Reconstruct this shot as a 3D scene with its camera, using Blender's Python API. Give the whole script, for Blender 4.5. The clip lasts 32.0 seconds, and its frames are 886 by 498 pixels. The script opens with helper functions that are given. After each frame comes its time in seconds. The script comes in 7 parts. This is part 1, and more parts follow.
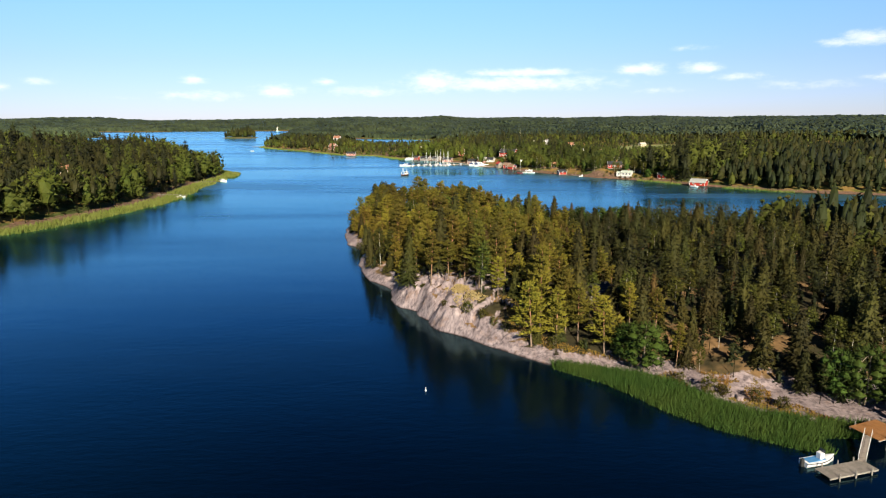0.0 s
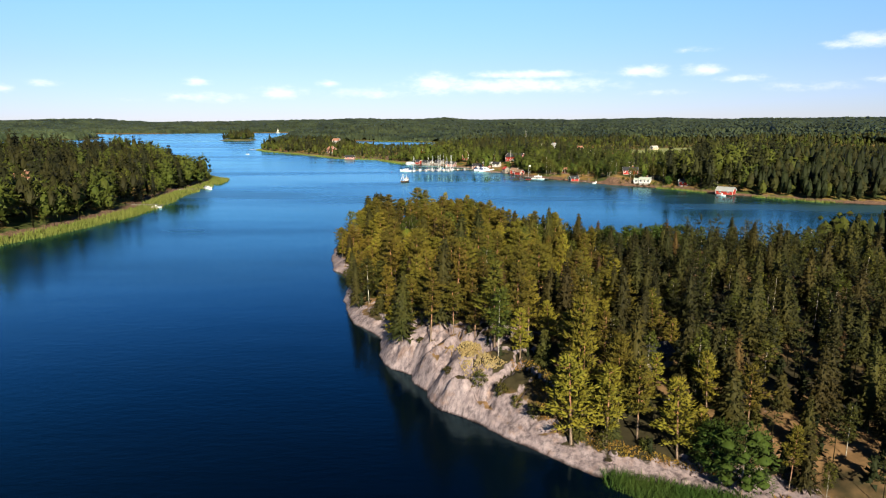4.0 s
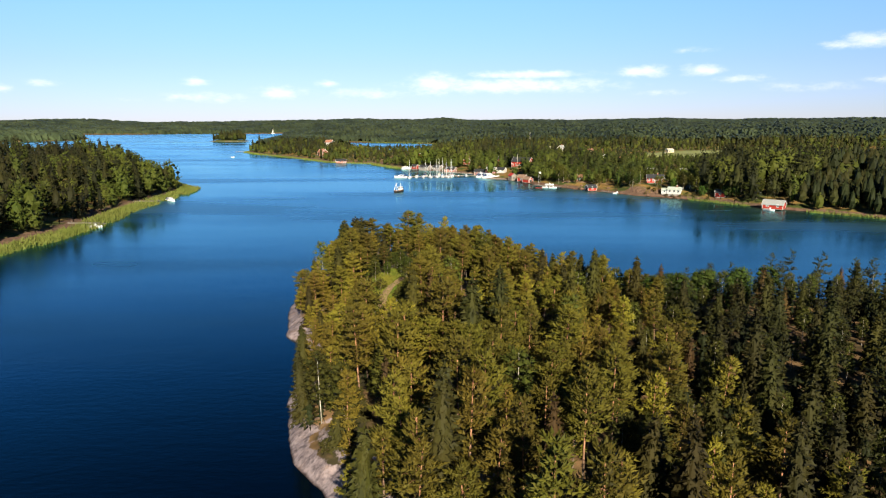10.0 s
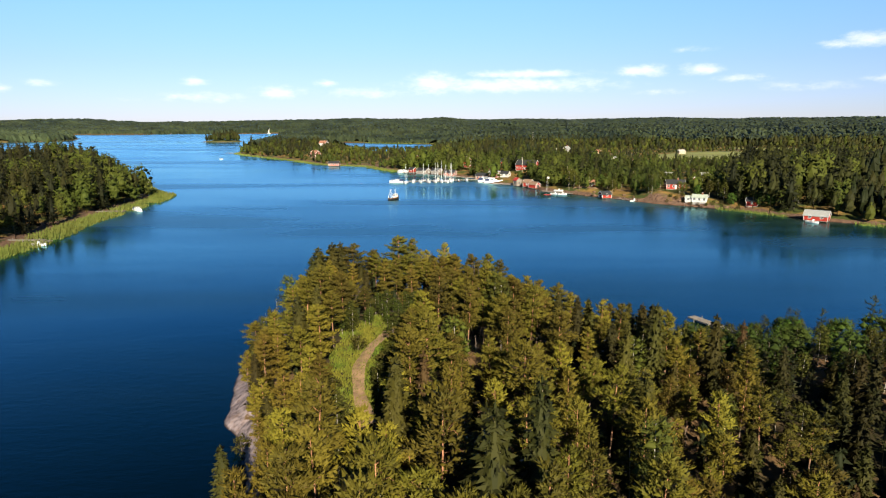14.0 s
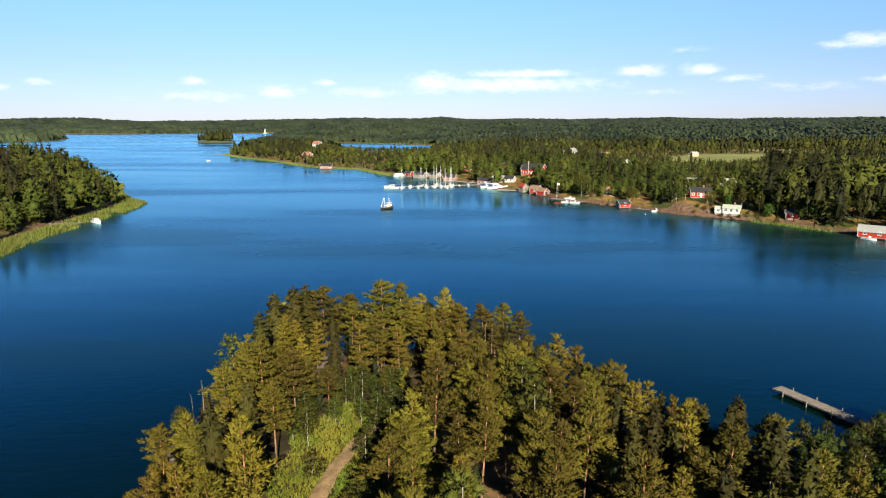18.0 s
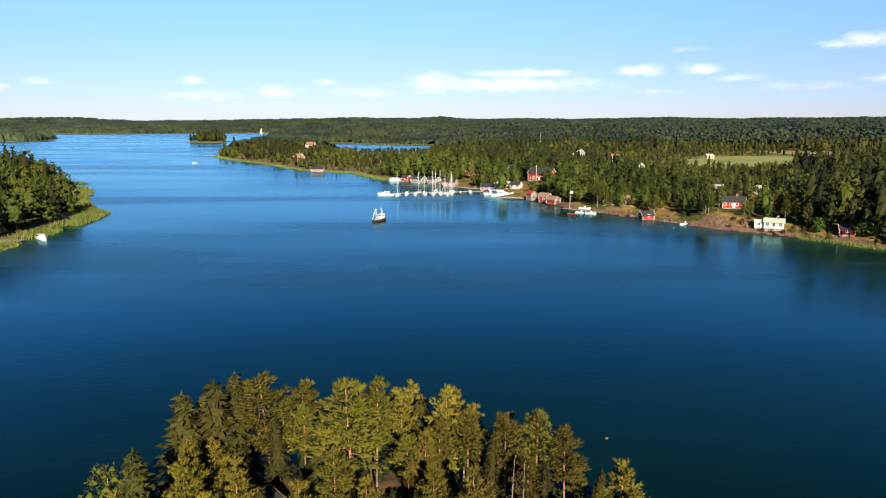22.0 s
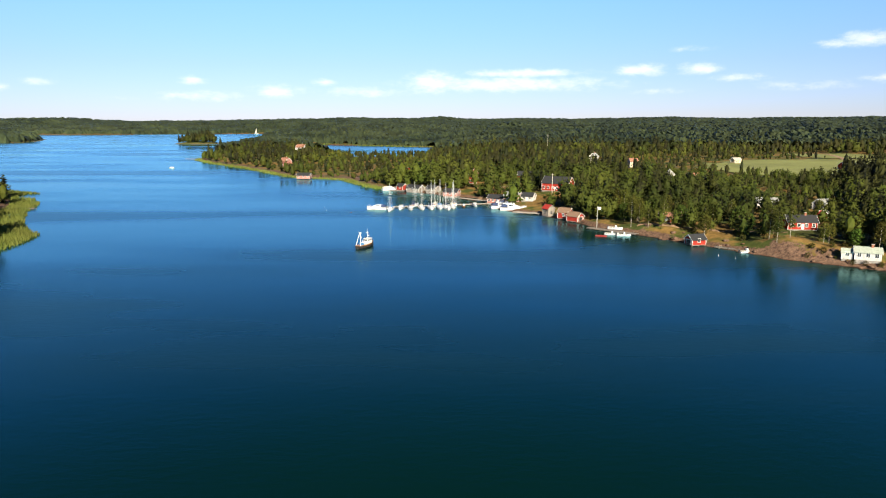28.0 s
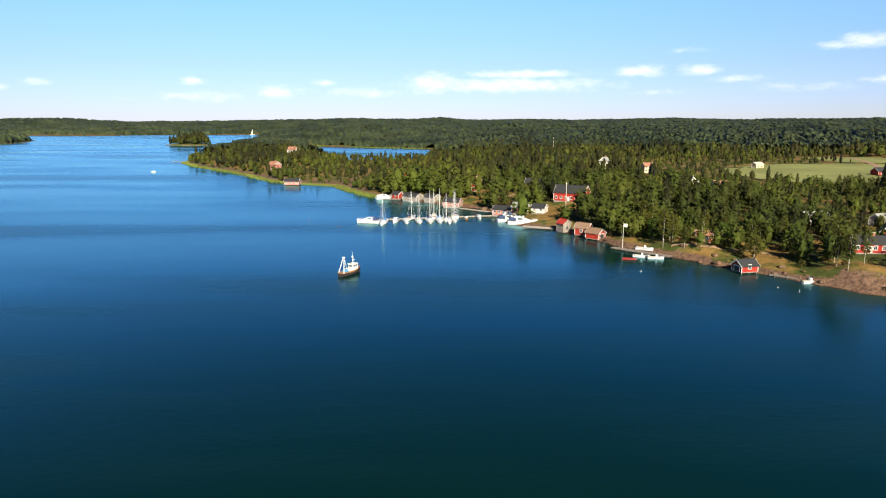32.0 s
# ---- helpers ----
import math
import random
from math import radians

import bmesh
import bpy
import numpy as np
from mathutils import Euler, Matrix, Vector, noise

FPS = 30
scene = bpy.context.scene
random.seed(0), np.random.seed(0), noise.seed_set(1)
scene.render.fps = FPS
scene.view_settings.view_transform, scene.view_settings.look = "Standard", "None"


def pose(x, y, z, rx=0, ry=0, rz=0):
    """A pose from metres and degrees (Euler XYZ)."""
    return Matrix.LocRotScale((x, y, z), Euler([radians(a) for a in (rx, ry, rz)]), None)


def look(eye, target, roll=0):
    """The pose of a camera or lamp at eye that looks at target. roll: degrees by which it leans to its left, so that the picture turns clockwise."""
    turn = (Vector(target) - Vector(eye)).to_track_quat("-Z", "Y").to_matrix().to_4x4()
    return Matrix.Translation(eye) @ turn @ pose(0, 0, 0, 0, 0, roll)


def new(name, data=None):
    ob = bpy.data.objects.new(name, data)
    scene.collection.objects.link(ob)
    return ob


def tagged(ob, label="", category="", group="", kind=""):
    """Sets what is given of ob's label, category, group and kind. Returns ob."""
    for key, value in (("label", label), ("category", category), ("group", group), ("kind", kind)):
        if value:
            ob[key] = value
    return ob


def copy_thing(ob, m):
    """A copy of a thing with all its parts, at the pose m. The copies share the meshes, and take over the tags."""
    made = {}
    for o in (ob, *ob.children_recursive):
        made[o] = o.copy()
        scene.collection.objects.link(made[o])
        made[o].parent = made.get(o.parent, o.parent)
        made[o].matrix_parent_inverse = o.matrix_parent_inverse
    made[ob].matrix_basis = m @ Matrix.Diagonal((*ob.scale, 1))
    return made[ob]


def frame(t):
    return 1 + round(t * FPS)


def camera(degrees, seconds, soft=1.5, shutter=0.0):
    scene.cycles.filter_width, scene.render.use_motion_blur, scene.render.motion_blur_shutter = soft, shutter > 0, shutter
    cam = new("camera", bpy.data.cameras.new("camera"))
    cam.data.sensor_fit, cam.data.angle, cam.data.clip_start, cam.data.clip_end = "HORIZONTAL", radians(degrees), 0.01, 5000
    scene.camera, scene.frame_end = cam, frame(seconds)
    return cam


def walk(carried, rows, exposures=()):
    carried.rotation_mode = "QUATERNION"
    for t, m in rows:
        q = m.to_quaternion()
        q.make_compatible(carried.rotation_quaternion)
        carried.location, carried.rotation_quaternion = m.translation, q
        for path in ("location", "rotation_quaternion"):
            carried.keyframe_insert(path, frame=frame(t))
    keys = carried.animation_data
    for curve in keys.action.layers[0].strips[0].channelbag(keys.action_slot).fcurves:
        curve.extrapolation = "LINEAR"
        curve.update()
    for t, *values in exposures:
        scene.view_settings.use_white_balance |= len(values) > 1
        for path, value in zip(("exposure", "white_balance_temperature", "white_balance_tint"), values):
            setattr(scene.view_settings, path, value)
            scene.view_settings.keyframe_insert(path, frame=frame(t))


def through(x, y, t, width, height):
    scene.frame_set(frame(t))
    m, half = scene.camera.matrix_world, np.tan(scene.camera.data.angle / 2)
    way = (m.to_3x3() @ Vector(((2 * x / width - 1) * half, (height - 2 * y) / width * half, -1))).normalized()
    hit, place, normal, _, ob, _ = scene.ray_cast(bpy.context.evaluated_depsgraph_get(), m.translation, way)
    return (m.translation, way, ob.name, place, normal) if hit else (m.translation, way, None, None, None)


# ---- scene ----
# ---------------------------------------------------------------- camera and walk
cam = camera(69.0, 32.0, soft=1.15)
METRES, EYE, TILT, LEAN, TURN = 309.46, 42.0, -11.43, 0.178, -0.154
CLIMB, DRIFT, TURNS = 0.00954, -0.00148, 0.819
ROWS = [
    (0.0, 0.0, 0.0, 0.0, 0.0, 0.0, -0.0),
    (0.5, -0.0001, 0.0124, 0.0033, 0.05, 0.02, -0.02),
    (1.0, -0.0002, 0.0263, 0.0072, 0.1, 0.04, -0.05),
    (1.5, -0.0003, 0.0407, 0.0113, 0.15, 0.06, -0.09),
    (2.0, -0.0005, 0.0537, 0.0149, 0.19, 0.08, -0.12),
    (2.5, -0.0006, 0.0686, 0.0192, 0.24, 0.11, -0.1),
    (3.0, -0.0008, 0.0829, 0.0232, 0.26, 0.14, -0.07),
    (3.5, -0.0008, 0.0974, 0.0273, 0.29, 0.17, -0.05),
    (5.5, -0.0011, 0.157, 0.0433, 0.31, 0.2, -0.04),
    (6.0, -0.001, 0.1711, 0.0472, 0.3, 0.21, -0.03),
    (6.5, -0.0008, 0.1854, 0.0511, 0.3, 0.2, -0.05),
    (7.0, -0.0007, 0.2004, 0.0552, 0.29, 0.18, -0.04),
    (7.5, -0.0006, 0.2156, 0.0592, 0.3, 0.19, -0.06),
    (8.0, -0.0007, 0.2307, 0.0634, 0.28, 0.17, -0.08),
    (8.5, -0.0003, 0.2474, 0.0678, 0.27, 0.2, -0.07),
    (9.0, -0.0004, 0.2626, 0.0722, 0.24, 0.19, -0.1),
    (9.5, -0.0003, 0.278, 0.0765, 0.23, 0.2, -0.08),
    (10.0, -0.0001, 0.2934, 0.0806, 0.21, 0.2, -0.07),
    (10.5, -0.0, 0.3087, 0.0848, 0.21, 0.2, -0.06),
    (11.0, 0.0001, 0.3251, 0.0891, 0.19, 0.2, -0.06),
    (11.5, 0.0003, 0.3403, 0.093, 0.16, 0.22, -0.07),
    (12.0, 0.0004, 0.3557, 0.097, 0.14, 0.23, -0.08),
    (12.5, 0.0006, 0.3719, 0.1012, 0.13, 0.23, -0.07),
    (13.0, 0.0006, 0.3869, 0.1052, 0.12, 0.21, -0.05),
    (13.5, 0.0007, 0.4011, 0.1088, 0.1, 0.18, -0.03),
    (14.0, 0.0008, 0.415, 0.1124, 0.1, 0.15, -0.0),
    (14.5, 0.0008, 0.431, 0.1166, 0.09, 0.12, 0.02),
    (16.5, -0.0006, 0.4903, 0.1304, 0.02, 0.16, -0.09),
    (17.0, -0.0007, 0.5059, 0.1349, 0.02, 0.14, -0.12),
    (17.5, -0.0008, 0.5225, 0.1396, 0.01, 0.13, -0.14),
    (18.0, -0.0008, 0.5369, 0.1436, 0.01, 0.11, -0.13),
    (18.5, -0.0005, 0.5523, 0.1479, -0.01, 0.11, -0.14),
    (19.0, -0.0003, 0.5684, 0.1523, -0.01, 0.1, -0.12),
    (19.5, -0.0001, 0.5836, 0.1564, -0.02, 0.09, -0.14),
    (20.0, 0.0001, 0.5996, 0.1607, -0.03, 0.09, -0.14),
    (20.5, 0.0002, 0.6149, 0.1643, -0.04, 0.09, -0.15),
    (21.0, 0.0003, 0.63, 0.1683, -0.05, 0.08, -0.16),
    (21.5, 0.0004, 0.6455, 0.172, -0.05, 0.08, -0.15),
    (22.0, 0.0003, 0.6607, 0.1757, -0.06, 0.07, -0.16),
    (22.5, 0.0002, 0.6759, 0.1794, -0.06, 0.08, -0.17),
    (23.0, -0.0001, 0.6912, 0.1832, -0.05, 0.07, -0.17),
    (23.5, -0.0003, 0.7062, 0.1869, -0.06, 0.07, -0.19),
    (24.0, -0.0008, 0.7213, 0.1904, -0.05, 0.07, -0.19),
    (24.5, -0.0011, 0.7363, 0.1941, -0.06, 0.06, -0.18),
    (25.0, -0.001, 0.7504, 0.1978, -0.05, 0.06, -0.16),
    (25.5, -0.0011, 0.7654, 0.2014, -0.05, 0.07, -0.15),
    (27.5, -0.0006, 0.8269, 0.2162, -0.1, 0.05, -0.1),
    (28.0, -0.0007, 0.8425, 0.2209, -0.08, 0.06, -0.08),
    (28.5, -0.0008, 0.8585, 0.2248, -0.09, 0.06, -0.11),
    (29.0, -0.0006, 0.8742, 0.2292, -0.09, 0.06, -0.12),
    (29.5, -0.0007, 0.8898, 0.2335, -0.1, 0.08, -0.14),
    (30.0, -0.0008, 0.9062, 0.2379, -0.11, 0.1, -0.15),
    (30.5, -0.0007, 0.9216, 0.2419, -0.11, 0.11, -0.16),
    (31.0, -0.0009, 0.9367, 0.2459, -0.11, 0.11, -0.17),
    (31.5, -0.0012, 0.9518, 0.25, -0.12, 0.11, -0.18),
    (32.0, -0.0013, 0.967, 0.2541, -0.12, 0.14, -0.17),
]
walk(cam, [(t, pose(DRIFT * METRES * y, METRES * y, EYE + CLIMB * METRES * y,
                    90 + TILT + TURNS * pitch, LEAN + TURNS * roll, TURN + TURNS * yaw))
           for t, x, y, z, yaw, pitch, roll in ROWS])

# ---------------------------------------------------------------- world, sun, exposure
SUN_AZ, SUN_EL = radians(169), radians(27)
sun_way = Vector((math.sin(SUN_AZ) * math.cos(SUN_EL), math.cos(SUN_AZ) * math.cos(SUN_EL), math.sin(SUN_EL)))
sun = new("sun", bpy.data.lights.new("sun", "SUN"))
sun.data.energy, sun.data.angle, sun.data.color = 5.0, radians(0.55), (1.0, 0.88, 0.68)
sun.matrix_world = look(sun_way * 200, (0, 0, 0))

scene.view_settings.exposure = 1.5


def nodes_of(tree):
    """Short ways to make nodes and links in a node tree."""
    def node(kind, operation="", data_type="", blend_type="", interpolation_type="", noise_dimensions=""):
        n = tree.nodes.new(kind)
        if operation:
            n.operation = operation
        if data_type:
            n.data_type = data_type
        if blend_type:
            n.blend_type = blend_type
        if interpolation_type:
            n.interpolation_type = interpolation_type
        if noise_dimensions:
            n.noise_dimensions = noise_dimensions
        return n

    def link(a, b):
        tree.links.new(a, b)

    def maths(op, a, b=0.0, c=0.0):
        n = tree.nodes.new("ShaderNodeMath")
        n.operation = op
        for i, v in enumerate((a, b, c)):
            if isinstance(v, (int, float)):
                n.inputs[i].default_value = v
            else:
                tree.links.new(v, n.inputs[i])
        return n.outputs[0]
    return node, link, maths


# clouds that stand low over the horizon: azimuth, height, half width, half depth, density
CLOUDS = [
    (0.568, 0.0986, 0.034, 0.0090, 1.0), (0.532, 0.0950, 0.022, 0.0060, 0.8), (0.358, 0.0953, 0.032, 0.0050, 0.45),
    (0.369, 0.0685, 0.026, 0.0080, 1.0), (0.293, 0.0685, 0.034, 0.0085, 1.0), (0.420, 0.0559, 0.040, 0.0055, 0.7),
    (0.123, 0.0668, 0.085, 0.0060, 1.0), (0.100, 0.0510, 0.150, 0.0110, 0.9), (-0.012, 0.0540, 0.038, 0.0150, 1.0),
    (-0.114, 0.0403, 0.070, 0.0085, 0.6), (-0.241, 0.0412, 0.034, 0.0100, 0.8), (-0.355, 0.0547, 0.018, 0.0060, 0.9),
    (-0.347, 0.0331, 0.060, 0.0080, 0.6), (-0.173, 0.0539, 0.016, 0.0055, 0.9), (-0.545, 0.0490, 0.022, 0.0050, 0.6),
    (0.318, 0.0386, 0.040, 0.0050, 0.5), (0.507, 0.0439, 0.070, 0.0080, 0.45), (0.600, 0.0500, 0.040, 0.0070, 0.6),
    (-0.585, 0.0420, 0.012, 0.0060, 0.7), (-0.45, 0.0290, 0.030, 0.0040, 0.3),
]
world = bpy.data.worlds.new("summer_sky")
scene.world = world
world.use_nodes = True
wt = world.node_tree
wt.nodes.clear()
node, link, maths = nodes_of(wt)
sky = node("ShaderNodeTexSky")
sky.sky_type, sky.sun_disc, sky.sun_elevation, sky.sun_rotation = "NISHITA", False, SUN_EL, SUN_AZ % (2 * math.pi)
sky.altitude, sky.air_density, sky.dust_density, sky.ozone_density = 0.0, 1.0, 0.0, 1.6
tint = node("ShaderNodeMix", data_type="RGBA", blend_type="MULTIPLY")
tint.inputs[0].default_value = 1.0
link(sky.outputs[0], tint.inputs[6])
coord = node("ShaderNodeTexCoord")
split = node("ShaderNodeSeparateXYZ")
link(coord.outputs["Generated"], split.inputs[0])
az = maths("ARCTAN2", split.outputs[0], split.outputs[1])
el = maths("ARCSINE", split.outputs[2])
clear_air = node("ShaderNodeValToRGB")
while len(clear_air.color_ramp.elements) < 7:
    clear_air.color_ramp.elements.new(0.5)
for stop, (at, colour) in zip(clear_air.color_ramp.elements, ((0.0, (0.43, 0.52, 0.94)), (0.05, (0.51, 0.61, 1.02)), (0.12, (0.62, 0.85, 1.25)), (0.165, (0.30, 0.66, 1.26)), (0.22, (0.15, 0.53, 1.05)), (0.36, (0.030, 0.130, 0.27)), (1.0, (0.020, 0.080, 0.155)))):
    stop.position, stop.color = at, (*colour, 1)
link(maths("DIVIDE", el, 1.5708), clear_air.inputs[0])
link(clear_air.outputs[0], tint.inputs[7])
where = node("ShaderNodeCombineXYZ")
link(maths("MULTIPLY", az, 0.45), where.inputs[0])
link(el, where.inputs[1])
puff = node("ShaderNodeTexNoise")
puff.inputs["Scale"].default_value, puff.inputs["Detail"].default_value, puff.inputs["Roughness"].default_value = 95, 6, 0.62
link(where.outputs[0], puff.inputs["Vector"])
billow = maths("MULTIPLY", maths("SUBTRACT", puff.outputs[0], 0.5), 2.6)
cover = None
for a, e, w, h, dens in CLOUDS:
    dx = maths("DIVIDE", maths("SUBTRACT", az, a), w)
    dy = maths("DIVIDE", maths("SUBTRACT", el, e), h)
    r2 = maths("ADD", maths("MULTIPLY", dx, dx), maths("MULTIPLY", dy, dy))
    g = maths("MULTIPLY", maths("EXPONENT", maths("MULTIPLY", r2, -0.9)), dens)
    cover = g if cover is None else maths("MAXIMUM", cover, g)
dense = node("ShaderNodeMapRange", interpolation_type="SMOOTHSTEP")
link(maths("ADD", cover, maths("MULTIPLY", billow, maths("MINIMUM", maths("MULTIPLY", cover, 1.6), 0.55))), dense.inputs[0])
dense.inputs[1].default_value, dense.inputs[2].default_value = 0.12, 1.25
dense.inputs[3].default_value, dense.inputs[4].default_value = 0.0, 0.66
mixed = node("ShaderNodeMix", data_type="RGBA")
link(dense.outputs[0], mixed.inputs[0])
link(tint.outputs[2], mixed.inputs[6])
mixed.inputs[7].default_value = (9.6, 9.3, 9.6, 1)
back = node("ShaderNodeBackground")
back.inputs[1].default_value = 0.0519
link(mixed.outputs[2], back.inputs[0])
link(back.outputs[0], node("ShaderNodeOutputWorld").inputs[0])

# ---------------------------------------------------------------- materials


def material(name, rough=0.8, spec=0.3):
    """A node material with a Principled shader, and the short ways of nodes_of."""
    m = bpy.data.materials.new(name)
    m.use_nodes = True
    b = m.node_tree.nodes["Principled BSDF"]
    b.inputs["Roughness"].default_value, b.inputs["Specular IOR Level"].default_value = rough, spec
    return m, b, nodes_of(m.node_tree)


def noise_at(kit, scale, detail=4, rough=0.6, object_space=False, stretch=None):
    node, link, maths = kit
    n = node("ShaderNodeTexNoise")
    n.inputs["Scale"].default_value, n.inputs["Detail"].default_value, n.inputs["Roughness"].default_value = scale, detail, rough
    source = node("ShaderNodeTexCoord").outputs["Object"] if object_space else node("ShaderNodeNewGeometry").outputs["Position"]
    if stretch:
        s = node("ShaderNodeVectorMath", operation="MULTIPLY")
        link(source, s.inputs[0])
        s.inputs[1].default_value = stretch
        source = s.outputs[0]
    link(source, n.inputs["Vector"])
    return n.outputs[0]


def ramp(kit, value, *stops):
    node, link, maths = kit
    r = node("ShaderNodeValToRGB")
    while len(r.color_ramp.elements) < len(stops):
        r.color_ramp.elements.new(0.5)
    for el_, (at, colour) in zip(r.color_ramp.elements, stops):
        el_.position, el_.color = at, (*colour, 1)
    link(value, r.inputs[0])
    return r.outputs[0]


def mix(kit, factor, a, b, blend="MIX"):
    node, link, maths = kit
    n = node("ShaderNodeMix", data_type="RGBA", blend_type=blend)
    for v, i in ((factor, 0), (a, 6), (b, 7)):
        if isinstance(v, (int, float)):
            n.inputs[i].default_value = v
        elif isinstance(v, tuple):
            n.inputs[i].default_value = (*v, 1)
        else:
            link(v, n.inputs[i])
    return n.outputs[2]


def bump(kit, shader, height, strength=0.5, distance=0.1):
    node, link, maths = kit
    n = node("ShaderNodeBump")
    n.inputs["Strength"].default_value, n.inputs["Distance"].default_value = strength, distance
    link(height, n.inputs["Height"])
    link(n.outputs[0], shader.inputs["Normal"])


def foliage(name, dark, light, tone, through=0.14, area=0.06, round_=True, stand=0.5, spread=0.8):
    """Leaves or needles: colour varies by stand, tree, patch and leaf; tufts are shaded as round masses; some light comes through."""
    m, b, kit = material(name, 0.75, 0.15)
    dark, light, tone = (tuple(0.45 * c * k for c, k in zip(q, (1.03, 0.98, 0.70))) for q in (dark, light, tone))
    node, link, maths = kit
    info, geo = node("ShaderNodeObjectInfo"), node("ShaderNodeNewGeometry")
    leaf = mix(kit, maths("ADD", maths("MULTIPLY", geo.outputs["Random Per Island"], spread), 0.5 - spread / 2), dark, light)
    patch = noise_at(kit, area, 3)
    shifted = mix(kit, ramp(kit, patch, (0.35, (0, 0, 0)), (0.65, (1, 1, 1))), leaf, mix(kit, 0.75, leaf, tone))
    own = node("ShaderNodeHueSaturation")
    link(shifted, own.inputs["Color"])
    link(maths("ADD", 0.484, maths("MULTIPLY", info.outputs["Random"], 0.032)), own.inputs["Hue"])
    wide_area = ramp(kit, noise_at(kit, 0.014, 3), (0.36, (1 - stand,) * 3), (0.60, (1.1,) * 3))
    link(maths("MULTIPLY", maths("ADD", 0.72, maths("MULTIPLY", info.outputs["Random"], 0.55)), wide_area), own.inputs["Value"])
    if round_:
        own_normal, turn, blend = node("ShaderNodeAttribute"), node("ShaderNodeVectorTransform"), node("ShaderNodeVectorMath", operation="ADD")
        own_normal.attribute_name = "puff"
        turn.vector_type, turn.convert_from, turn.convert_to = "NORMAL", "OBJECT", "WORLD"
        link(own_normal.outputs["Vector"], turn.inputs[0])
        scaled = node("ShaderNodeVectorMath", operation="SCALE")
        scaled.inputs["Scale"].default_value = 0.8
        link(geo.outputs["Normal"], scaled.inputs[0])
        link(turn.outputs[0], blend.inputs[0])
        link(scaled.outputs[0], blend.inputs[1])
        unit_ = node("ShaderNodeVectorMath", operation="NORMALIZE")
        link(blend.outputs[0], unit_.inputs[0])
        link(unit_.outputs[0], b.inputs["Normal"])
    link(own.outputs[0], b.inputs["Base Color"])
    glow = node("ShaderNodeBsdfTranslucent")
    link(own.outputs[0], glow.inputs[0])
    both = node("ShaderNodeMixShader")
    both.inputs[0].default_value = through
    link(b.outputs[0], both.inputs[1])
    link(glow.outputs[0], both.inputs[2])
    out = m.node_tree.nodes["Material Output"]
    link(both.outputs[0], out.inputs["Surface"])
    return m


PINE = foliage("pine_needles", (0.082, 0.086, 0.011), (0.170, 0.158, 0.021), (0.190, 0.152, 0.019), 0.08, 0.06, True, 0.3)
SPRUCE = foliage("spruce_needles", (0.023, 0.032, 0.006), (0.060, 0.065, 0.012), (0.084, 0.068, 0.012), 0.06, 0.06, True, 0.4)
BIRCH = foliage("birch_leaves", (0.040, 0.066, 0.009), (0.118, 0.140, 0.022), (0.135, 0.130, 0.020), 0.15)
PINE_WOOD = foliage("far_pine_needles", (0.023, 0.031, 0.007), (0.060, 0.066, 0.015), (0.056, 0.059, 0.013), 0.06, 0.05, spread=0.45)
SPRUCE_WOOD = foliage("far_spruce_needles", (0.011, 0.019, 0.006), (0.032, 0.042, 0.012), (0.029, 0.038, 0.010), 0.06, 0.05, spread=0.45)
LEAF_WOOD = foliage("mixed_leaves", (0.042, 0.073, 0.011), (0.098, 0.134, 0.020), (0.114, 0.122, 0.020), 0.10, 0.035, spread=0.45)
OAK = foliage("oak_leaves", (0.045, 0.105, 0.012), (0.092, 0.180, 0.026), (0.096, 0.155, 0.026), 0.14)
DRY = foliage("dry_needles", (0.130, 0.070, 0.024), (0.230, 0.130, 0.050), (0.150, 0.110, 0.060), 0.25)
REED = foliage("reed_leaves", (0.125, 0.185, 0.040), (0.250, 0.300, 0.085), (0.255, 0.280, 0.090), 0.16, 0.09, False, 0.15)
REED_DEEP = foliage("green_reed_leaves", (0.030, 0.078, 0.015), (0.066, 0.135, 0.030), (0.080, 0.125, 0.028), 0.16, 0.12, False, 0.0)
BUSH = foliage("bush_leaves", (0.060, 0.085, 0.016), (0.140, 0.150, 0.036), (0.150, 0.120, 0.030), 0.3)

LUSH = foliage("lush_grass_leaves", (0.085, 0.140, 0.020), (0.190, 0.255, 0.040), (0.260, 0.225, 0.046), 0.2, 0.2, False, 0.0)
# PINE half again as bright, slightly yellower: west-shore sunlight put into the colour
PINE_SUNLIT = foliage("sunlit_pine_needles", (0.130, 0.128, 0.018), (0.250, 0.225, 0.032), (0.260, 0.205, 0.026), 0.08, 0.06, True, 0.15)
HEATHER = foliage("heather_sprigs", (0.260, 0.140, 0.045), (0.520, 0.290, 0.090), (0.400, 0.380, 0.070), 0.15, 0.22, False, 0.0)
STRAW = foliage("dry_grass_leaves", (0.470, 0.390, 0.230), (0.700, 0.600, 0.390), (0.560, 0.430, 0.230), 0.2, 0.2, False, 0.0)


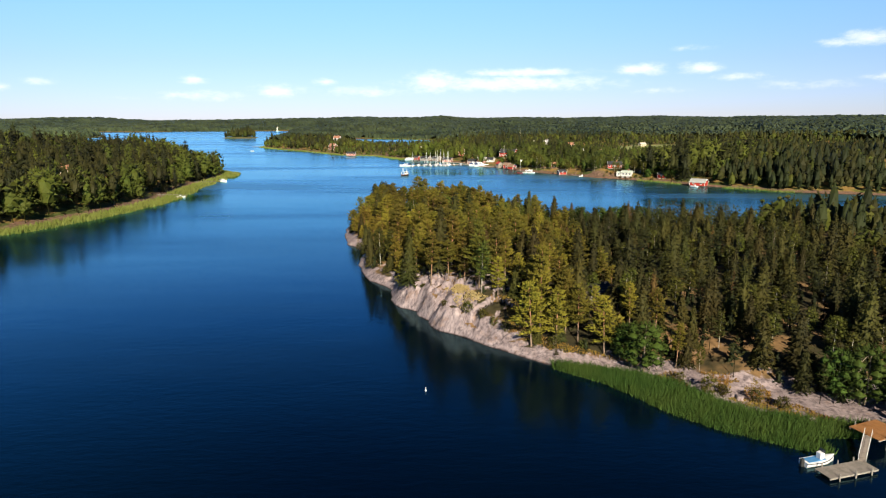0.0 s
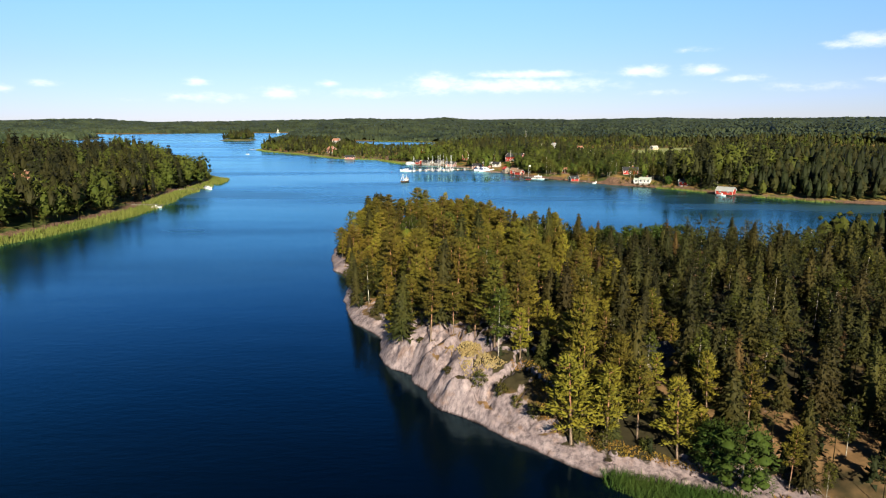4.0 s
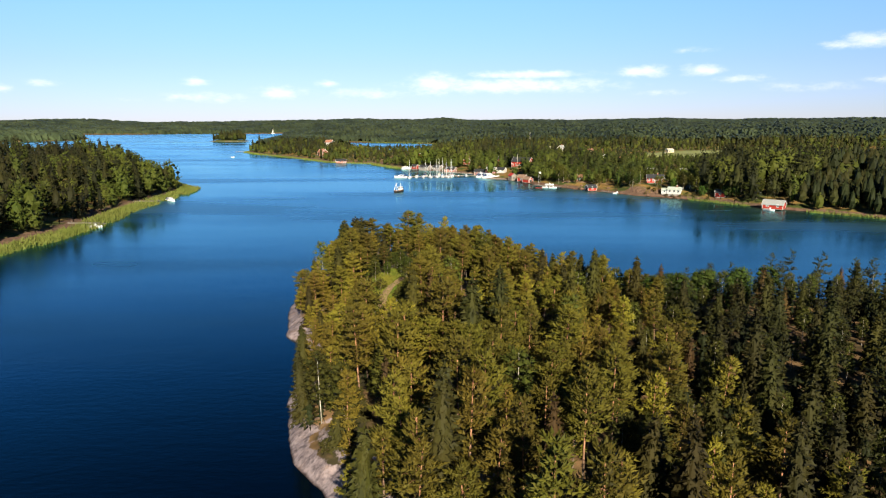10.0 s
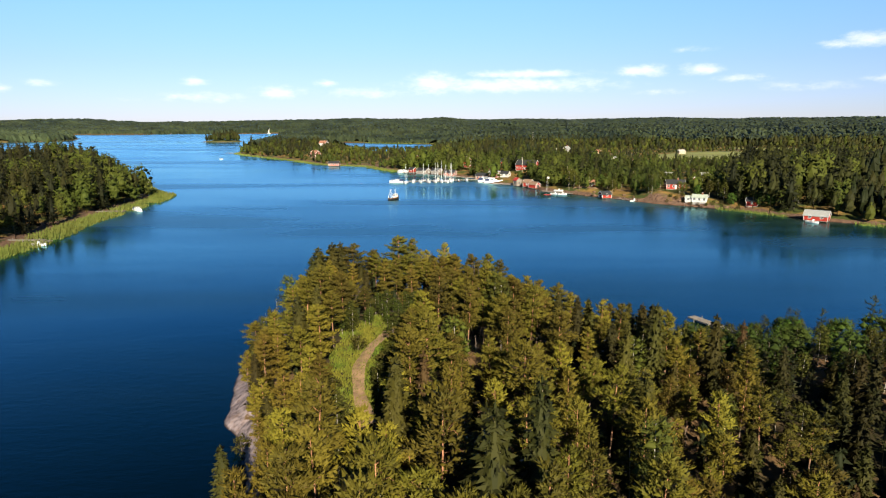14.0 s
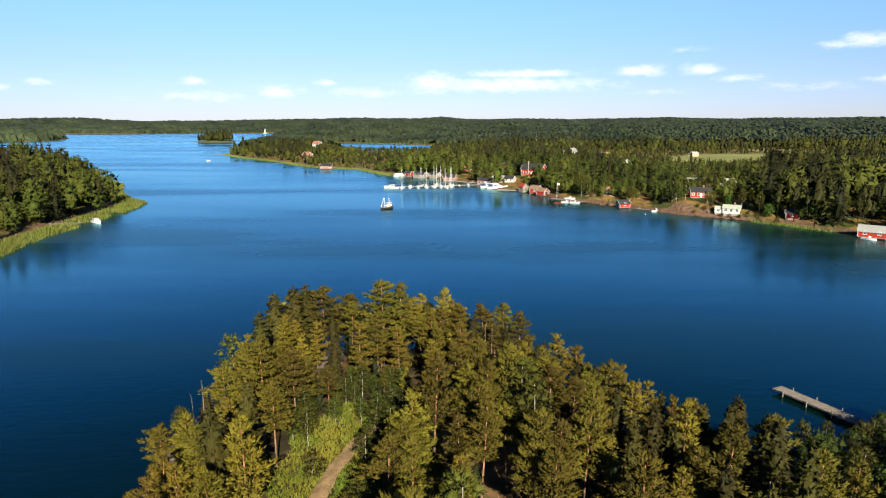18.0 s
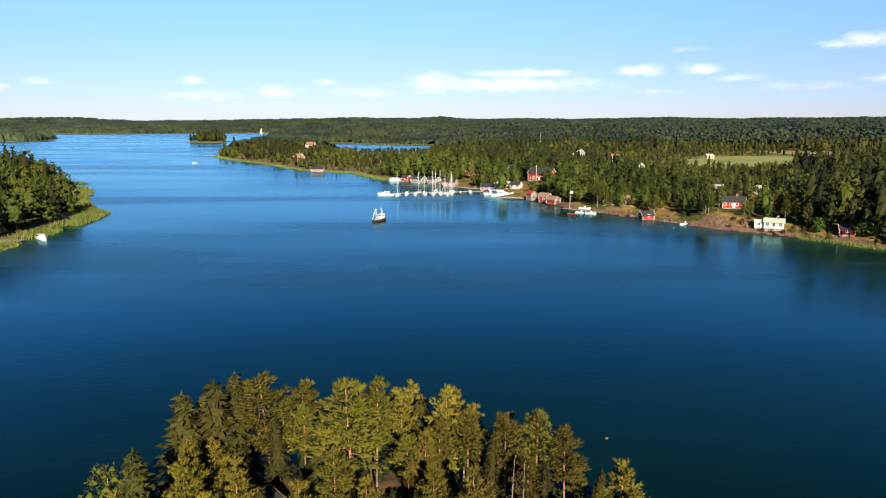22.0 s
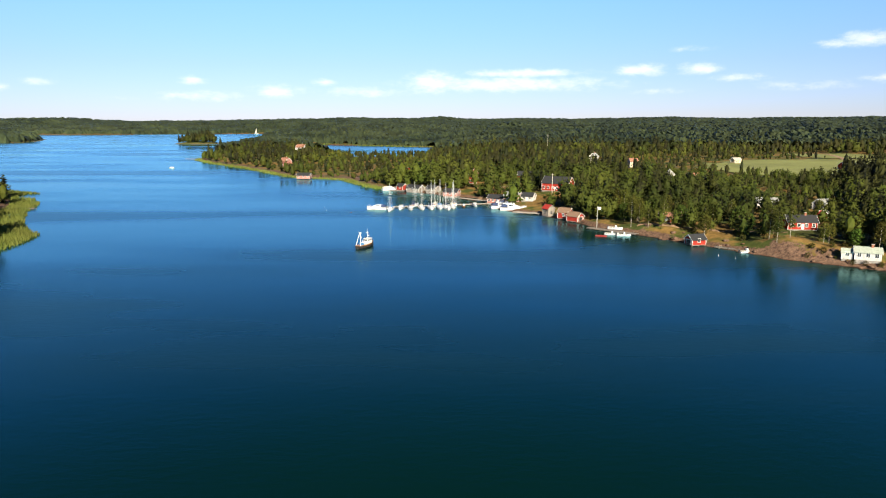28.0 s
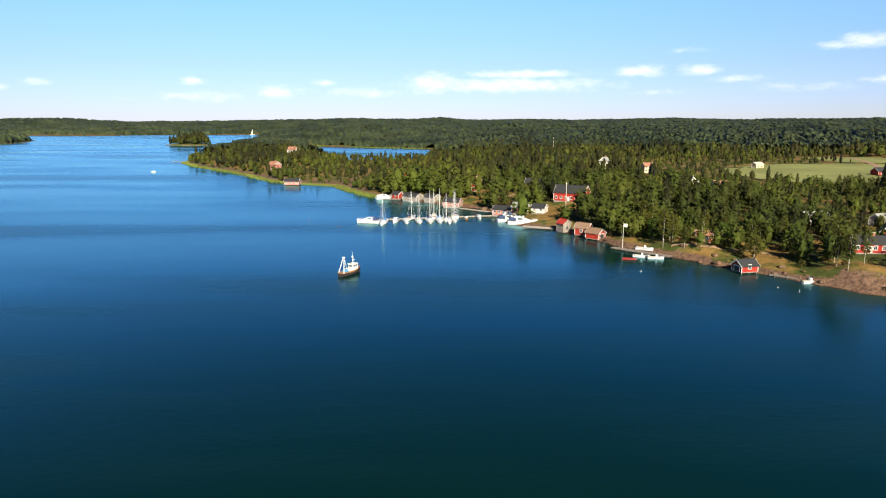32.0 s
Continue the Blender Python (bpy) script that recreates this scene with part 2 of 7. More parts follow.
def bark_material(name, low, high, z0, z1):
    m, b, kit = material(name, 0.9, 0.1)
    node, link, maths = kit
    pos = node("ShaderNodeSeparateXYZ")
    link(node("ShaderNodeTexCoord").outputs["Object"], pos.inputs[0])
    up = node("ShaderNodeMapRange")
    link(pos.outputs[2], up.inputs[0])
    up.inputs[1].default_value, up.inputs[2].default_value = z0, z1
    grain = noise_at(kit, 3.0, 5, 0.7, True, (1, 1, 0.25))
    flake = ramp(kit, grain, (0.38, (0.35, 0.33, 0.30)), (0.62, (1.15, 1.1, 1.05)))
    link(mix(kit, 1.0, mix(kit, up.outputs[0], low, high), flake, "MULTIPLY"), b.inputs["Base Color"])
    bump(kit, b, grain, 0.6, 0.05)
    return m


PINE_BARK = bark_material("pine_bark", (0.17, 0.13, 0.10), (0.33, 0.17, 0.10), 2.5, 7.5)
GREY_BARK = bark_material("grey_bark", (0.17, 0.14, 0.11), (0.22, 0.19, 0.15), 1, 9)
BIRCH_BARK = bark_material("birch_bark", (0.26, 0.24, 0.21), (0.42, 0.40, 0.36), 0.3, 3)
DEAD_BARK = bark_material("dead_bark", (0.13, 0.115, 0.10), (0.20, 0.175, 0.15), 0, 8)


def land_material(name, rocky, dark, heath, stain=(1, 1, 1), base=0.0):
    """Forest floor, dry grass and heather, with bare granite on slopes and close to the water."""
    m, b, kit = material(name, 0.92, 0.15)
    node, link, maths = kit
    geo = node("ShaderNodeNewGeometry")
    pos, nor = node("ShaderNodeSeparateXYZ"), node("ShaderNodeSeparateXYZ")
    link(geo.outputs["Position"], pos.inputs[0])
    link(geo.outputs["Normal"], nor.inputs[0])
    big, mid, fine = noise_at(kit, 0.07, 4), noise_at(kit, 0.55, 6, 0.65), noise_at(kit, 4.5, 5, 0.7)
    floor = ramp(kit, big, (0.30, dark), (0.44, tuple(1.6 * c for c in dark)), (0.56, heath), (0.66, tuple(0.8 * c for c in heath)), (0.76, tuple(1.2 * c for c in dark)))
    floor = mix(kit, 0.65, floor, ramp(kit, mid, (0.3, (0.35, 0.38, 0.3)), (0.7, (1.3, 1.25, 1.2))), "MULTIPLY")
    stone = ramp(kit, mid, (0.22, (0.120, 0.104, 0.110)), (0.45, (0.262, 0.226, 0.232)), (0.60, (0.330, 0.290, 0.296)), (0.80, (0.420, 0.380, 0.380)))
    streak = noise_at(kit, 0.8, 6, 0.6, False, (1.6, 1.6, 0.18))
    stone = mix(kit, 0.8, stone, ramp(kit, streak, (0.36, (0.30, 0.28, 0.29)), (0.45, (0.72, 0.69, 0.70)), (0.54, (1.0, 0.97, 0.96)), (0.68, (1.20, 1.12, 1.06))), "MULTIPLY")
    stone = mix(kit, ramp(kit, noise_at(kit, 0.33, 5), (0.58, (0, 0, 0)), (0.70, (0.5, 0.5, 0.5))), stone, (0.25, 0.150, 0.090))
    blotch = noise_at(kit, 1.7, 6, 0.7, False, (1.3, 1.3, 0.4))
    stone = mix(kit, 0.85, stone, ramp(kit, blotch, (0.30, (0.50, 0.46, 0.46)), (0.48, (0.92, 0.90, 0.90)), (0.66, (1.18, 1.13, 1.10))), "MULTIPLY")
    stone = mix(kit, 1.0, stone, tuple(0.78 * q for q in stain), "MULTIPLY")
    slope = maths("SUBTRACT", 1.0, nor.outputs[2])
    bare = maths("ADD", maths("ADD", maths("MULTIPLY", slope, 4.2 * rocky), base), maths("MULTIPLY", maths("SUBTRACT", mid, 0.5), 1.3))
    bare = maths("ADD", bare, maths("MULTIPLY", maths("SUBTRACT", big, 0.5), 1.2))
    shore = node("ShaderNodeMapRange")
    link(pos.outputs[2], shore.inputs[0])
    shore.inputs[1].default_value, shore.inputs[2].default_value = 1.9, 0.5
    bare = maths("ADD", bare, maths("MULTIPLY", shore.outputs[0], 0.75 * rocky))
    hard = ramp(kit, bare, (0.44, (0, 0, 0)), (0.60, (1, 1, 1)))
    colour = mix(kit, hard, floor, stone)
    wet = ramp(kit, maths("ADD", maths("MULTIPLY", pos.outputs[2], 0.8), maths("MULTIPLY", mid, 0.35)), (0.18, (0.13, 0.11, 0.10)), (0.40, (0.80, 0.80, 0.80)))
    link(mix(kit, 1.0, colour, wet, "MULTIPLY"), b.inputs["Base Color"])
    bump(kit, b, maths("ADD", mid, maths("MULTIPLY", fine, 0.35)), 0.55, 0.16)
    return m


HEAD_LAND = land_material("headland_granite_and_moss", 1.2, (0.026, 0.022, 0.010), (0.190, 0.115, 0.055), (1.02, 0.99, 1.0), 0.0)
MAIN_LAND = land_material("shore_rock_and_grass", 1.1, (0.040, 0.052, 0.011), (0.225, 0.140, 0.044), (0.66, 0.49, 0.33))
FAR_LAND = land_material("wooded_ground", 0.5, (0.045, 0.060, 0.016), (0.160, 0.120, 0.045))


def plain(name, colour, rough=0.6, spec=0.35, metal=0.0, vary=0.16, scale=1.3, grain=None, relief=0.25):
    """Painted or bare surface with stains at a large and grain at a small scale."""
    m, b, kit = material(name, rough, spec)
    node, link, maths = kit
    b.inputs["Metallic"].default_value = metal
    a = noise_at(kit, scale, 5, 0.65)
    g = noise_at(kit, 14, 4, 0.7, True, grain) if grain else noise_at(kit, 11, 4, 0.7)
    colour = tuple(0.70 * c for c in colour)
    lo, hi = 1 - vary * 1.4, 1 + vary * 0.8
    c = mix(kit, 1.0, colour, ramp(kit, a, (0.3, (lo, lo, lo)), (0.7, (hi, hi, hi))), "MULTIPLY")
    c = mix(kit, 1.0, c, ramp(kit, g, (0.3, (1 - vary,) * 3), (0.7, (1 + vary * 0.5,) * 3)), "MULTIPLY")
    link(c, b.inputs["Base Color"])
    bump(kit, b, g, relief, 0.02)
    return m


def boards_material(name, colour, across=0.16, vary=0.25):
    """Upright painted boards: a fine groove between them and a tone of its own for each."""
    m, b, kit = material(name, 0.8, 0.2)
    node, link, maths = kit
    pos = node("ShaderNodeSeparateXYZ")
    link(node("ShaderNodeTexCoord").outputs["Object"], pos.inputs[0])
    colour = tuple(0.70 * c for c in colour)
    along = maths("DIVIDE", maths("ADD", pos.outputs[0], pos.outputs[1]), across)
    tone = node("ShaderNodeTexWhiteNoise", noise_dimensions="1D")
    link(maths("FLOOR", along), tone.inputs["W"])
    part_ = maths("FRACT", along)
    gap = maths("LESS_THAN", part_, 0.1)
    c = mix(kit, 1.0, colour, ramp(kit, tone.outputs[0], (0.0, (1 - vary,) * 3), (1.0, (1 + vary * 0.4,) * 3)), "MULTIPLY")
    c = mix(kit, 1.0, c, ramp(kit, noise_at(kit, 0.9, 5), (0.3, (0.7, 0.7, 0.72)), (0.65, (1.08, 1.06, 1.05))), "MULTIPLY")
    link(c, b.inputs["Base Color"])
    bump(kit, b, maths("SUBTRACT", 1.0, gap), 0.7, 0.02)
    return m


RED = boards_material("falu_red_boards", (0.36, 0.038, 0.022))
RED_BRIGHT = boards_material("fresh_red_boards", (0.40, 0.036, 0.022))
PALE_RED = boards_material("faded_red_boards", (0.46, 0.20, 0.16))
WHITE_BOARD = boards_material("white_boards", (0.60, 0.585, 0.55), vary=0.15)
GREY_BOARD = boards_material("weathered_grey_boards", (0.30, 0.26, 0.22))
# Brown boards darkened for the hut: shade of the trees put into the colour
SHADED_BOARD = boards_material("shaded_brown_boards", (0.13, 0.10, 0.08))
YELLOW_BOARD = boards_material("cream_boards", (0.62, 0.50, 0.32), vary=0.12)
WHITE = plain("white_paint", (0.78, 0.77, 0.74), 0.5)
DARK_ROOF = plain("black_roof_felt", (0.030, 0.032, 0.036), 0.75, grain=(1, 1, 1))
BROWN_ROOF = plain("brown_roof_boards", (0.24, 0.15, 0.10), 0.8, grain=(6, 0.4, 1))
RED_ROOF = plain("red_sheet_roof", (0.42, 0.045, 0.030), 0.5)
GREY_ROOF = plain("grey_fibre_roof", (0.33, 0.34, 0.33), 0.8)
GREEN_ROOF = plain("pale_green_roof", (0.42, 0.47, 0.40), 0.7)
TILE_ROOF = plain("clay_roof", (0.36, 0.17, 0.11), 0.8, vary=0.25)
STONE_BASE = plain("granite_base", (0.30, 0.28, 0.26), 0.9, vary=0.3)
PLANK = plain("weathered_planks", (0.25, 0.22, 0.19), 0.85, vary=0.25, grain=(0.4, 6, 1))
CONCRETE = plain("pale_concrete", (0.50, 0.46, 0.40), 0.85, vary=0.2)
HULL = plain("white_gelcoat", (0.74, 0.75, 0.77), 0.22, 0.5, vary=0.05)
DARK_HULL = plain("tarred_hull", (0.035, 0.030, 0.028), 0.5, vary=0.2)
WOOD = plain("varnished_wood", (0.34, 0.16, 0.06), 0.4, 0.4, vary=0.2, grain=(0.5, 5, 5))
ALU = plain("bright_aluminium", (0.74, 0.74, 0.73), 0.35, 0.5, 0.3, 0.06)
BLUE_CLOTH = plain("blue_canvas", (0.06, 0.22, 0.46), 0.85)
NAVY_CLOTH = plain("navy_canvas", (0.03, 0.05, 0.12), 0.85)
CREAM_CLOTH = plain("cream_canvas", (0.66, 0.62, 0.52), 0.85)
RUBBER = plain("black_rubber", (0.02, 0.02, 0.02), 0.7)
ORANGE = plain("orange_plastic", (0.72, 0.18, 0.05), 0.45)
GRAVEL = plain("sandy_gravel", (0.36, 0.23, 0.13), 0.95, vary=0.35, scale=0.8)
MEADOW = plain("mown_meadow", (0.25, 0.27, 0.095), 0.95, 0.1, vary=0.22, scale=0.025)
LUPIN = plain("brick_chimney", (0.33, 0.14, 0.09), 0.9, vary=0.25)

GLASS, gb, gk = material("window_glass", 0.05, 0.6)
gb.inputs["Base Color"].default_value = (0.025, 0.032, 0.040, 1)

WATER, wb, wk = material("sea_water", 0.06, 0.5)
wb.inputs["IOR"].default_value = 1.33
wb.inputs["Specular Tint"].default_value = (0.27, 0.84, 1.0, 1)
node, link, maths = wk
place = node("ShaderNodeSeparateXYZ")
link(node("ShaderNodeNewGeometry").outputs["Position"], place.inputs[0])
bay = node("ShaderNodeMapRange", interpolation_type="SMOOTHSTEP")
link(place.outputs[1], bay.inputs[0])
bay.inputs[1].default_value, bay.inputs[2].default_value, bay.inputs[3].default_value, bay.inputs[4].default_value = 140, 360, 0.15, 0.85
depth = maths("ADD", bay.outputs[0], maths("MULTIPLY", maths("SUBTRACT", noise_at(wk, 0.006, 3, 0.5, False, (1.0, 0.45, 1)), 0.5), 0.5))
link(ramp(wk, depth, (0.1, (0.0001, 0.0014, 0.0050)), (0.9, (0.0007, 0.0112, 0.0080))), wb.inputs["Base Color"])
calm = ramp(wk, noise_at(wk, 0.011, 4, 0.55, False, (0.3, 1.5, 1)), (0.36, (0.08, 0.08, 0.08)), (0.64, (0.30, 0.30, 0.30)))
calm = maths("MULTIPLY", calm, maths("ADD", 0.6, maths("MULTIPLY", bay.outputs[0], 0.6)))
link(calm, wb.inputs["Roughness"])
ripple = maths("ADD", noise_at(wk, 0.55, 5, 0.6, False, (0.7, 1.5, 1)), maths("MULTIPLY", noise_at(wk, 0.05, 3, 0.5, False, (0.6, 1.6, 1)), 1.5))
bump(wk, wb, ripple, 0.26, 0.12)
gloss, edge, surface = node("ShaderNodeBsdfGlossy"), node("ShaderNodeFresnel"), node("ShaderNodeMixShader")
gloss.inputs["Color"].default_value = (0.51, 0.92, 1.0, 1)
edge.inputs["IOR"].default_value = 1.33
link(calm, gloss.inputs["Roughness"])
link(wb.inputs["Normal"].links[0].from_socket, gloss.inputs["Normal"])
link(wb.inputs["Normal"].links[0].from_socket, edge.inputs["Normal"])
wb.inputs["Specular IOR Level"].default_value = 0.0
link(edge.outputs[0], surface.inputs[0])
link(wb.outputs[0], surface.inputs[1])
link(gloss.outputs[0], surface.inputs[2])
link(surface.outputs[0], WATER.node_tree.nodes["Material Output"].inputs["Surface"])

# ---------------------------------------------------------------- shapes


def mesh_object(name, verts, faces, mats, parent=None, slots=None, puff=None):
    """One mesh object from arrays of corners and of faces that have all the same number of corners."""
    verts, faces = np.asarray(verts, np.float32), np.asarray(faces, np.int32)
    me = bpy.data.meshes.new(name)
    me.vertices.add(len(verts))
    me.vertices.foreach_set("co", verts.ravel())
    n = faces.shape[1]
    me.loops.add(faces.size)
    me.loops.foreach_set("vertex_index", faces.ravel())
    me.polygons.add(len(faces))
    me.polygons.foreach_set("loop_start", np.arange(0, faces.size, n, dtype=np.int32))
    if slots is not None:
        me.polygons.foreach_set("material_index", np.asarray(slots, np.int32))
    for m in (mats if isinstance(mats, (list, tuple)) else [mats]):
        me.materials.append(m)
    if puff is not None:
        me.attributes.new("puff", "FLOAT_VECTOR", "POINT").data.foreach_set("vector", np.asarray(puff, np.float32).ravel())
    me.update(calc_edges=True)
    me.validate()
    ob = new(name, me)
    if parent:
        ob.parent = parent
    return ob


def part(name, bm, mat, parent, label=""):
    """Links a bmesh as one mesh object under a thing or a part."""
    me = bpy.data.meshes.new(name)
    bm.normal_update()
    bm.to_mesh(me)
    bm.free()
    me.materials.append(mat)
    ob = new(name, me)
    ob.parent = parent
    return tagged(ob, label)


def thing(name, m, label, category, group=""):
    ob = new(name)
    ob.empty_display_size = 0.5
    ob.matrix_world = m
    return tagged(ob, label, category, group)


def box(bm, x0, x1, y0, y1, z0, z1, bevel=0.0):
    v = [bm.verts.new(c) for c in ((x0, y0, z0), (x1, y0, z0), (x1, y1, z0), (x0, y1, z0), (x0, y0, z1), (x1, y0, z1), (x1, y1, z1), (x0, y1, z1))]
    f = [bm.faces.new([v[i] for i in q]) for q in ((3, 2, 1, 0), (4, 5, 6, 7), (0, 1, 5, 4), (1, 2, 6, 5), (2, 3, 7, 6), (3, 0, 4, 7))]
    if bevel:
        bmesh.ops.bevel(bm, geom=list({e for q in f for e in q.edges}), offset=bevel, segments=1, affect="EDGES")
    return bm


def boxed(*a, **k):
    return box(bmesh.new(), *a, **k)


def tube(bm, a, b, r0, r1, n=8):
    """A tapered round bar from a to b."""
    a, b = Vector(a), Vector(b)
    q = (b - a).to_track_quat("Z", "Y")
    rings = []
    for c, r in ((a, r0), (b, r1)):
        rings.append([bm.verts.new(c + q @ Vector((r * math.cos(t), r * math.sin(t), 0))) for t in (2 * math.pi * i / n for i in range(n))])
    for i in range(n):
        bm.faces.new((rings[0][i], rings[0][(i + 1) % n], rings[1][(i + 1) % n], rings[1][i]))
    bm.faces.new(rings[0][::-1])
    bm.faces.new(rings[1])
    return bm


def tubed(*a, **k):
    return tube(bmesh.new(), *a, **k)


def loft(sections, caps=True):
    """A skin over rings of points that have the same count."""
    bm = bmesh.new()
    rings = [[bm.verts.new(p) for p in s] for s in sections]
    n = len(rings[0])
    for a, b in zip(rings, rings[1:]):
        for i in range(n):
            bm.faces.new((a[i], a[(i + 1) % n], b[(i + 1) % n], b[i]))
    if caps:
        bm.faces.new(rings[0][::-1])
        bm.faces.new(rings[-1])
    return bm


# ---------------------------------------------------------------- land and water


def lattice(ix, iy, seed):
    h = (ix * 374761393 + iy * 668265263 + seed * 1442695041) & 0xFFFFFFFF
    h = ((h ^ (h >> 13)) * 1274126177) & 0xFFFFFFFF
    return ((h ^ (h >> 16)) & 0xFFFF) / 65535.0


def rough_field(x, y, size, seed=0, octaves=4, gain=0.5):
    """Smooth random relief between about -1 and 1."""
    total, amp, norm = 0, 1.0, 0
    for o in range(octaves):
        u, v = np.asarray(x) / size, np.asarray(y) / size
        iu, iv = np.floor(u).astype(np.int64), np.floor(v).astype(np.int64)
        fu, fv = u - iu, v - iv
        fu, fv = fu * fu * (3 - 2 * fu), fv * fv * (3 - 2 * fv)
        a, b = lattice(iu, iv, seed + o), lattice(iu + 1, iv, seed + o)
        c, d = lattice(iu, iv + 1, seed + o), lattice(iu + 1, iv + 1, seed + o)
        total = total + amp * ((a * (1 - fu) + b * fu) * (1 - fv) + (c * (1 - fu) + d * fu) * fv)
        norm += amp
        amp, size = amp * gain, size / 2
    return 2 * total / norm - 1


def inside(outline, x, y):
    """Distance from a closed outline, positive within it."""
    x, y = np.asarray(x, float), np.asarray(y, float)
    best, odd = np.full(x.shape, 1e18), np.zeros(x.shape, bool)
    for (ax, ay), (bx, by) in zip(outline, outline[1:] + outline[:1]):
        ex, ey = bx - ax, by - ay
        t = np.clip(((x - ax) * ex + (y - ay) * ey) / (ex * ex + ey * ey), 0, 1)
        best = np.minimum(best, (x - ax - t * ex) ** 2 + (y - ay - t * ey) ** 2)
        if ey != 0:
            odd ^= ((ay > y) != (by > y)) & (x < ax + (y - ay) * ex / ey)
    return np.where(odd, 1, -1) * np.sqrt(best)


def ease(v, a, b):
    t = np.clip((v - a) / (b - a), 0, 1)
    return t * t * (3 - 2 * t)


HEADLAND = [(62, 80), (52, 83), (44, 88), (36, 97), (29, 102.5), (18.3, 106), (10.9, 113.4), (3.6, 120.6), (-0.4, 124), (-2.4, 127.3), (-2.6, 131), (-5.0, 134.4), (-5.6, 137.5), (-9.2, 140.5),
            (-11.9, 147), (-12.4, 152), (-12.0, 156), (-14.8, 160), (-19.3, 165.5), (-21.7, 174.5), (-24.4, 185), (-25, 193), (-24, 198.6), (-26, 206), (-31.6, 215.5),
            (-35, 230), (-37, 246), (-37, 260), (-32, 272), (-22, 280), (-9, 284), (3, 281), (13, 273), (21, 263), (27, 252), (33, 244), (40, 241), (50, 244), (62, 250),
            (100, 240), (150, 246), (210, 275), (300, 290), (460, 260), (460, 30), (200, 28), (110, 55), (76, 72)]
HEATH_SLOPE = [(33, 98.5), (38, 100), (43, 98), (49, 96), (52, 89), (55, 84), (44, 85), (37, 92)]
BARE_ROCK = [(-30, 170), (-21.5, 176), (-18, 167), (-12.5, 158.5), (-10.6, 150), (-8, 141), (-1, 135.5), (3, 134), (8, 128), (13.5, 126.5), (13.5, 119), (14.5, 113), (22, 108), (31, 103.5), (31, 98), (0, 98), (-30, 130)]
ISLAND = [(-168, 505), (-163, 470), (-162, 436), (-160, 400), (-152, 350), (-152, 318), (-158, 280), (-166, 251), (-176, 230), (-205, 190), (-290, 120),
          (-700, 40), (-900, 300), (-820, 640), (-520, 720), (-330, 690), (-256, 648), (-226, 600), (-216, 575), (-200, 545), (-182, 520)]
MAINLAND = [(-270, 990), (-232, 930), (-193, 882), (-158, 834), (-120, 776), (-101, 761), (-70, 745), (-47, 697), (-31, 673), (-12, 657), (2, 641), (20, 628),
            (27, 606), (27, 586), (36, 571), (48, 561), (57, 541), (66, 524), (78, 505), (93, 487), (102, 474), (110, 463), (120, 455), (133, 445), (142, 434), (150, 424), (160, 408), (200, 367),
            (300, 325), (560, 270), (1100, 150), (2400, -100), (4700, -200), (4700, 5600), (-4700, 5600), (-4700, 2500), (-2300, 2420), (-1331, 2300), (-976, 2290),
            (-545, 2400), (-470, 2050), (-440, 1850), (-380, 1650), (-330, 1300), (-300, 1130), (-285, 1040)]
LAGOON = [(-232, 1470), (-129, 1380), (5, 1310), (-5, 1230), (-24, 1060), (-105, 1050), (-185, 1180)]
TARN = [(40, 2400), (260, 2230), (330, 2330), (70, 2500)]
ISLET = [(-497, 1480), (-470, 1462), (-435, 1464), (-418, 1482), (-428, 1530), (-470, 1545), (-492, 1520)]
OUTER_ISLE = [(-920, 1785), (-860, 1660), (-835, 1560), (-900, 1480), (-1200, 1350), (-1900, 1300), (-2300, 1700), (-1800, 1950), (-1100, 1880)]


def rock_blocks(x, y, size, seed):
    """Rounded blocks with creases between them: about -0.6 in a crease, up to 1 on a block."""
    bent_x, bent_y = x + 0.3 * size * rough_field(x, y, size * 0.8, seed + 3, 2), y + 0.3 * size * rough_field(x, y, size * 0.8, seed + 4, 2)
    u, v = (0.76 * bent_x + 0.65 * bent_y) / size, (0.76 * bent_y - 0.65 * bent_x) / (size * 0.72)
    iu, iv = np.floor(u).astype(np.int64), np.floor(v).astype(np.int64)
    first, second, level = np.full(np.shape(u), 9.0), np.full(np.shape(u), 9.0), np.zeros(np.shape(u))
    for i in (-1, 0, 1):
        for j in (-1, 0, 1):
            a, b = iu + i, iv + j
            far = np.hypot(u - a - 0.2 - 0.6 * lattice(a, b, seed), v - b - 0.2 - 0.6 * lattice(a, b, seed + 1))
            nearer = far < first
            second = np.where(nearer, first, np.minimum(second, far))
            level = np.where(nearer, lattice(a, b, seed + 2), level)
            first = np.where(nearer, far, first)
    return 0.75 - 0.8 * first ** 2 + 0.5 * (level - 0.5) - 0.9 * np.exp(-((second - first) / 0.09) ** 2)


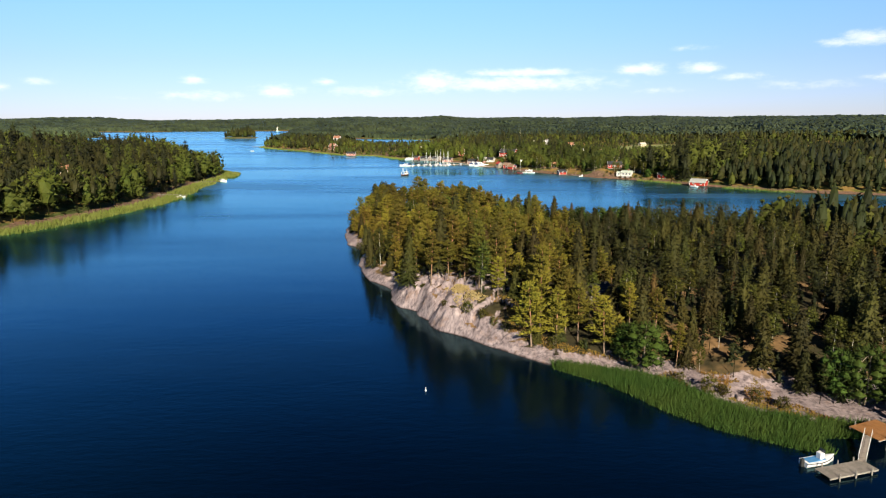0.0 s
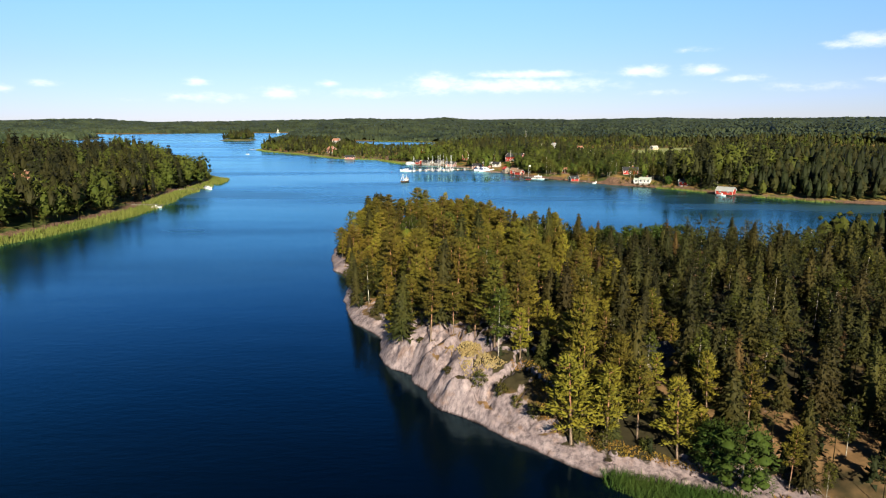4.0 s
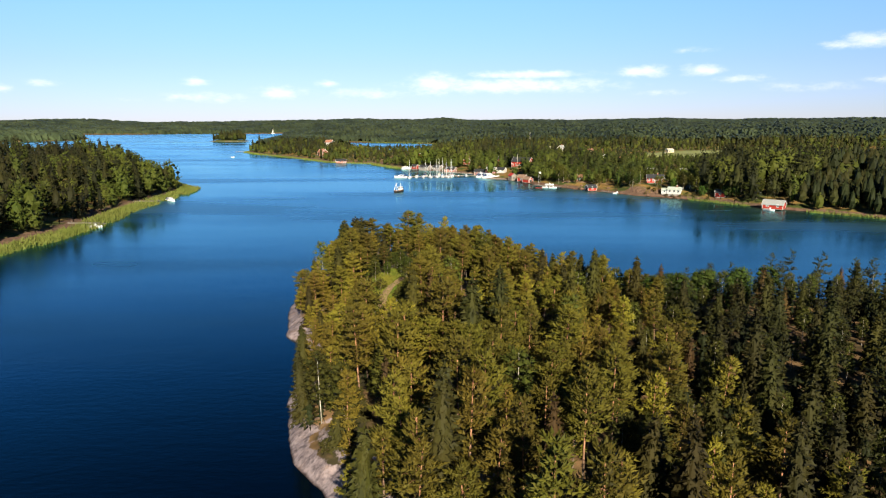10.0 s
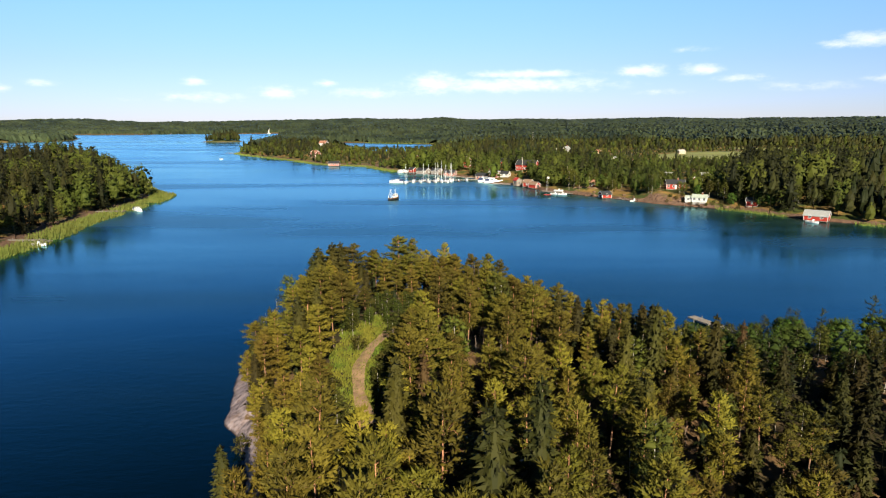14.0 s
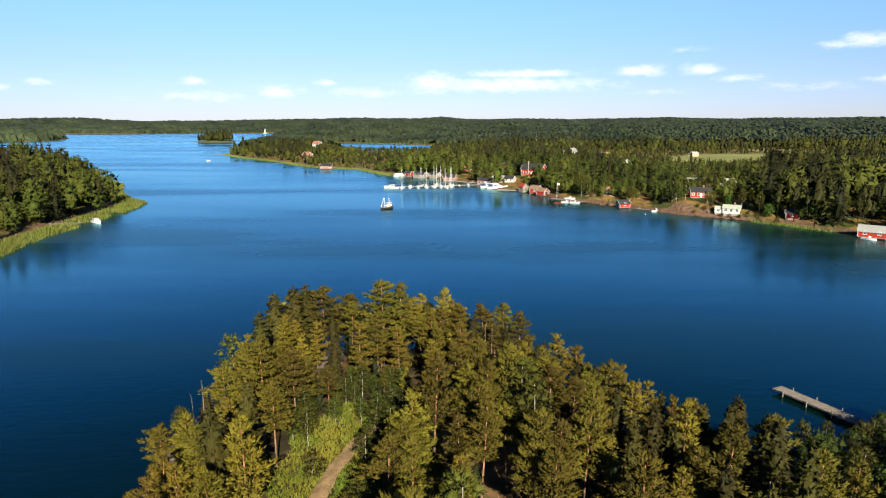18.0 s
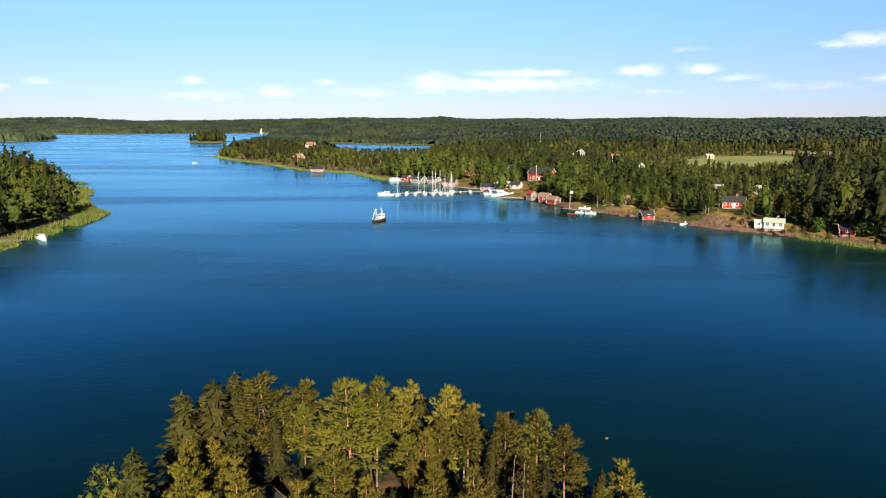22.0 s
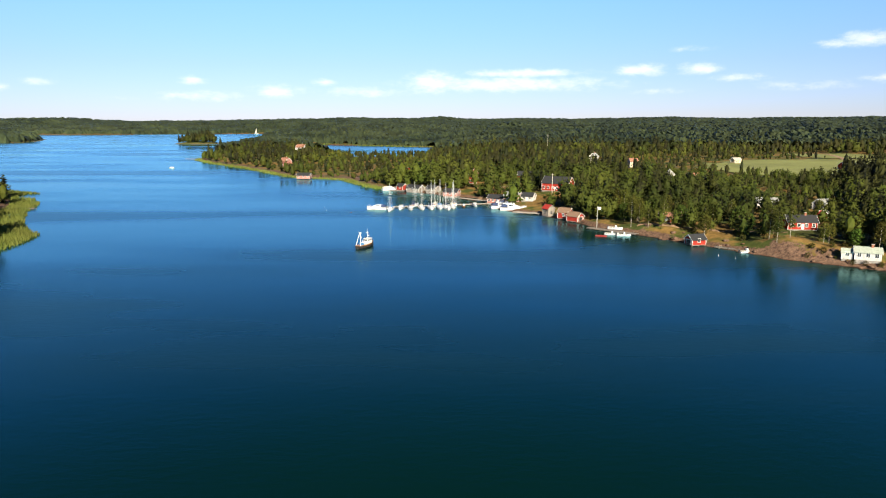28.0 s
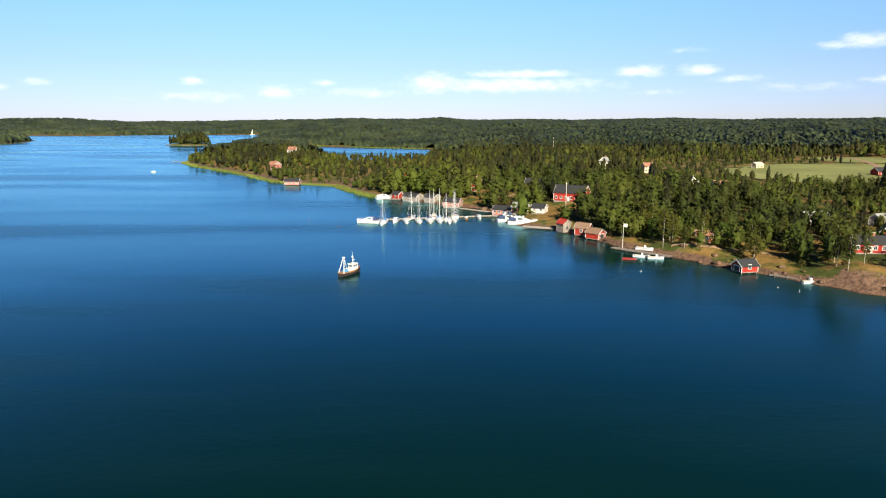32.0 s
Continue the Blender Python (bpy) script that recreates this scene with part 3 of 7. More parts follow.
def headland_height(x, y):
    d = inside(HEADLAND, x, y) + 0.7 * rough_field(x, y, 5, 3, 3)
    cliff = np.exp(-(((x + 3) / 17) ** 2 + ((y - 134) / 24) ** 2)) + 0.5 * np.exp(-(((x + 28) / 10) ** 2 + ((y - 192) / 26) ** 2))
    rise = 8.6 * (1 - np.exp(-np.maximum(d, 0) / 15.0))
    steep = 2.6 * (1 - np.exp(-np.maximum(d, 0) / 0.8)) + 5.6 * (1 - np.exp(-(np.maximum(d, 0) / 4.8) ** 1.5)) + 0.9 * ease(d, 8, 20)
    c = np.minimum(cliff, 1)
    h = rise * (1 - c) + steep * c
    h = h * (1 - 0.38 * ease(x, 8, 34))
    lumps = 2.3 * rock_blocks(x, y, 7.0, 9) + 0.8 * rock_blocks(x, y, 2.7, 19) - 1.0 + 0.35 * rough_field(x, y, 2.4, 33, 3)
    mossy = np.abs(rough_field(x * 0.8 + y * 0.6, y * 0.8 - x * 0.6, 6.5, 11, 4)) * 1.6 - 0.6
    rim = ease(d, 0.2, 2.2)
    h = h + (lumps * c + mossy * (1 - c) * 0.5) * rim + 1.6 * rough_field(x, y, 38, 5, 3) * ease(d, 6, 25)
    h = h * (1 - 0.5 * ease(x, 70, 160)) - 4.5 * np.exp(-(((x - 60) / 18) ** 2 + ((y - 84) / 12) ** 2)) * ease(d, 0, 8)
    return np.where(d > 0, np.maximum(h, 0.05 + d * 0.05), np.maximum(d * 0.7, -3.0))


def island_height(x, y):
    d = inside(ISLAND, x, y) + 2.0 * rough_field(x, y, 14, 21, 3)
    h = 0.4 + 15 * (1 - np.exp(-np.maximum(d - 5, 0) / 62)) + 4 * rough_field(x, y, 90, 8, 3) * ease(d, 15, 90)
    return np.where(d > 0, np.maximum(h, 0.2), np.maximum(d * 0.3, -3.0))


def mainland_depth(x, y):
    return np.minimum(np.minimum(inside(MAINLAND, x, y), -inside(LAGOON, x, y)), -inside(TARN, x, y))


def lowland(x, y):
    """The low neck of land between the harbour and the lagoon."""
    return np.exp(-(((np.asarray(x) + 62) / 72) ** 2) ** 1.5) * ease(y, 700, 760) * (1 - ease(y, 1500, 1650))


def mainland_height(x, y):
    x, y = np.asarray(x, float), np.asarray(y, float)
    d = mainland_depth(x, y) + 1.5 * rough_field(x, y, 12, 31, 3)
    r = np.hypot(x, y - 150)
    knoll = 3.0 * np.exp(-(((x - 63) / 17) ** 2 + ((y - 611) / 15) ** 2)) + 2.0 * np.exp(-(((x - 130) / 10) ** 2 + ((y - 453) / 8) ** 2)) + 3.2 * np.exp(-((((x - 114) / 11) ** 2 + ((y - 469) / 9) ** 2) ** 1.3)) + 1.0 * np.exp(-(((x - 116) / 26) ** 2 + ((y - 470) / 20) ** 2)) + 2.0 * np.exp(-(((x - 82) / 14) ** 2 + ((y - 512) / 12) ** 2))
    low = lowland(x, y)
    h = 0.5 + (4.8 - 3.8 * low) * (1 - np.exp(-np.maximum(d, 0) / 26)) + knoll * ease(d, 0, 8)
    h = h + (2 + 5 * rough_field(x, y, 160, 14, 4)) * ease(d, 60, 260) * (1 - low)
    h = h + (6 + 26 * rough_field(x, y, 520, 17, 3)) * ease(r, 800, 1700) * ease(d, 20, 200) + 21 * ease(r, 2200, 4700)
    flat = ease(1 - np.hypot((x - 330) / 190, (y - 790) / 130), 0, 0.45)
    h = h * (1 - flat) + (6.0 + (y - 700) * 0.012) * flat
    h = h + 2.2 * (np.abs(rough_field(x, y, 9, 41, 4)) - 0.15) * ease(d, 0.5, 5) * (1 - ease(d, 20, 45)) * ease(x, 55, 75)
    return np.where(d > 0, np.maximum(h, 0.15), np.maximum(d * 0.4, -3.0))


def small_isle_height(outline, top):
    def height(x, y):
        d = inside(outline, x, y) + 2.0 * rough_field(x, y, 15, 51, 3)
        return np.where(d > 0, 0.4 + top * (1 - np.exp(-np.maximum(d, 0) / 30)), np.maximum(d * 0.3, -3.0))
    return height


def sheet(name, xs, ys, height, mat, label):
    """Ground over a grid of xs and ys, left out where it lies deep under water."""
    gx, gy = np.meshgrid(xs, ys)
    z = height(gx, gy)
    verts = np.stack([gx, gy, z], -1).reshape(-1, 3)
    i = np.arange(len(verts)).reshape(z.shape)
    quads = np.stack([i[:-1, :-1], i[:-1, 1:], i[1:, 1:], i[1:, :-1]], -1).reshape(-1, 4)
    quads = quads[verts[quads, 2].max(1) > -2.2]
    used, quads = np.unique(quads, return_inverse=True)
    ob = mesh_object(name, verts[used], quads.reshape(-1, 4), mat)
    return tagged(ob, label, "ground", kind="structure")


def stretch(a, b, c, d, near, far):
    """Grid lines from a to d, close between b and c and widening outside."""
    mid = list(np.arange(b, c, near))
    low, high, step = [], [], near
    v = b
    while v > a:
        step = min(step * 1.16, far)
        v -= step
        low.append(v)
    v, step = c, near
    while v < d:
        high.append(v)
        step = min(step * 1.16, far)
        v += step
    return np.array(low[::-1] + mid + high + [d])


sheet("headland_ground", stretch(-46, -42, 62, 462, 0.55, 14), stretch(24, 78, 286, 294, 0.55, 14), headland_height, HEAD_LAND,
      "wooded granite headland with bare rock shore")
sheet("island_ground", stretch(-905, -330, -145, -140, 3.5, 30), stretch(35, 190, 560, 725, 3.5, 30), island_height, MAIN_LAND, "wooded island ground behind a reed shore")
sheet("mainland_ground", stretch(-4700, -120, 260, 4700, 3.0, 160), stretch(-210, 400, 700, 5600, 3.0, 150), mainland_height, MAIN_LAND,
      "rocky grassy harbour shore and wooded land beyond")
sheet("islet_ground", np.linspace(-510, -405, 40), np.linspace(1450, 1560, 40), small_isle_height(ISLET, 7), FAR_LAND, "small wooded islet")
sheet("outer_island_ground", np.linspace(-2350, -800, 80), np.linspace(1260, 2000, 50), small_isle_height(OUTER_ISLE, 12), FAR_LAND, "wooded outer island")

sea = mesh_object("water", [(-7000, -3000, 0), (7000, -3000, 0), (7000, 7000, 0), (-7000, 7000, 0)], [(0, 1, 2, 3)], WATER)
tagged(sea, "deep blue sea water with slight ripples", "water", kind="structure")

# ---------------------------------------------------------------- trees: foliage as many small blades


def unit(v):
    return v / np.maximum(np.linalg.norm(v, axis=-1, keepdims=True), 1e-9)


def blades(base, way, length, width, rng):
    """Triangles that start at base and point along way; returns corners, three for each."""
    way = unit(way)
    side = unit(np.cross(way, rng.normal(size=way.shape)))
    w = (np.asarray(width) * 0.5)[..., None] if np.ndim(width) else width * 0.5
    tip = base + way * (np.asarray(length)[..., None] if np.ndim(length) else length)
    return np.stack([base - side * w, base + side * w, tip], 1).reshape(-1, 3)


def rounded(tris, puff):
    """Blades with the direction in which their tuft faces, wound so that they face that way."""
    t, puff = tris.reshape(-1, 3, 3), unit(puff)
    face = np.cross(t[:, 1] - t[:, 0], t[:, 2] - t[:, 0])
    t = np.where(((face * puff).sum(1) < 0)[:, None, None], t[:, ::-1], t)
    return np.concatenate([t, np.repeat(puff[:, None], 3, 1)], 2).reshape(-1, 6)


def core(h, z0, z1, wide, n=6, blunt=False):
    """A rough spindle of triangles that closes the crown within."""
    v, t = [], []
    rings = 3
    for r in range(rings):
        z = z0 + (z1 - z0) * (0.12 + 0.66 * r / (rings - 1))
        w = wide * ((0.85, 1.0, 0.78) if blunt else (0.8, 1.0, 0.6))[r]
        for k in range(n):
            a = 2 * math.pi * (k + 0.5 * (r % 2)) / n
            v.append((w * math.cos(a), w * math.sin(a), z))
    v += [(0, 0, z0), (0, 0, z1)]
    for r in range(rings - 1):
        for k in range(n):
            a, b = r * n + k, r * n + (k + 1) % n
            t += [(a, b, b + n), (a, b + n, a + n)]
    for k in range(n):
        t += [((k + 1) % n, k, len(v) - 2), ((rings - 1) * n + k, (rings - 1) * n + (k + 1) % n, len(v) - 1)]
    return np.array(v)[np.array(t)].reshape(-1, 3)


EIGHT = np.array([(0, 2, 4), (2, 1, 4), (1, 3, 4), (3, 0, 4), (2, 0, 5), (1, 2, 5), (3, 1, 5), (0, 3, 5)])


def heap(heart, axes, n, size, way, rng, fill=0.58):
    """A close mass of needles or leaves: an uneven kernel under n blades, shaded as one round body; axes: its three half lengths."""
    dirs = np.concatenate([axes[:1], -axes[:1], axes[1:2], -axes[1:2], axes[2:], -axes[2:]])
    knobs = heart + dirs * rng.uniform(0.8, 1.1, (6, 1)) * fill
    turned = unit(dirs) + 0.35 * way
    kernel = np.concatenate([knobs[EIGHT].reshape(-1, 3), unit(turned)[EIGHT].reshape(-1, 3)], 1)
    if np.dot(np.cross(axes[0], axes[1]), axes[2]) < 0:
        kernel = kernel.reshape(-1, 3, 6)[:, ::-1].reshape(-1, 6)
    p = unit(rng.normal(size=(n, 3)) + np.array([0.25, 0, 0.25]))
    out = unit(p @ (axes / np.linalg.norm(axes, axis=1, keepdims=True)))
    base = heart + (p @ axes) * rng.uniform(0.6, 0.98, (n, 1))
    tufts = blades(base, out * 0.55 + way + rng.normal(size=(n, 3)) * 0.28, rng.uniform(0.7, 1.25, n) * size, rng.uniform(0.32, 0.52, n) * size, rng)
    return np.concatenate([kernel, rounded(tufts, out + 0.35 * way + np.array([0, 0, 0.15]))])


def pine_crown(h, seed, boughs, needles, size, start=0.42, wide=0.17, pointed=1.0):
    """Scots pine: upswept boughs in loose tiers that carry long flat masses of needles, a rounded or pointed top."""
    rng = np.random.default_rng(seed)
    lean = rng.normal(0, 0.018, 2)
    out, limbs = [], []
    for i in range(boughs):
        u = (i + 0.5) / boughs
        z = h * (start + (0.96 - start) * u ** 0.9) + rng.normal(0, 0.012) * h
        shape = (0.55 + 0.45 * min(1, u / 0.22)) * (1 - (max(0, u - 0.18) / 0.82) ** (1.25 + 0.9 * (1 - pointed)) * 0.86)
        reach = h * wide * shape * rng.uniform(0.5, 1.25)
        a = i * 2.39996 + rng.normal(0, 0.3)
        rise = -0.08 + 0.55 * u + rng.normal(0, 0.10)
        foot = np.array([lean[0] * z, lean[1] * z, z])
        way = np.array([math.cos(a), math.sin(a), rise])
        limbs.append((foot, foot + way * reach * 0.9))
        for k in range(3 if reach > 1.5 else 2 if reach > 0.75 else 1):
            turn = rng.normal(0, 0.16) + (0.32, -0.3, 0.0)[k]
            along = reach * ((0.92,), (0.55, 0.98), (0.45, 0.72, 1.0))[2 if reach > 1.5 else 1 if reach > 0.75 else 0][k]
            e1 = unit(np.array([math.cos(a + turn), math.sin(a + turn), rise + 0.22]))
            e2 = unit(np.cross((0, 0, 1.0), e1))
            e3 = np.cross(e1, e2)
            big = (0.40 + 0.20 * reach) * rng.uniform(0.85, 1.2)
            heart = foot + np.array([math.cos(a + turn), math.sin(a + turn), rise]) * along * 0.86 + np.array([0, 0, 0.1 * along])
            out.append(heap(heart, np.stack([e1 * big * 1.15, e2 * big * 0.80, e3 * big * 0.36]), needles, size, e1 * 0.55 + np.array([0, 0, 0.35]), rng))
    top = np.array([lean[0] * h, lean[1] * h, h * 0.955])
    out.append(heap(top, np.diag([0.03 * h, 0.03 * h, 0.05 * h]), needles, size, np.array([0, 0, 0.8]), rng))
    return np.concatenate(out), limbs, lean


def spruce_crown(h, seed, rows, arms, per, size, wide=0.15, start=0.10):
    """Norway spruce: a narrow cone of drooping arms with hanging twigs."""
    rng = np.random.default_rng(seed)
    out, limbs = [], []
    for r in range(rows):
        u = (r + rng.uniform(0, 0.6)) / rows
        z = h * (start + (0.99 - start) * u)
        reach = h * wide * (1 - u) ** 0.8 + 0.18
        for k in range(max(4, int(arms * (1 - 0.55 * u)))):
            a = 2 * math.pi * (k + rng.uniform(-0.35, 0.35)) / max(4, int(arms * (1 - 0.55 * u))) + r * 1.1
            long = reach * rng.uniform(0.65, 1.18)
            droop = 0.34 - 0.45 * u
            way = np.array([math.cos(a), math.sin(a), -droop])
            s = np.linspace(0.25, 1.0, per)
            c = np.array([0, 0, z]) + way * (long * s)[:, None] + np.array([0, 0, 1]) * (0.12 * long * s ** 2)[:, None]
            d = way * 1.0 + rng.normal(size=c.shape) * 0.55 + np.array([0, 0, -0.25])
            puff = np.array([math.cos(a), math.sin(a), 0.35]) + rng.normal(size=c.shape) * 0.3
            out.append(rounded(blades(c, d, rng.uniform(0.8, 1.2, per) * size * (0.55 + 0.6 * (1 - u)), rng.uniform(0.45, 0.7, per) * size, rng), puff))
            if k == 0 and r % 2 == 0:
                limbs.append((np.array([0, 0, z]), np.array([0, 0, z]) + way * long * 0.8))
    body = core(h, h * start, h * 0.95, h * wide * 0.42, 7)
    middle = body.reshape(-1, 3, 3).mean(1)
    out.append(rounded(body, middle * np.array([1, 1, 0]) + np.array([0, 0, 0.4])))
    out.append(rounded(blades(np.tile([[0, 0, h * 0.985]], (3, 1)), np.array([[0, 0, 1.0], [0.3, 0, 1], [-0.2, 0.3, 1]]), 0.8, 0.3, rng), np.array([[0, -0.5, 1.0], [0.5, 0, 1], [-0.5, 0, 1]])))
    return np.concatenate(out), limbs, np.zeros(2)


def leafy_crown(h, seed, heaps, leaves, size, wide=0.24, start=0.25, narrow=1.0):
    """Birch, alder or oak: heaps of leaves round the ends of the limbs, with gaps between them."""
    rng = np.random.default_rng(seed)
    out, limbs = [], []
    mid, half = h * (start + 1) / 2, h * (1 - start) / 2
    for i in range(heaps):
        zz = -0.92 + 1.84 * (i + 0.5) / heaps
        ring = math.sqrt(max(0.02, 1 - zz * zz)) * (1.0 - 0.30 * narrow * max(0, zz))
        a = i * 2.39996 + rng.normal(0, 0.3)
        q = rng.uniform(0.45, 0.95)
        c = np.array([math.cos(a) * ring * h * wide * q, math.sin(a) * ring * h * wide * q, mid + zz * half * 0.92])
        limbs.append((np.array([0, 0, c[2] - 0.30 * h * (1 - start) * (0.4 + q * ring)]).clip(0.15 * h), c))
        rad = h * wide * rng.uniform(0.30, 0.52)
        way = np.array([0.3 * math.cos(a) * ring, 0.3 * math.sin(a) * ring, 0.3 * zz + 0.15])
        out.append(heap(c, np.diag([rad, rad, rad * 0.78]), leaves, size, way, rng, 0.6))
    return np.concatenate(out), limbs, np.zeros(2)


def trunk_mesh(h, limbs, lean, radius, top=0.93, keep=0.6, sides=6, limb=0.16):
    """A tapered, slightly crooked stem with its limbs."""
    verts, faces = [], []

    def bar(points, radii, n):
        base = len(verts)
        for (px, py, pz), r in zip(points, radii):
            for k in range(n):
                t = 2 * math.pi * k / n
                verts.append((px + r * math.cos(t), py + r * math.sin(t), pz))
        for s in range(len(points) - 1):
            for k in range(n):
                a, b = base + s * n + k, base + s * n + (k + 1) % n
                faces.append((a, b, b + n, a + n))
    zs = [-0.6, 0.25, h * 0.3, h * 0.6, h * top]
    bar([(lean[0] * max(z, 0) + 0.05 * math.sin(z * 1.7), lean[1] * max(z, 0) + 0.05 * math.cos(z * 1.3), z) for z in zs],
        [radius * 1.3, radius, radius * 0.78, radius * 0.5, 0.04], sides)
    for i, (a, b) in enumerate(limbs):
        if (i * 0.618) % 1 < keep:
            m = (a + b) / 2 + np.array([0, 0, 0.04 * h * (1 if i % 2 else -0.3)])
            bar([a, m, b], [radius * limb * 2, radius * limb * 1.3, 0.015], 3)
    return np.array(verts), np.array(faces)


def tree_kind(name, label, h, crown, leaves, bark, radius, spot, limb=0.16):
    """One tree: an empty at its foot, the trunk and the crown under it."""
    tris, limbs, lean = crown
    root = thing(name, pose(*spot), label, "tree")
    v, f = trunk_mesh(h, limbs, lean, radius, keep=0.0 if "birch" in name else 0.42, limb=limb)
    mesh_object("trunk", v, f, bark, root)
    if len(tris):
        mesh_object("crown", tris[:, :3], np.arange(len(tris)).reshape(-1, 3), leaves, root, puff=tris[:, 3:])
    return root


# what keeps trees away: x, y, radius
CLEAR = [
    (63, 610, 14), (60, 596, 13), (70, 598, 9), (54, 584, 10), (46, 578, 9), (36, 594, 13), (30, 605, 9), (53, 556, 8), (59, 545, 8), (-16, 660, 11), (-4, 650, 9), (6, 632, 10), (22, 640, 9),
    (56, 682, 8), (-21, 712, 7), (-20, 700, 6), (21, 680, 6), (20, 668, 6), (132.5, 495, 9), (130, 486, 8), (126, 484, 9), (122, 474, 10), (127, 452, 12), (110, 470, 12), (118, 462, 10), (98, 488, 9), (91, 492, 8),
    (70, 522, 8), (79, 514, 7), (90, 517, 4), (152, 440, 5), (160, 402, 9), (-141, 849, 9), (-138, 836, 8), (-160, 1010, 9), (-158, 996, 8), (-150, 820, 6), (-100, 765, 8),
    (132, 828, 9), (131, 815, 8), (156, 790, 9), (155, 778, 8), (141, 662, 9), (140, 650, 8), (146, 550, 6), (166, 540, 5), (152, 515, 6), (-214, 362, 7), (-206, 352, 10), (-198, 343, 9),
    (38, 640, 10), (46, 652, 8), (30, 650, 8), (300, 960, 12), (252, 822, 8), (320, 690, 6), (470, 720, 12),
    (-11, 226, 5), (-11, 219, 4.6), (-9.5, 232, 6), (-10.5, 211, 5.2), (-9.5, 203, 4.6), (-9, 197, 3.2), (-6, 239, 5), (-2, 243, 4), (-3.5, 235, 4.5), (32.5, 129, 2.8), (56, 80, 6), (-17.5, 260, 2.6), (-17.5, 266.5, 2.4),
]


def spots(outline_depth, bounds, gap, seed, margin, clear=CLEAR, extra=None):
    """Uneven places on land for trees, gap metres apart, margin metres from the water."""
    rng = np.random.default_rng(seed)
    x0, x1, y0, y1 = bounds
    gx, gy = np.meshgrid(np.arange(x0, x1, gap), np.arange(y0, y1, gap))
    gx = gx + np.where((np.arange(gx.shape[0]) % 2)[:, None], gap / 2, 0) + rng.uniform(-0.42, 0.42, gx.shape) * gap
    gy = gy + rng.uniform(-0.42, 0.42, gy.shape) * gap
    x, y = gx.ravel(), gy.ravel()
    ok = outline_depth(x, y) > margin + rng.uniform(0, 1.5, x.shape)
    for cx, cy, r in clear:
        ok &= (x - cx) ** 2 + (y - cy) ** 2 > r * r
    if extra is not None:
        ok &= extra(x, y)
    return x[ok], y[ok]


def wood_top(x, y):
    """How high the headland's wood reaches above the sea: it falls towards the point and both shores."""
    return min(14.2 + 1.05 * (x + 28), 27.5 - 0.185 * (y - 200), 24.6 - 0.25 * (y - 196) - 0.17 * min(24, max(0, x - 20)) + 0.45 * min(20, max(0, 20 - x)))


# the headland's trees, each one a thing
kinds = {}
for i, (h, b, w, s, q) in enumerate([(15.5, 36, 0.195, 0.32, 0.8), (14, 31, 0.215, 0.36, 0.4), (16.5, 36, 0.180, 0.42, 0.9), (13, 32, 0.225, 0.22, 1.0), (15, 30, 0.205, 0.46, 0.2), (11, 28, 0.240, 0.14, 1.0)]):
    for j, (n, size) in enumerate([(18, 0.58), (32, 0.46)]):
        kinds["pine", i + 6 * j] = ("pine_tree", "tall Scots pine with orange bark and olive-green needles", h, pine_crown(h, 100 + i, b, n, size, s, w, q), PINE_SUNLIT if i in (3, 5) else PINE, PINE_BARK, 0.17)
for i, (h, rows_, w) in enumerate([(16, 26, 0.165), (13.5, 24, 0.18), (18, 28, 0.145), (9, 17, 0.21)]):
    kinds["spruce", i] = ("spruce_tree", "dark green Norway spruce with drooping branches", h, spruce_crown(h, 200 + i, rows_, 10, 6, 0.95, w), SPRUCE, GREY_BARK, 0.16)
for i, (h, w) in enumerate([(13, 0.19), (11, 0.23), (14.5, 0.17)]):
    kinds["birch", i] = ("birch_tree", "slender birch with pale bark and fresh green leaves", h, leafy_crown(h, 300 + i, 30, 38, 0.46, w, 0.25), BIRCH, BIRCH_BARK, 0.12)
kinds["oak", 0] = ("alder_tree", "broad leafy alder with deep green crown by the shore", 9.5, leafy_crown(9.5, 330, 34, 60, 0.42, 0.36, 0.10, 0.6), OAK, GREY_BARK, 0.16)
kinds["dry", 0] = ("dry_spruce_tree", "half-dead spruce with rust-brown needles", 14, spruce_crown(14, 240, 20, 8, 5, 0.7, 0.12, 0.3), DRY, GREY_BARK, 0.15)
kinds["bare", 0] = ("bare_pine_snag", "bleached dead pine without needles", 12, (np.zeros((0, 3)), pine_crown(12, 150, 26, 1, 0.3, 0.3, 0.13)[1], np.zeros(2)), PINE, DEAD_BARK, 0.14)
for i, (h, w) in enumerate([(2.4, 0.5), (1.6, 0.62)]):
    kinds["bush", i] = ("shore_bush", "low juniper bush on the rock", h, leafy_crown(h, 340 + i, 12, 34, 0.26, w, 0.0, 0.8), BUSH, GREY_BARK, 0.05)


def headland_depth(x, y):
    return inside(HEADLAND, x, y)


def off_rock(x, y):
    bare = (inside(BARE_ROCK, x, y) > -0.4) | (inside(HEATH_SLOPE, x, y) > 0)
    ledge = (inside(HEADLAND, x, y) < 3.0) & (y < 112) & (x < 56) | (inside(HEADLAND, x, y) < 1.6) & (y < 158)
    thin = (y > 236) & (y < 500) & (lattice(np.floor(x * 3).astype(np.int64), np.floor(y * 3).astype(np.int64), 5) < 0.1)
    return ~bare & ~ledge & ~thin


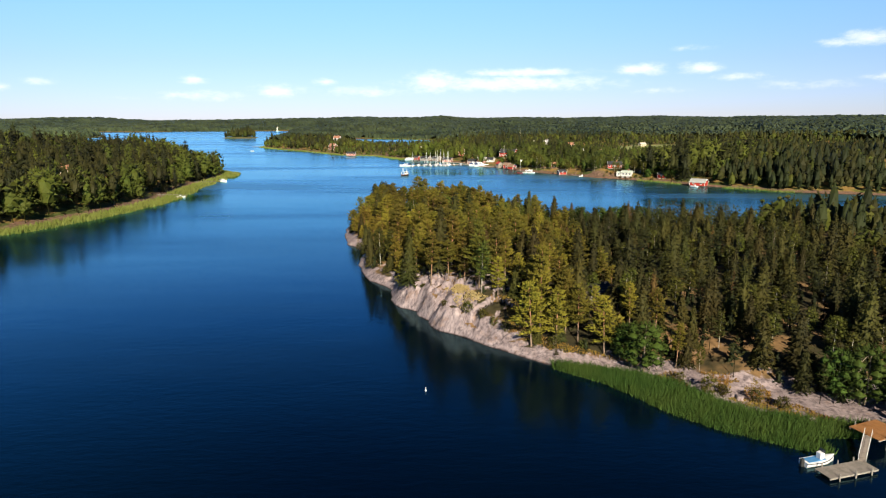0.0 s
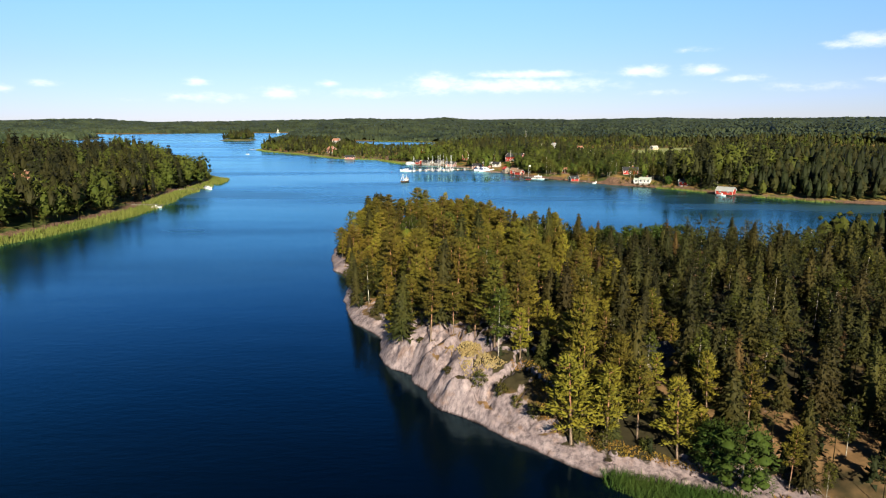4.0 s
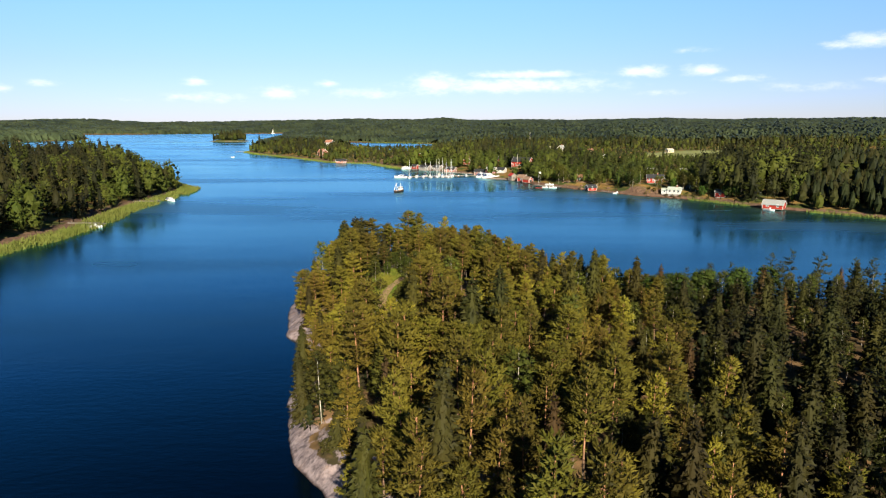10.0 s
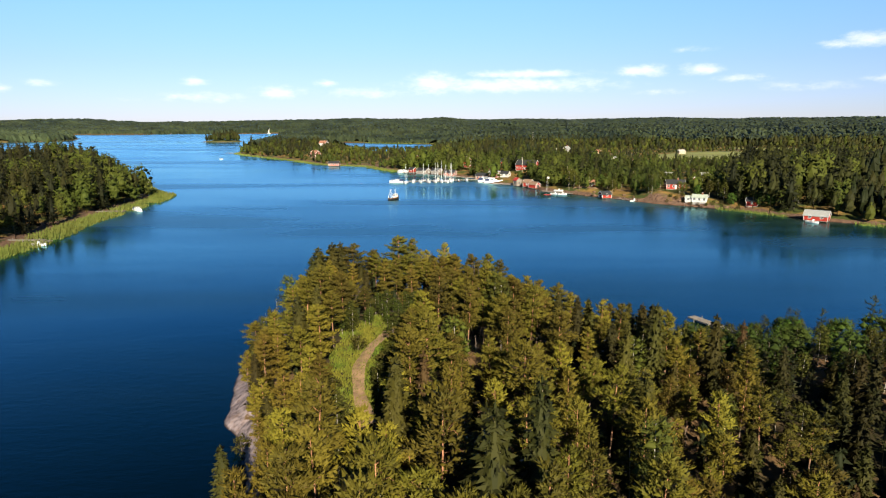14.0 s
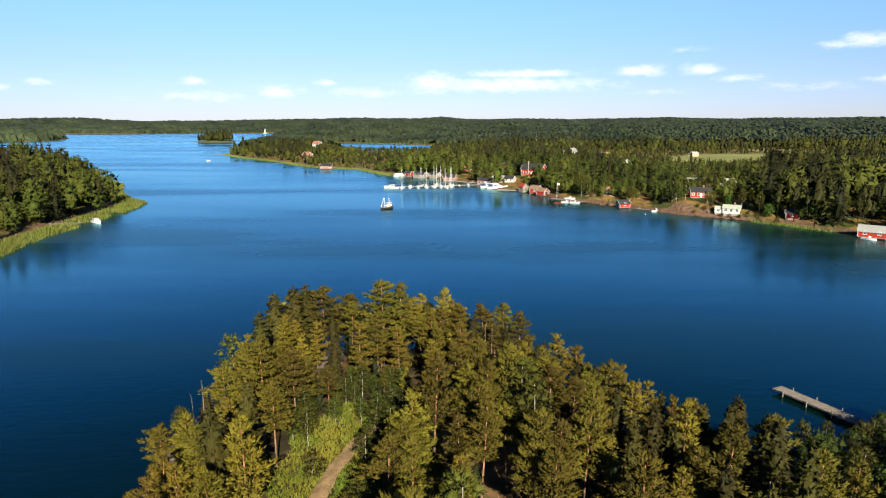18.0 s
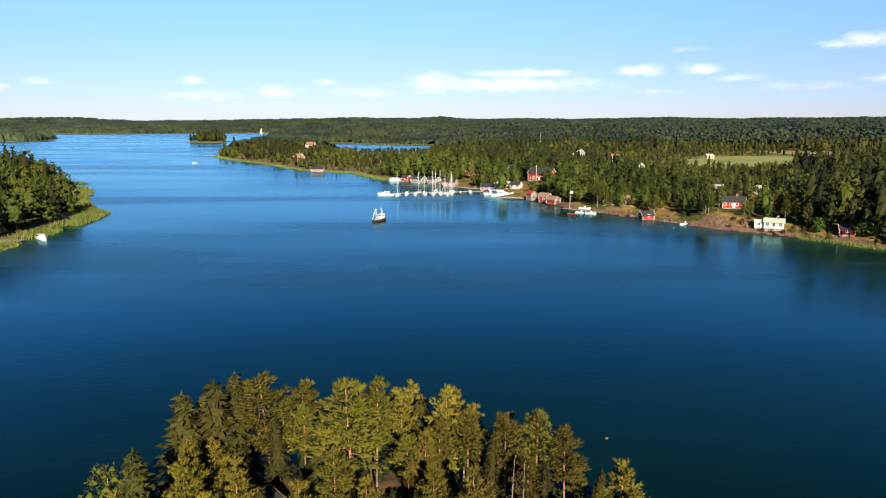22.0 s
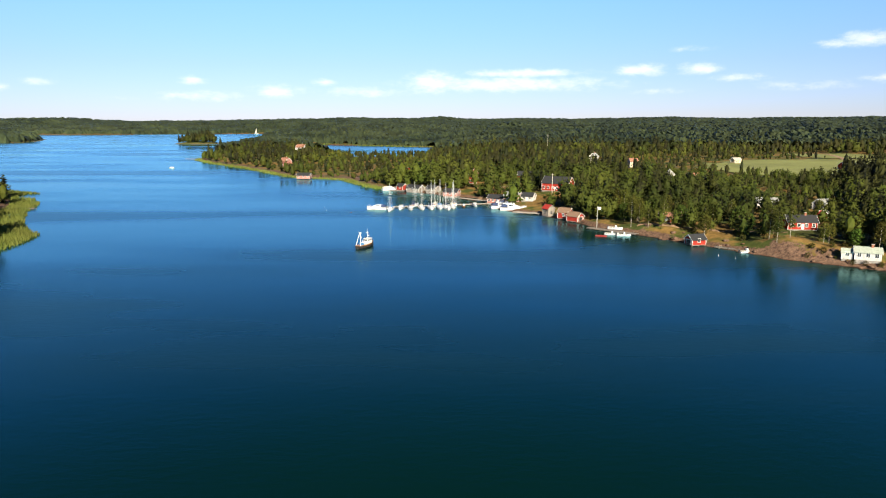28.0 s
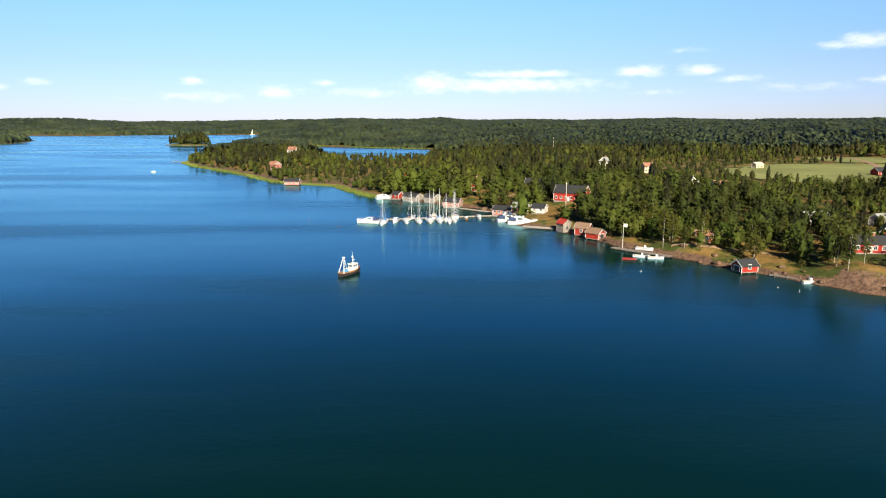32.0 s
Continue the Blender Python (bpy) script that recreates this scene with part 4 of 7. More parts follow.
# trees that stand out at the tip: x, y, height of the top above the sea, kind, girth
STANDING = [
    (-27.6, 268.0, 15.7, ("spruce", 0), 1.35), (-24.8, 269.4, 16.4, ("spruce", 1), 1.3), (-23.6, 273.0, 16.0, ("spruce", 2), 1.4), (-20.2, 273.5, 15.3, ("pine", 7), 1.5), (-16.4, 274.0, 13.9, ("pine", 7), 1.2),
    (-13.4, 273.0, 12.4, ("birch", 2), 0.7), (-9.3, 263.7, 19.1, ("pine", 6), 1.3), (-7.2, 267.0, 18.0, ("pine", 8), 0.95), (-4.6, 271.5, 14.2, ("pine", 9), 0.8), (-2.6, 272.5, 13.2, ("spruce", 3), 0.8),
    (0.0, 267.3, 17.0, ("pine", 9), 0.75), (2.6, 266.5, 14.6, ("pine", 10), 0.9), (6.3, 265.3, 14.8, ("pine", 7), 1.0), (9.6, 266.2, 14.7, ("pine", 6), 1.0), (12.4, 264.5, 13.6, ("pine", 8), 1.0),
    (-26.2, 254.2, 16.8, ("spruce", 2), 1.2), (-33.0, 262.0, 11.2, ("birch", 0), 0.9), (-31.2, 244.3, 10.9, ("bare", 0), 0.9), (-11.5, 250.1, 16.4, ("pine", 9), 0.8), (-9.6, 256.0, 16.2, ("pine", 6), 0.85), (-6.2, 252.3, 15.4, ("pine", 9), 0.85),
    (18.3, 264.0, 10.0, ("pine", 11), 1.0), (19.2, 254.9, 11.5, ("pine", 11), 1.0), (21.3, 242.0, 14.0, ("pine", 7), 1.0), (35.0, 237.5, 11.4, ("spruce", 1), 1.1), (-27.0, 241.5, 13.8, ("pine", 7), 1.05), (-32.2, 233.6, 9.7, ("pine", 10), 1.1),
    (16.2, 111.5, 13.6, ("pine", 3), 1.1), (20.6, 110.6, 12.4, ("pine", 3), 1.05), (18.5, 116.0, 14.6, ("pine", 5), 1.0), (24.6, 111.0, 13.4, ("pine", 0), 1.0), (28.5, 107.6, 12.0, ("pine", 3), 1.0), (22.8, 116.5, 14.8, ("pine", 0), 1.0),
    (-18.6, 232.0, 15.6, ("pine", 10), 1.0), (-22.5, 247.0, 13.6, ("pine", 7), 1.0), (-17.0, 242.5, 14.4, ("pine", 7), 0.9), (-14.3, 241.0, 14.0, ("pine", 10), 0.9),
]
hx, hy = spots(headland_depth, (-42, 120, 76, 286), 4.4, 5, 0.3, extra=off_rock)
hz = headland_height(hx, hy)
made = {}
rng = np.random.default_rng(17)
count, spare = {}, []
for x, y, z in sorted(zip(hx, hy, hz), key=lambda p: math.hypot(p[0] - 5, max(0, abs(p[1] - 188) - 92))):
    dusk = rng.uniform()
    lush = 0.5 + 0.5 * float(rough_field(np.array([x]), np.array([y]), 30, 77, 2)[0])
    if dusk < 0.015:
        key = ("bare", 0)
    elif dusk < 0.035:
        key = ("dry", 0)
    elif dusk < 0.07 + 0.10 * (lush > 0.6) + 0.14 * (x > 26):
        key = ("birch", int(rng.integers(3)))
    elif dusk < (0.58 if x > 30 else 0.38 if x > 14 else 0.18):
        key = ("spruce", int(rng.integers(4)))
    else:
        key = ("pine", int(rng.integers(6)))
    edge = float(inside(HEADLAND, np.array([x]), np.array([y]))[0])
    if x > 34 and y > 214 and key[0] == "spruce" and dusk > 0.2:
        key = ("birch", int(rng.integers(3)))
    # shore pines take the two low-crowned kinds with sun-brightened needles
    if edge < 9 and y > 148 and x < 10 and key[0] == "pine":
        key = ("pine", (3, 5)[int(rng.integers(2))])
    if key[0] == "pine" and y > 198 and x < 35:
        key = ("pine", key[1] + 6)
    if count.get(key[0], 0) >= 300:
        spare.append((x, y, z))
        continue
    count[key[0]] = count.get(key[0], 0) + 1
    s = rng.uniform(0.72, 1.16) * (0.95 if x > 0 and y < 245 else 1) * (0.82 if x > 36 and y > 222 else 1) * ((0.84 if y > 235 else 0.64) + (0.20 if y > 235 else 0.36) * min(1, edge / 11)) * (0.95 - (0.02 if y > 212 else 0.21) * min(1, max(0, (x - 2) / 25)) - (0.06 if 180 < y < 205 else 0.11 if 205 <= y < 254 else -0.10 if y > 256 else 0))
    if y > 243 and x < 25:
        s = (rng.uniform(11.0, 15.5) + (1.5 if 0 < x < 13 else -1.0 if x >= 13 else 0) - 2.0 * (edge < 5) - z) / kinds[key][2]
    if y > 190:
        s = max(0.2, min(s, (wood_top(x, y) * rng.uniform(0.9, 1.0) - z) / kinds[key][2]))
    if key[0] == "birch" and x > 30:
        s *= 0.82
    if any((x - q[0]) ** 2 + (y - q[1]) ** 2 < 4.8 for q in STANDING):
        continue
    m = pose(x, y, z - 0.05, rng.normal(0, 1.6), rng.normal(0, 1.6), rng.uniform(0, 360)) @ Matrix.Diagonal((s * (0.86 if y > 240 else 1) * rng.uniform(0.9, 1.12), s * (0.86 if y > 240 else 1) * rng.uniform(0.9, 1.12), s, 1))
    if key not in made:
        name, label, h, crown, leaves, bark, radius = kinds[key]
        made[key] = tree_kind(name, label, h, crown, leaves, bark, radius, (x, y, z))
        made[key].matrix_world = m
        tagged(made[key], group="trees on the headland")
    else:
        c = copy_thing(made[key], pose(0, 0, 0))
        c.matrix_basis = m

for x, y, top, key, girth in STANDING:
    z = float(headland_height(np.array([x]), np.array([y]))[0])
    name, label, h, crown, leaves, bark, radius = kinds[key]
    if key not in made:
        c = made[key] = tree_kind(name, label, h, crown, leaves, bark, radius, (x, y, z))
        tagged(c, group="trees on the headland")
    else:
        c = copy_thing(made[key], pose(0, 0, 0))
    s = (top - z) / h
    c.matrix_basis = pose(x, y, z - 0.05, 0, 0, 67 * x + 31 * y) @ Matrix.Diagonal((1.15 * s * girth, 1.15 * s * girth, s, 1))

name, label, h, crown, leaves, bark, radius = kinds["oak", 0]
for i, (x, y, s) in enumerate([(33.5, 101, 0.95), (31.5, 104.5, 0.75), (62, 88, 1.0), (66, 84, 0.9), (59, 90, 0.85), (50, 230, 0.7), (44, 224, 0.7), (58, 234, 0.6), (36, 224, 0.7), (74, 234, 0.8), (54, 238.5, 0.55), (48.5, 236, 0.62), (63, 240, 0.6), (42, 231.5, 0.75), (56, 226, 0.85), (66, 231, 0.8), (46, 240, 0.42), (38, 236, 0.62), (33, 239.5, 0.55), (60, 219, 0.9), (47, 217, 0.9), (59.5, 246.5, 0.5), (65, 247, 0.55)]):
    z = float(headland_height(np.array([x]), np.array([y]))[0])
    m = pose(x, y, z - 0.05, 0, 0, i * 77) @ Matrix.Diagonal((s, s, s, 1))
    if i == 0:
        alder = tree_kind(name, label, h, crown, leaves, bark, radius, (x, y, z))
        alder.matrix_world = m
        tagged(alder, group="alders on the shore")
    else:
        copy_thing(alder, pose(0, 0, 0)).matrix_basis = m

bushes = {}
for i, (x, y, s) in enumerate([(5, 124, 1.0), (8, 121.5, 1.1), (10, 119, 0.8), (0.5, 128, 0.7), (12, 116.5, 0.9), (-15, 165, 1.0), (-13, 169, 1.2), (-10, 158, 1.0), (-17, 176, 0.9), (-4, 141, 0.8),
                               (20, 110, 1.0), (25, 109, 0.9), (41, 93, 1.2), (43, 92, 1.0), (47, 90, 0.9), (50, 88, 1.1), (38, 97, 0.9), (-25, 200, 1.0), (-27, 207, 1.1), (-30, 226, 1.2),
                               (-14, 229, 1.2), (-9, 222, 1.3), (-8, 238, 1.5), (-6, 233, 1.2), (-16, 215, 1.0), (-5, 262, 1.1), (2, 260, 1.0)]):
    z = float(headland_height(np.array([x]), np.array([y]))[0])
    k = i % 2
    m = pose(x, y, z - 0.1, 0, 0, i * 61) @ Matrix.Diagonal((s, s, s, 1))
    if k not in bushes:
        name, label, h, crown, leaves, bark, radius = kinds["bush", k]
        bushes[k] = tree_kind(name, label, h, crown, leaves, bark, radius, (x, y, z))
        bushes[k].matrix_world = m
        tagged(bushes[k], category="bush", group="bushes on the headland")
    else:
        copy_thing(bushes[k], pose(0, 0, 0)).matrix_basis = m


# ---------------------------------------------------------------- woods that nobody could count: one mesh each
def beside(x, y):
    """The tall dark wood east of the cottage, which stands between the shore and the field."""
    return ease(x - 0.566 * (y - 237), 2, 14) * ease(y, 270, 300) * (1 - ease(y, 700, 735))


def wood(name, label, shapes, mat, x, y, z, seed, low=0.8, high=1.2):
    """Many trees of the given shapes (arrays of triangle corners) as one mesh."""
    rng = np.random.default_rng(seed)
    pick, out, faces_out = rng.integers(0, len(shapes), len(x)), [], []
    grown = 1 + 0.55 * rough_field(x, y, 45, 57, 2)
    for k, tris in enumerate(shapes):
        sel = pick == k
        n = int(sel.sum())
        if not n:
            continue
        a, s = rng.uniform(0, 2 * math.pi, n), rng.uniform(low, high, n) * (1 - 0.42 * lowland(x[sel], y[sel])) * (1 - 0.38 * ease(x[sel], 110, 170) * ease(y[sel], 470, 520) * (1 - ease(y[sel], 880, 960)) * (1 - beside(x[sel], y[sel]))) * (1 + 0.15 * beside(x[sel], y[sel])) * grown[sel].clip(0.7, 1.3)
        w = s * rng.uniform(0.85, 1.2, n)
        c, si = np.cos(a) * w, np.sin(a) * w
        px = tris[None, :, 0] * c[:, None] - tris[None, :, 1] * si[:, None] + x[sel][:, None]
        py = tris[None, :, 0] * si[:, None] + tris[None, :, 1] * c[:, None] + y[sel][:, None]
        pz = tris[None, :, 2] * s[:, None] + z[sel][:, None]
        p = np.stack([px, py, pz], -1).reshape(-1, 3, 3)
        axis = np.stack([x[sel], y[sel], z[sel] + tris[:, 2].max() * 0.5 * s], -1)
        n_tri = len(tris) // 3
        puff = unit((p.mean(1) - np.repeat(axis, n_tri, 0)) * np.array([1, 1, 0.4]) + np.array([0, 0, 0.25]))
        both = rounded(p.reshape(-1, 3), puff)
        out.append(both[:, :3])
        faces_out.append(both[:, 3:])
    if not out:
        return None
    v = np.concatenate(out)
    return tagged(mesh_object(name, v, np.arange(len(v)).reshape(-1, 3), mat, puff=np.concatenate(faces_out)), label, "trees", kind="stuff")


def stem(h, r=0.16):
    a = [(r * math.cos(t), r * math.sin(t)) for t in (0, 2.1, 4.2)]
    t = []
    for (p, q), (s, u) in zip(a, a[1:] + a[:1]):
        t += [(p, q, -0.5), (s, u, -0.5), (0, 0, h)]
    return np.array(t)


PINES_MID = [np.concatenate([pine_crown(h, 400 + i, 8, 3, 1.3, 0.36, w)[0][:, :3], core(h, h * 0.45, h * 0.9, h * w * 0.5), stem(h * 0.6)]) for i, (h, w) in enumerate([(14, 0.17), (13, 0.19), (15, 0.15), (12, 0.2)])]
SPRUCE_MID = [np.concatenate([spruce_crown(h, 420 + i, 13, 8, 2, 1.7, w, 0.08)[0][:, :3], core(h, h * 0.06, h * 0.9, h * w * 0.5)]) for i, (h, w) in enumerate([(14, 0.16), (16, 0.14), (12, 0.18)])]
LEAFY_MID = [np.concatenate([leafy_crown(h, 440 + i, 14, 7, 1.15, w, 0.15)[0][:, :3], core(h, h * 0.22, h * 0.85, h * w * 0.46, 6, True), stem(h * 0.5)]) for i, (h, w) in enumerate([(11, 0.34), (9, 0.43), (12.5, 0.29), (8, 0.46)])]
PINES_FAR = [np.concatenate([pine_crown(h, 460 + i, 3, 1, 1.8, 0.30, w)[0][:, :3], core(h, h * 0.3, h * 0.95, h * w * 0.6, 5)]) for i, (h, w) in enumerate([(13, 0.27), (11.5, 0.32), (14, 0.24)])]
SPRUCE_FAR = [np.concatenate([spruce_crown(h, 480 + i, 5, 4, 1, 2.6, w, 0.1)[0][:, :3], core(h, h * 0.04, h, h * w * 0.75, 5)]) for i, (h, w) in enumerate([(14, 0.17), (16, 0.15)])]
LEAFY_FAR = [np.concatenate([leafy_crown(h, 500 + i, 5, 1, 1.9, w, 0.1)[0][:, :3], core(h, h * 0.08, h * 0.8, h * w * 0.6, 6, True)]) for i, (h, w) in enumerate([(10, 0.42), (9, 0.47), (12, 0.35)])]


def sow(place, what, depth, height, bounds, gap, margin, seed, shapes, shares, low, high, extra=None):
    """Woods of pine, spruce and leafy trees, mixed by shares that change from patch to patch."""
    x, y = spots(depth, bounds, gap, seed, margin, extra=extra)
    z = height(x, y) - 0.1
    rng = np.random.default_rng(seed + 1)
    near = ease(depth(x, y), 0, 45)
    v = np.clip(rng.uniform(0, 1, len(x)) + 0.25 * rough_field(x, y, 60, seed, 2), 0, 1)
    leafy = (shares[2] + (1 - shares[2]) * 0.55 * (1 - near)) * (1 - 0.85 * beside(x, y))
    a = v < leafy
    b = ~a & (rng.uniform(0, 1, len(x)) < shares[1] / (shares[0] + shares[1]) + 0.2 * beside(x, y))
    c = ~a & ~b
    wood("leafy_" + place, "mixed birches, alders and rowans " + what, shapes[2], LEAF_WOOD, x[a], y[a], z[a], seed + 2, low * 1.2, high * 1.15)
    wood("spruce_" + place, "dark Norway spruces " + what, shapes[1], SPRUCE_WOOD, x[b], y[b], z[b], seed + 3, low, high)
    wood("pine_" + place, "olive-green Scots pines " + what, shapes[0], PINE_WOOD, x[c], y[c], z[c], seed + 4, low, high)
    return len(x)


SPRUCE_LOW = spruce_crown(11, 490, 6, 5, 2, 2.6, 0.24, 0.03)[0][:, :3]
SPARE = [np.concatenate([pine_crown(h, 410 + i, 13, 3, 0.95, s, w * 1.15)[0][:, :3], stem(h * 0.9, 0.15)]) for i, (h, w, s) in enumerate([(15, 0.17, 0.42), (13.5, 0.19, 0.36), (16, 0.16, 0.48)])]
spare = np.array(spare)
# Needles far darker than PINE: shade on this side put into their colour
wood("headland_pines", "olive-green Scots pines on the headland's inner part", SPARE, PINE_WOOD, spare[:, 0], spare[:, 1], spare[:, 2], 650, 0.42, 0.60)
ux, uy = spots(headland_depth, (-40, 116, 84, 284), 5.0, 25, 1.8, extra=off_rock)
ok = (np.hypot((ux + 11) / 10, (uy - 223) / 22) > 1) & (np.hypot(ux + 17.5, uy - 262) > 5) & (np.hypot(ux - 32.5, uy - 129) > 4)
wood("headland_undergrowth", "dark juniper and young spruce under the headland's pines", [SPRUCE_LOW], SPRUCE_WOOD, ux[ok], uy[ok], headland_height(ux[ok], uy[ok]) - 0.1, 655, 0.18, 0.42)
MID, FAR = (PINES_MID, SPRUCE_MID, LEAFY_MID), (PINES_FAR, SPRUCE_FAR, LEAFY_FAR)


def island_depth(x, y):
    return inside(ISLAND, x, y)


def in_field(x, y):
    a = np.hypot((x - 330) / 128, (y - 754) / 100) + 0.12 * rough_field(x, y, 40, 61, 3)
    b = np.hypot((x - 385) / 42, (y - 905) / 55) + 0.2 * rough_field(x, y, 40, 63, 3)
    return (a < 1) | (b < 1)


def near_harbour(x, y):
    return (np.hypot(x - 20, y - 300) < 430) & (x < 0.72 * (y - 165)) & ~in_field(x, y)


def mid_land(x, y):
    r = np.hypot(x - 20, y - 300)
    return ((r >= 430) | (x >= 0.72 * (y - 165))) & (r < 900) & (np.abs(x) < 150 + 0.78 * (y - 250).clip(0)) & ~in_field(x, y)


sow("harbour_wood", "above the harbour shore", mainland_depth, mainland_height, (-60, 420, 330, 735), 6.5, 1.2, 600, MID, (0.22, 0.06, 0.72), 0.6, 1.15, near_harbour)
sow("inland_wood", "covering the land behind the harbour", mainland_depth, mainland_height, (-320, 800, 250, 1200), 8.5, 2.5, 620, FAR, (0.44, 0.12, 0.44), 0.5, 1.08, mid_land)
sow("island_wood", "on the island slope", island_depth, island_height, (-330, -150, 180, 640), 7.2, 2.5, 640, MID, (0.55, 0.28, 0.17), 0.85, 1.25)
sow("island_back_wood", "on the back of the island", island_depth, island_height, (-640, -330, 60, 720), 13, 3, 660, FAR, (0.55, 0.3, 0.15), 0.9, 1.3)
sow("shore_wood", "along the shore beyond the red boathouse", mainland_depth, mainland_height, (150, 470, 260, 450), 5.6, 0.6, 630, FAR, (0.5, 0.3, 0.2), 0.5, 0.95, lambda x, y: (x > 0.72 * (y - 165)) & (mainland_depth(x, y) < 40))
sow("islet_wood", "on the small islet", lambda x, y: inside(ISLET, x, y), small_isle_height(ISLET, 7), (-500, -415, 1460, 1550), 6.0, 5, 680, FAR, (0.6, 0.3, 0.1), 1.05, 1.4)
sow("headland_back_wood", "on the headland's inner side", headland_depth, headland_height, (104, 300, 40, 290), 6.5, 3, 690, FAR, (0.4, 0.4, 0.2), 0.6, 0.88, lambda x, y: x > 116)


def canopy(name, label, depth, height, r0, r1, rings, half, steps, seed, centre=(0, 150)):
    """The closed roof of far woods: an uneven sheet at tree height that falls to the ground at every shore."""
    r = r0 * (r1 / r0) ** (np.arange(rings) / (rings - 1))
    a = np.linspace(-half, half, steps)
    rr, aa = np.meshgrid(r, a, indexing="ij")
    rng = np.random.default_rng(seed)
    aa = aa + rng.uniform(-0.45, 0.45, aa.shape) * (2 * half / steps)
    rr = rr * (1 + rng.uniform(-0.45, 0.45, rr.shape) * (math.log(r1 / r0) / rings))
    x, y = centre[0] + rr * np.sin(aa), centre[1] + rr * np.cos(aa)
    d = depth(x, y)
    z = np.maximum(height(x, y), 0.15) + (1 - 0.3 * lowland(x, y)) * (8.5 + 2.2 * rough_field(x, y, 120, seed, 3) + rng.uniform(-4.0, 4.0, x.shape)) * ease(d, 2, 9)
    i = np.arange(x.size).reshape(x.shape)
    quads = np.stack([i[:-1, :-1], i[1:, :-1], i[1:, 1:], i[:-1, 1:]], -1).reshape(-1, 4)
    quads = quads[(d.ravel()[quads] > 7).any(1)]
    used, quads = np.unique(quads, return_inverse=True)
    quads = quads.reshape(-1, 4)[:, ::-1]
    tris = np.concatenate([quads[:, [0, 1, 2]], quads[:, [0, 2, 3]]])
    v = np.stack([x, y, z], -1).reshape(-1, 3)[used]
    ob = mesh_object(name, v[tris].reshape(-1, 3), np.arange(tris.size).reshape(-1, 3), HAZY_CANOPY)
    return tagged(ob, label, "forest", kind="stuff")


# Bluer and paler than the near woods: distance haze put into the leaf colour
HAZY_CANOPY = foliage("far_forest", (0.024, 0.042, 0.030), (0.070, 0.098, 0.060), (0.080, 0.104, 0.064), 0.06, 0.006, False, 0.5)
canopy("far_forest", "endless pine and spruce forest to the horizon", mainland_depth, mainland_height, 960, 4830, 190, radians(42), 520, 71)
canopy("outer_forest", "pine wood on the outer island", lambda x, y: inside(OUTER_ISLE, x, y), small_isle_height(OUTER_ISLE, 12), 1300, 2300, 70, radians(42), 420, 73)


# ---------------------------------------------------------------- reeds
def reeds(name, label, depth, bounds, gap, d0, d1, tall, width, mat, seed, keep=None):
    """A bed of upright reed leaves in the shallows: d0 to d1 metres from the shore line."""
    rng = np.random.default_rng(seed)
    x0, x1, y0, y1 = bounds
    n = int((x1 - x0) * (y1 - y0) / gap ** 2)
    x, y = rng.uniform(x0, x1, n), rng.uniform(y0, y1, n)
    d = depth(x, y) + 1.5 * rough_field(x, y, 9, seed, 3)
    ok = (d > d0) & (d < d1)
    if keep is not None:
        ok &= keep(x, y)
    x, y, d = x[ok], y[ok], d[ok]
    h = tall * rng.uniform(0.7, 1.15, len(x)) * (0.75 + 0.35 * ease(d, d0, d0 + 3))
    base = np.stack([x, y, np.full(len(x), -0.1)], -1)
    way = np.stack([rng.normal(0.12, 0.42, len(x)), rng.normal(0, 0.42, len(x)), np.ones(len(x))], -1)
    v = blades(base, way, h, np.full(len(x), width), rng)
    ob = mesh_object(name, v, np.arange(len(v)).reshape(-1, 3), mat)
    return tagged(ob, label, "reeds", kind="stuff")


reeds("headland_reeds", "dense green reeds in the shallows of the headland", headland_depth, (16, 62, 66, 112), 0.15, -8.6, 0.8, 1.45, 0.13, REED_DEEP, 81,
      lambda x, y: (y < 108) & (x > 19) & (inside(HEADLAND, x, y) > -1.5 - 0.55 * (x - 18)) & ~((x > 50) & (y < 79)))
reeds("island_reeds", "wide pale green reed belt along the island shore", island_depth, (-275, -132, 150, 690), 0.66, -11.5, 1.5, 2.0, 0.42, REED, 83,
      lambda x, y: ~((y > 358) & (y < 364) & (x > -160)) & ~((y > 434) & (y < 441)) & ((y < 440) | (rough_field(x, y, 26, 95, 2) > -0.3)))
reeds("cape_reeds", "pale green reed edge along the wooded cape", mainland_depth, (-300, -20, 650, 1010), 0.8, -5.5, 1.5, 1.8, 0.5, REED, 85,
      lambda x, y: x < -36)
reeds("cove_reeds", "strip of reeds below the harbour houses", mainland_depth, (134, 205, 365, 450), 0.5, -3.0, 0.6, 1.6, 0.35, REED, 87,
      lambda x, y: ~((x > 150) & (x < 172) & (y < 415)))


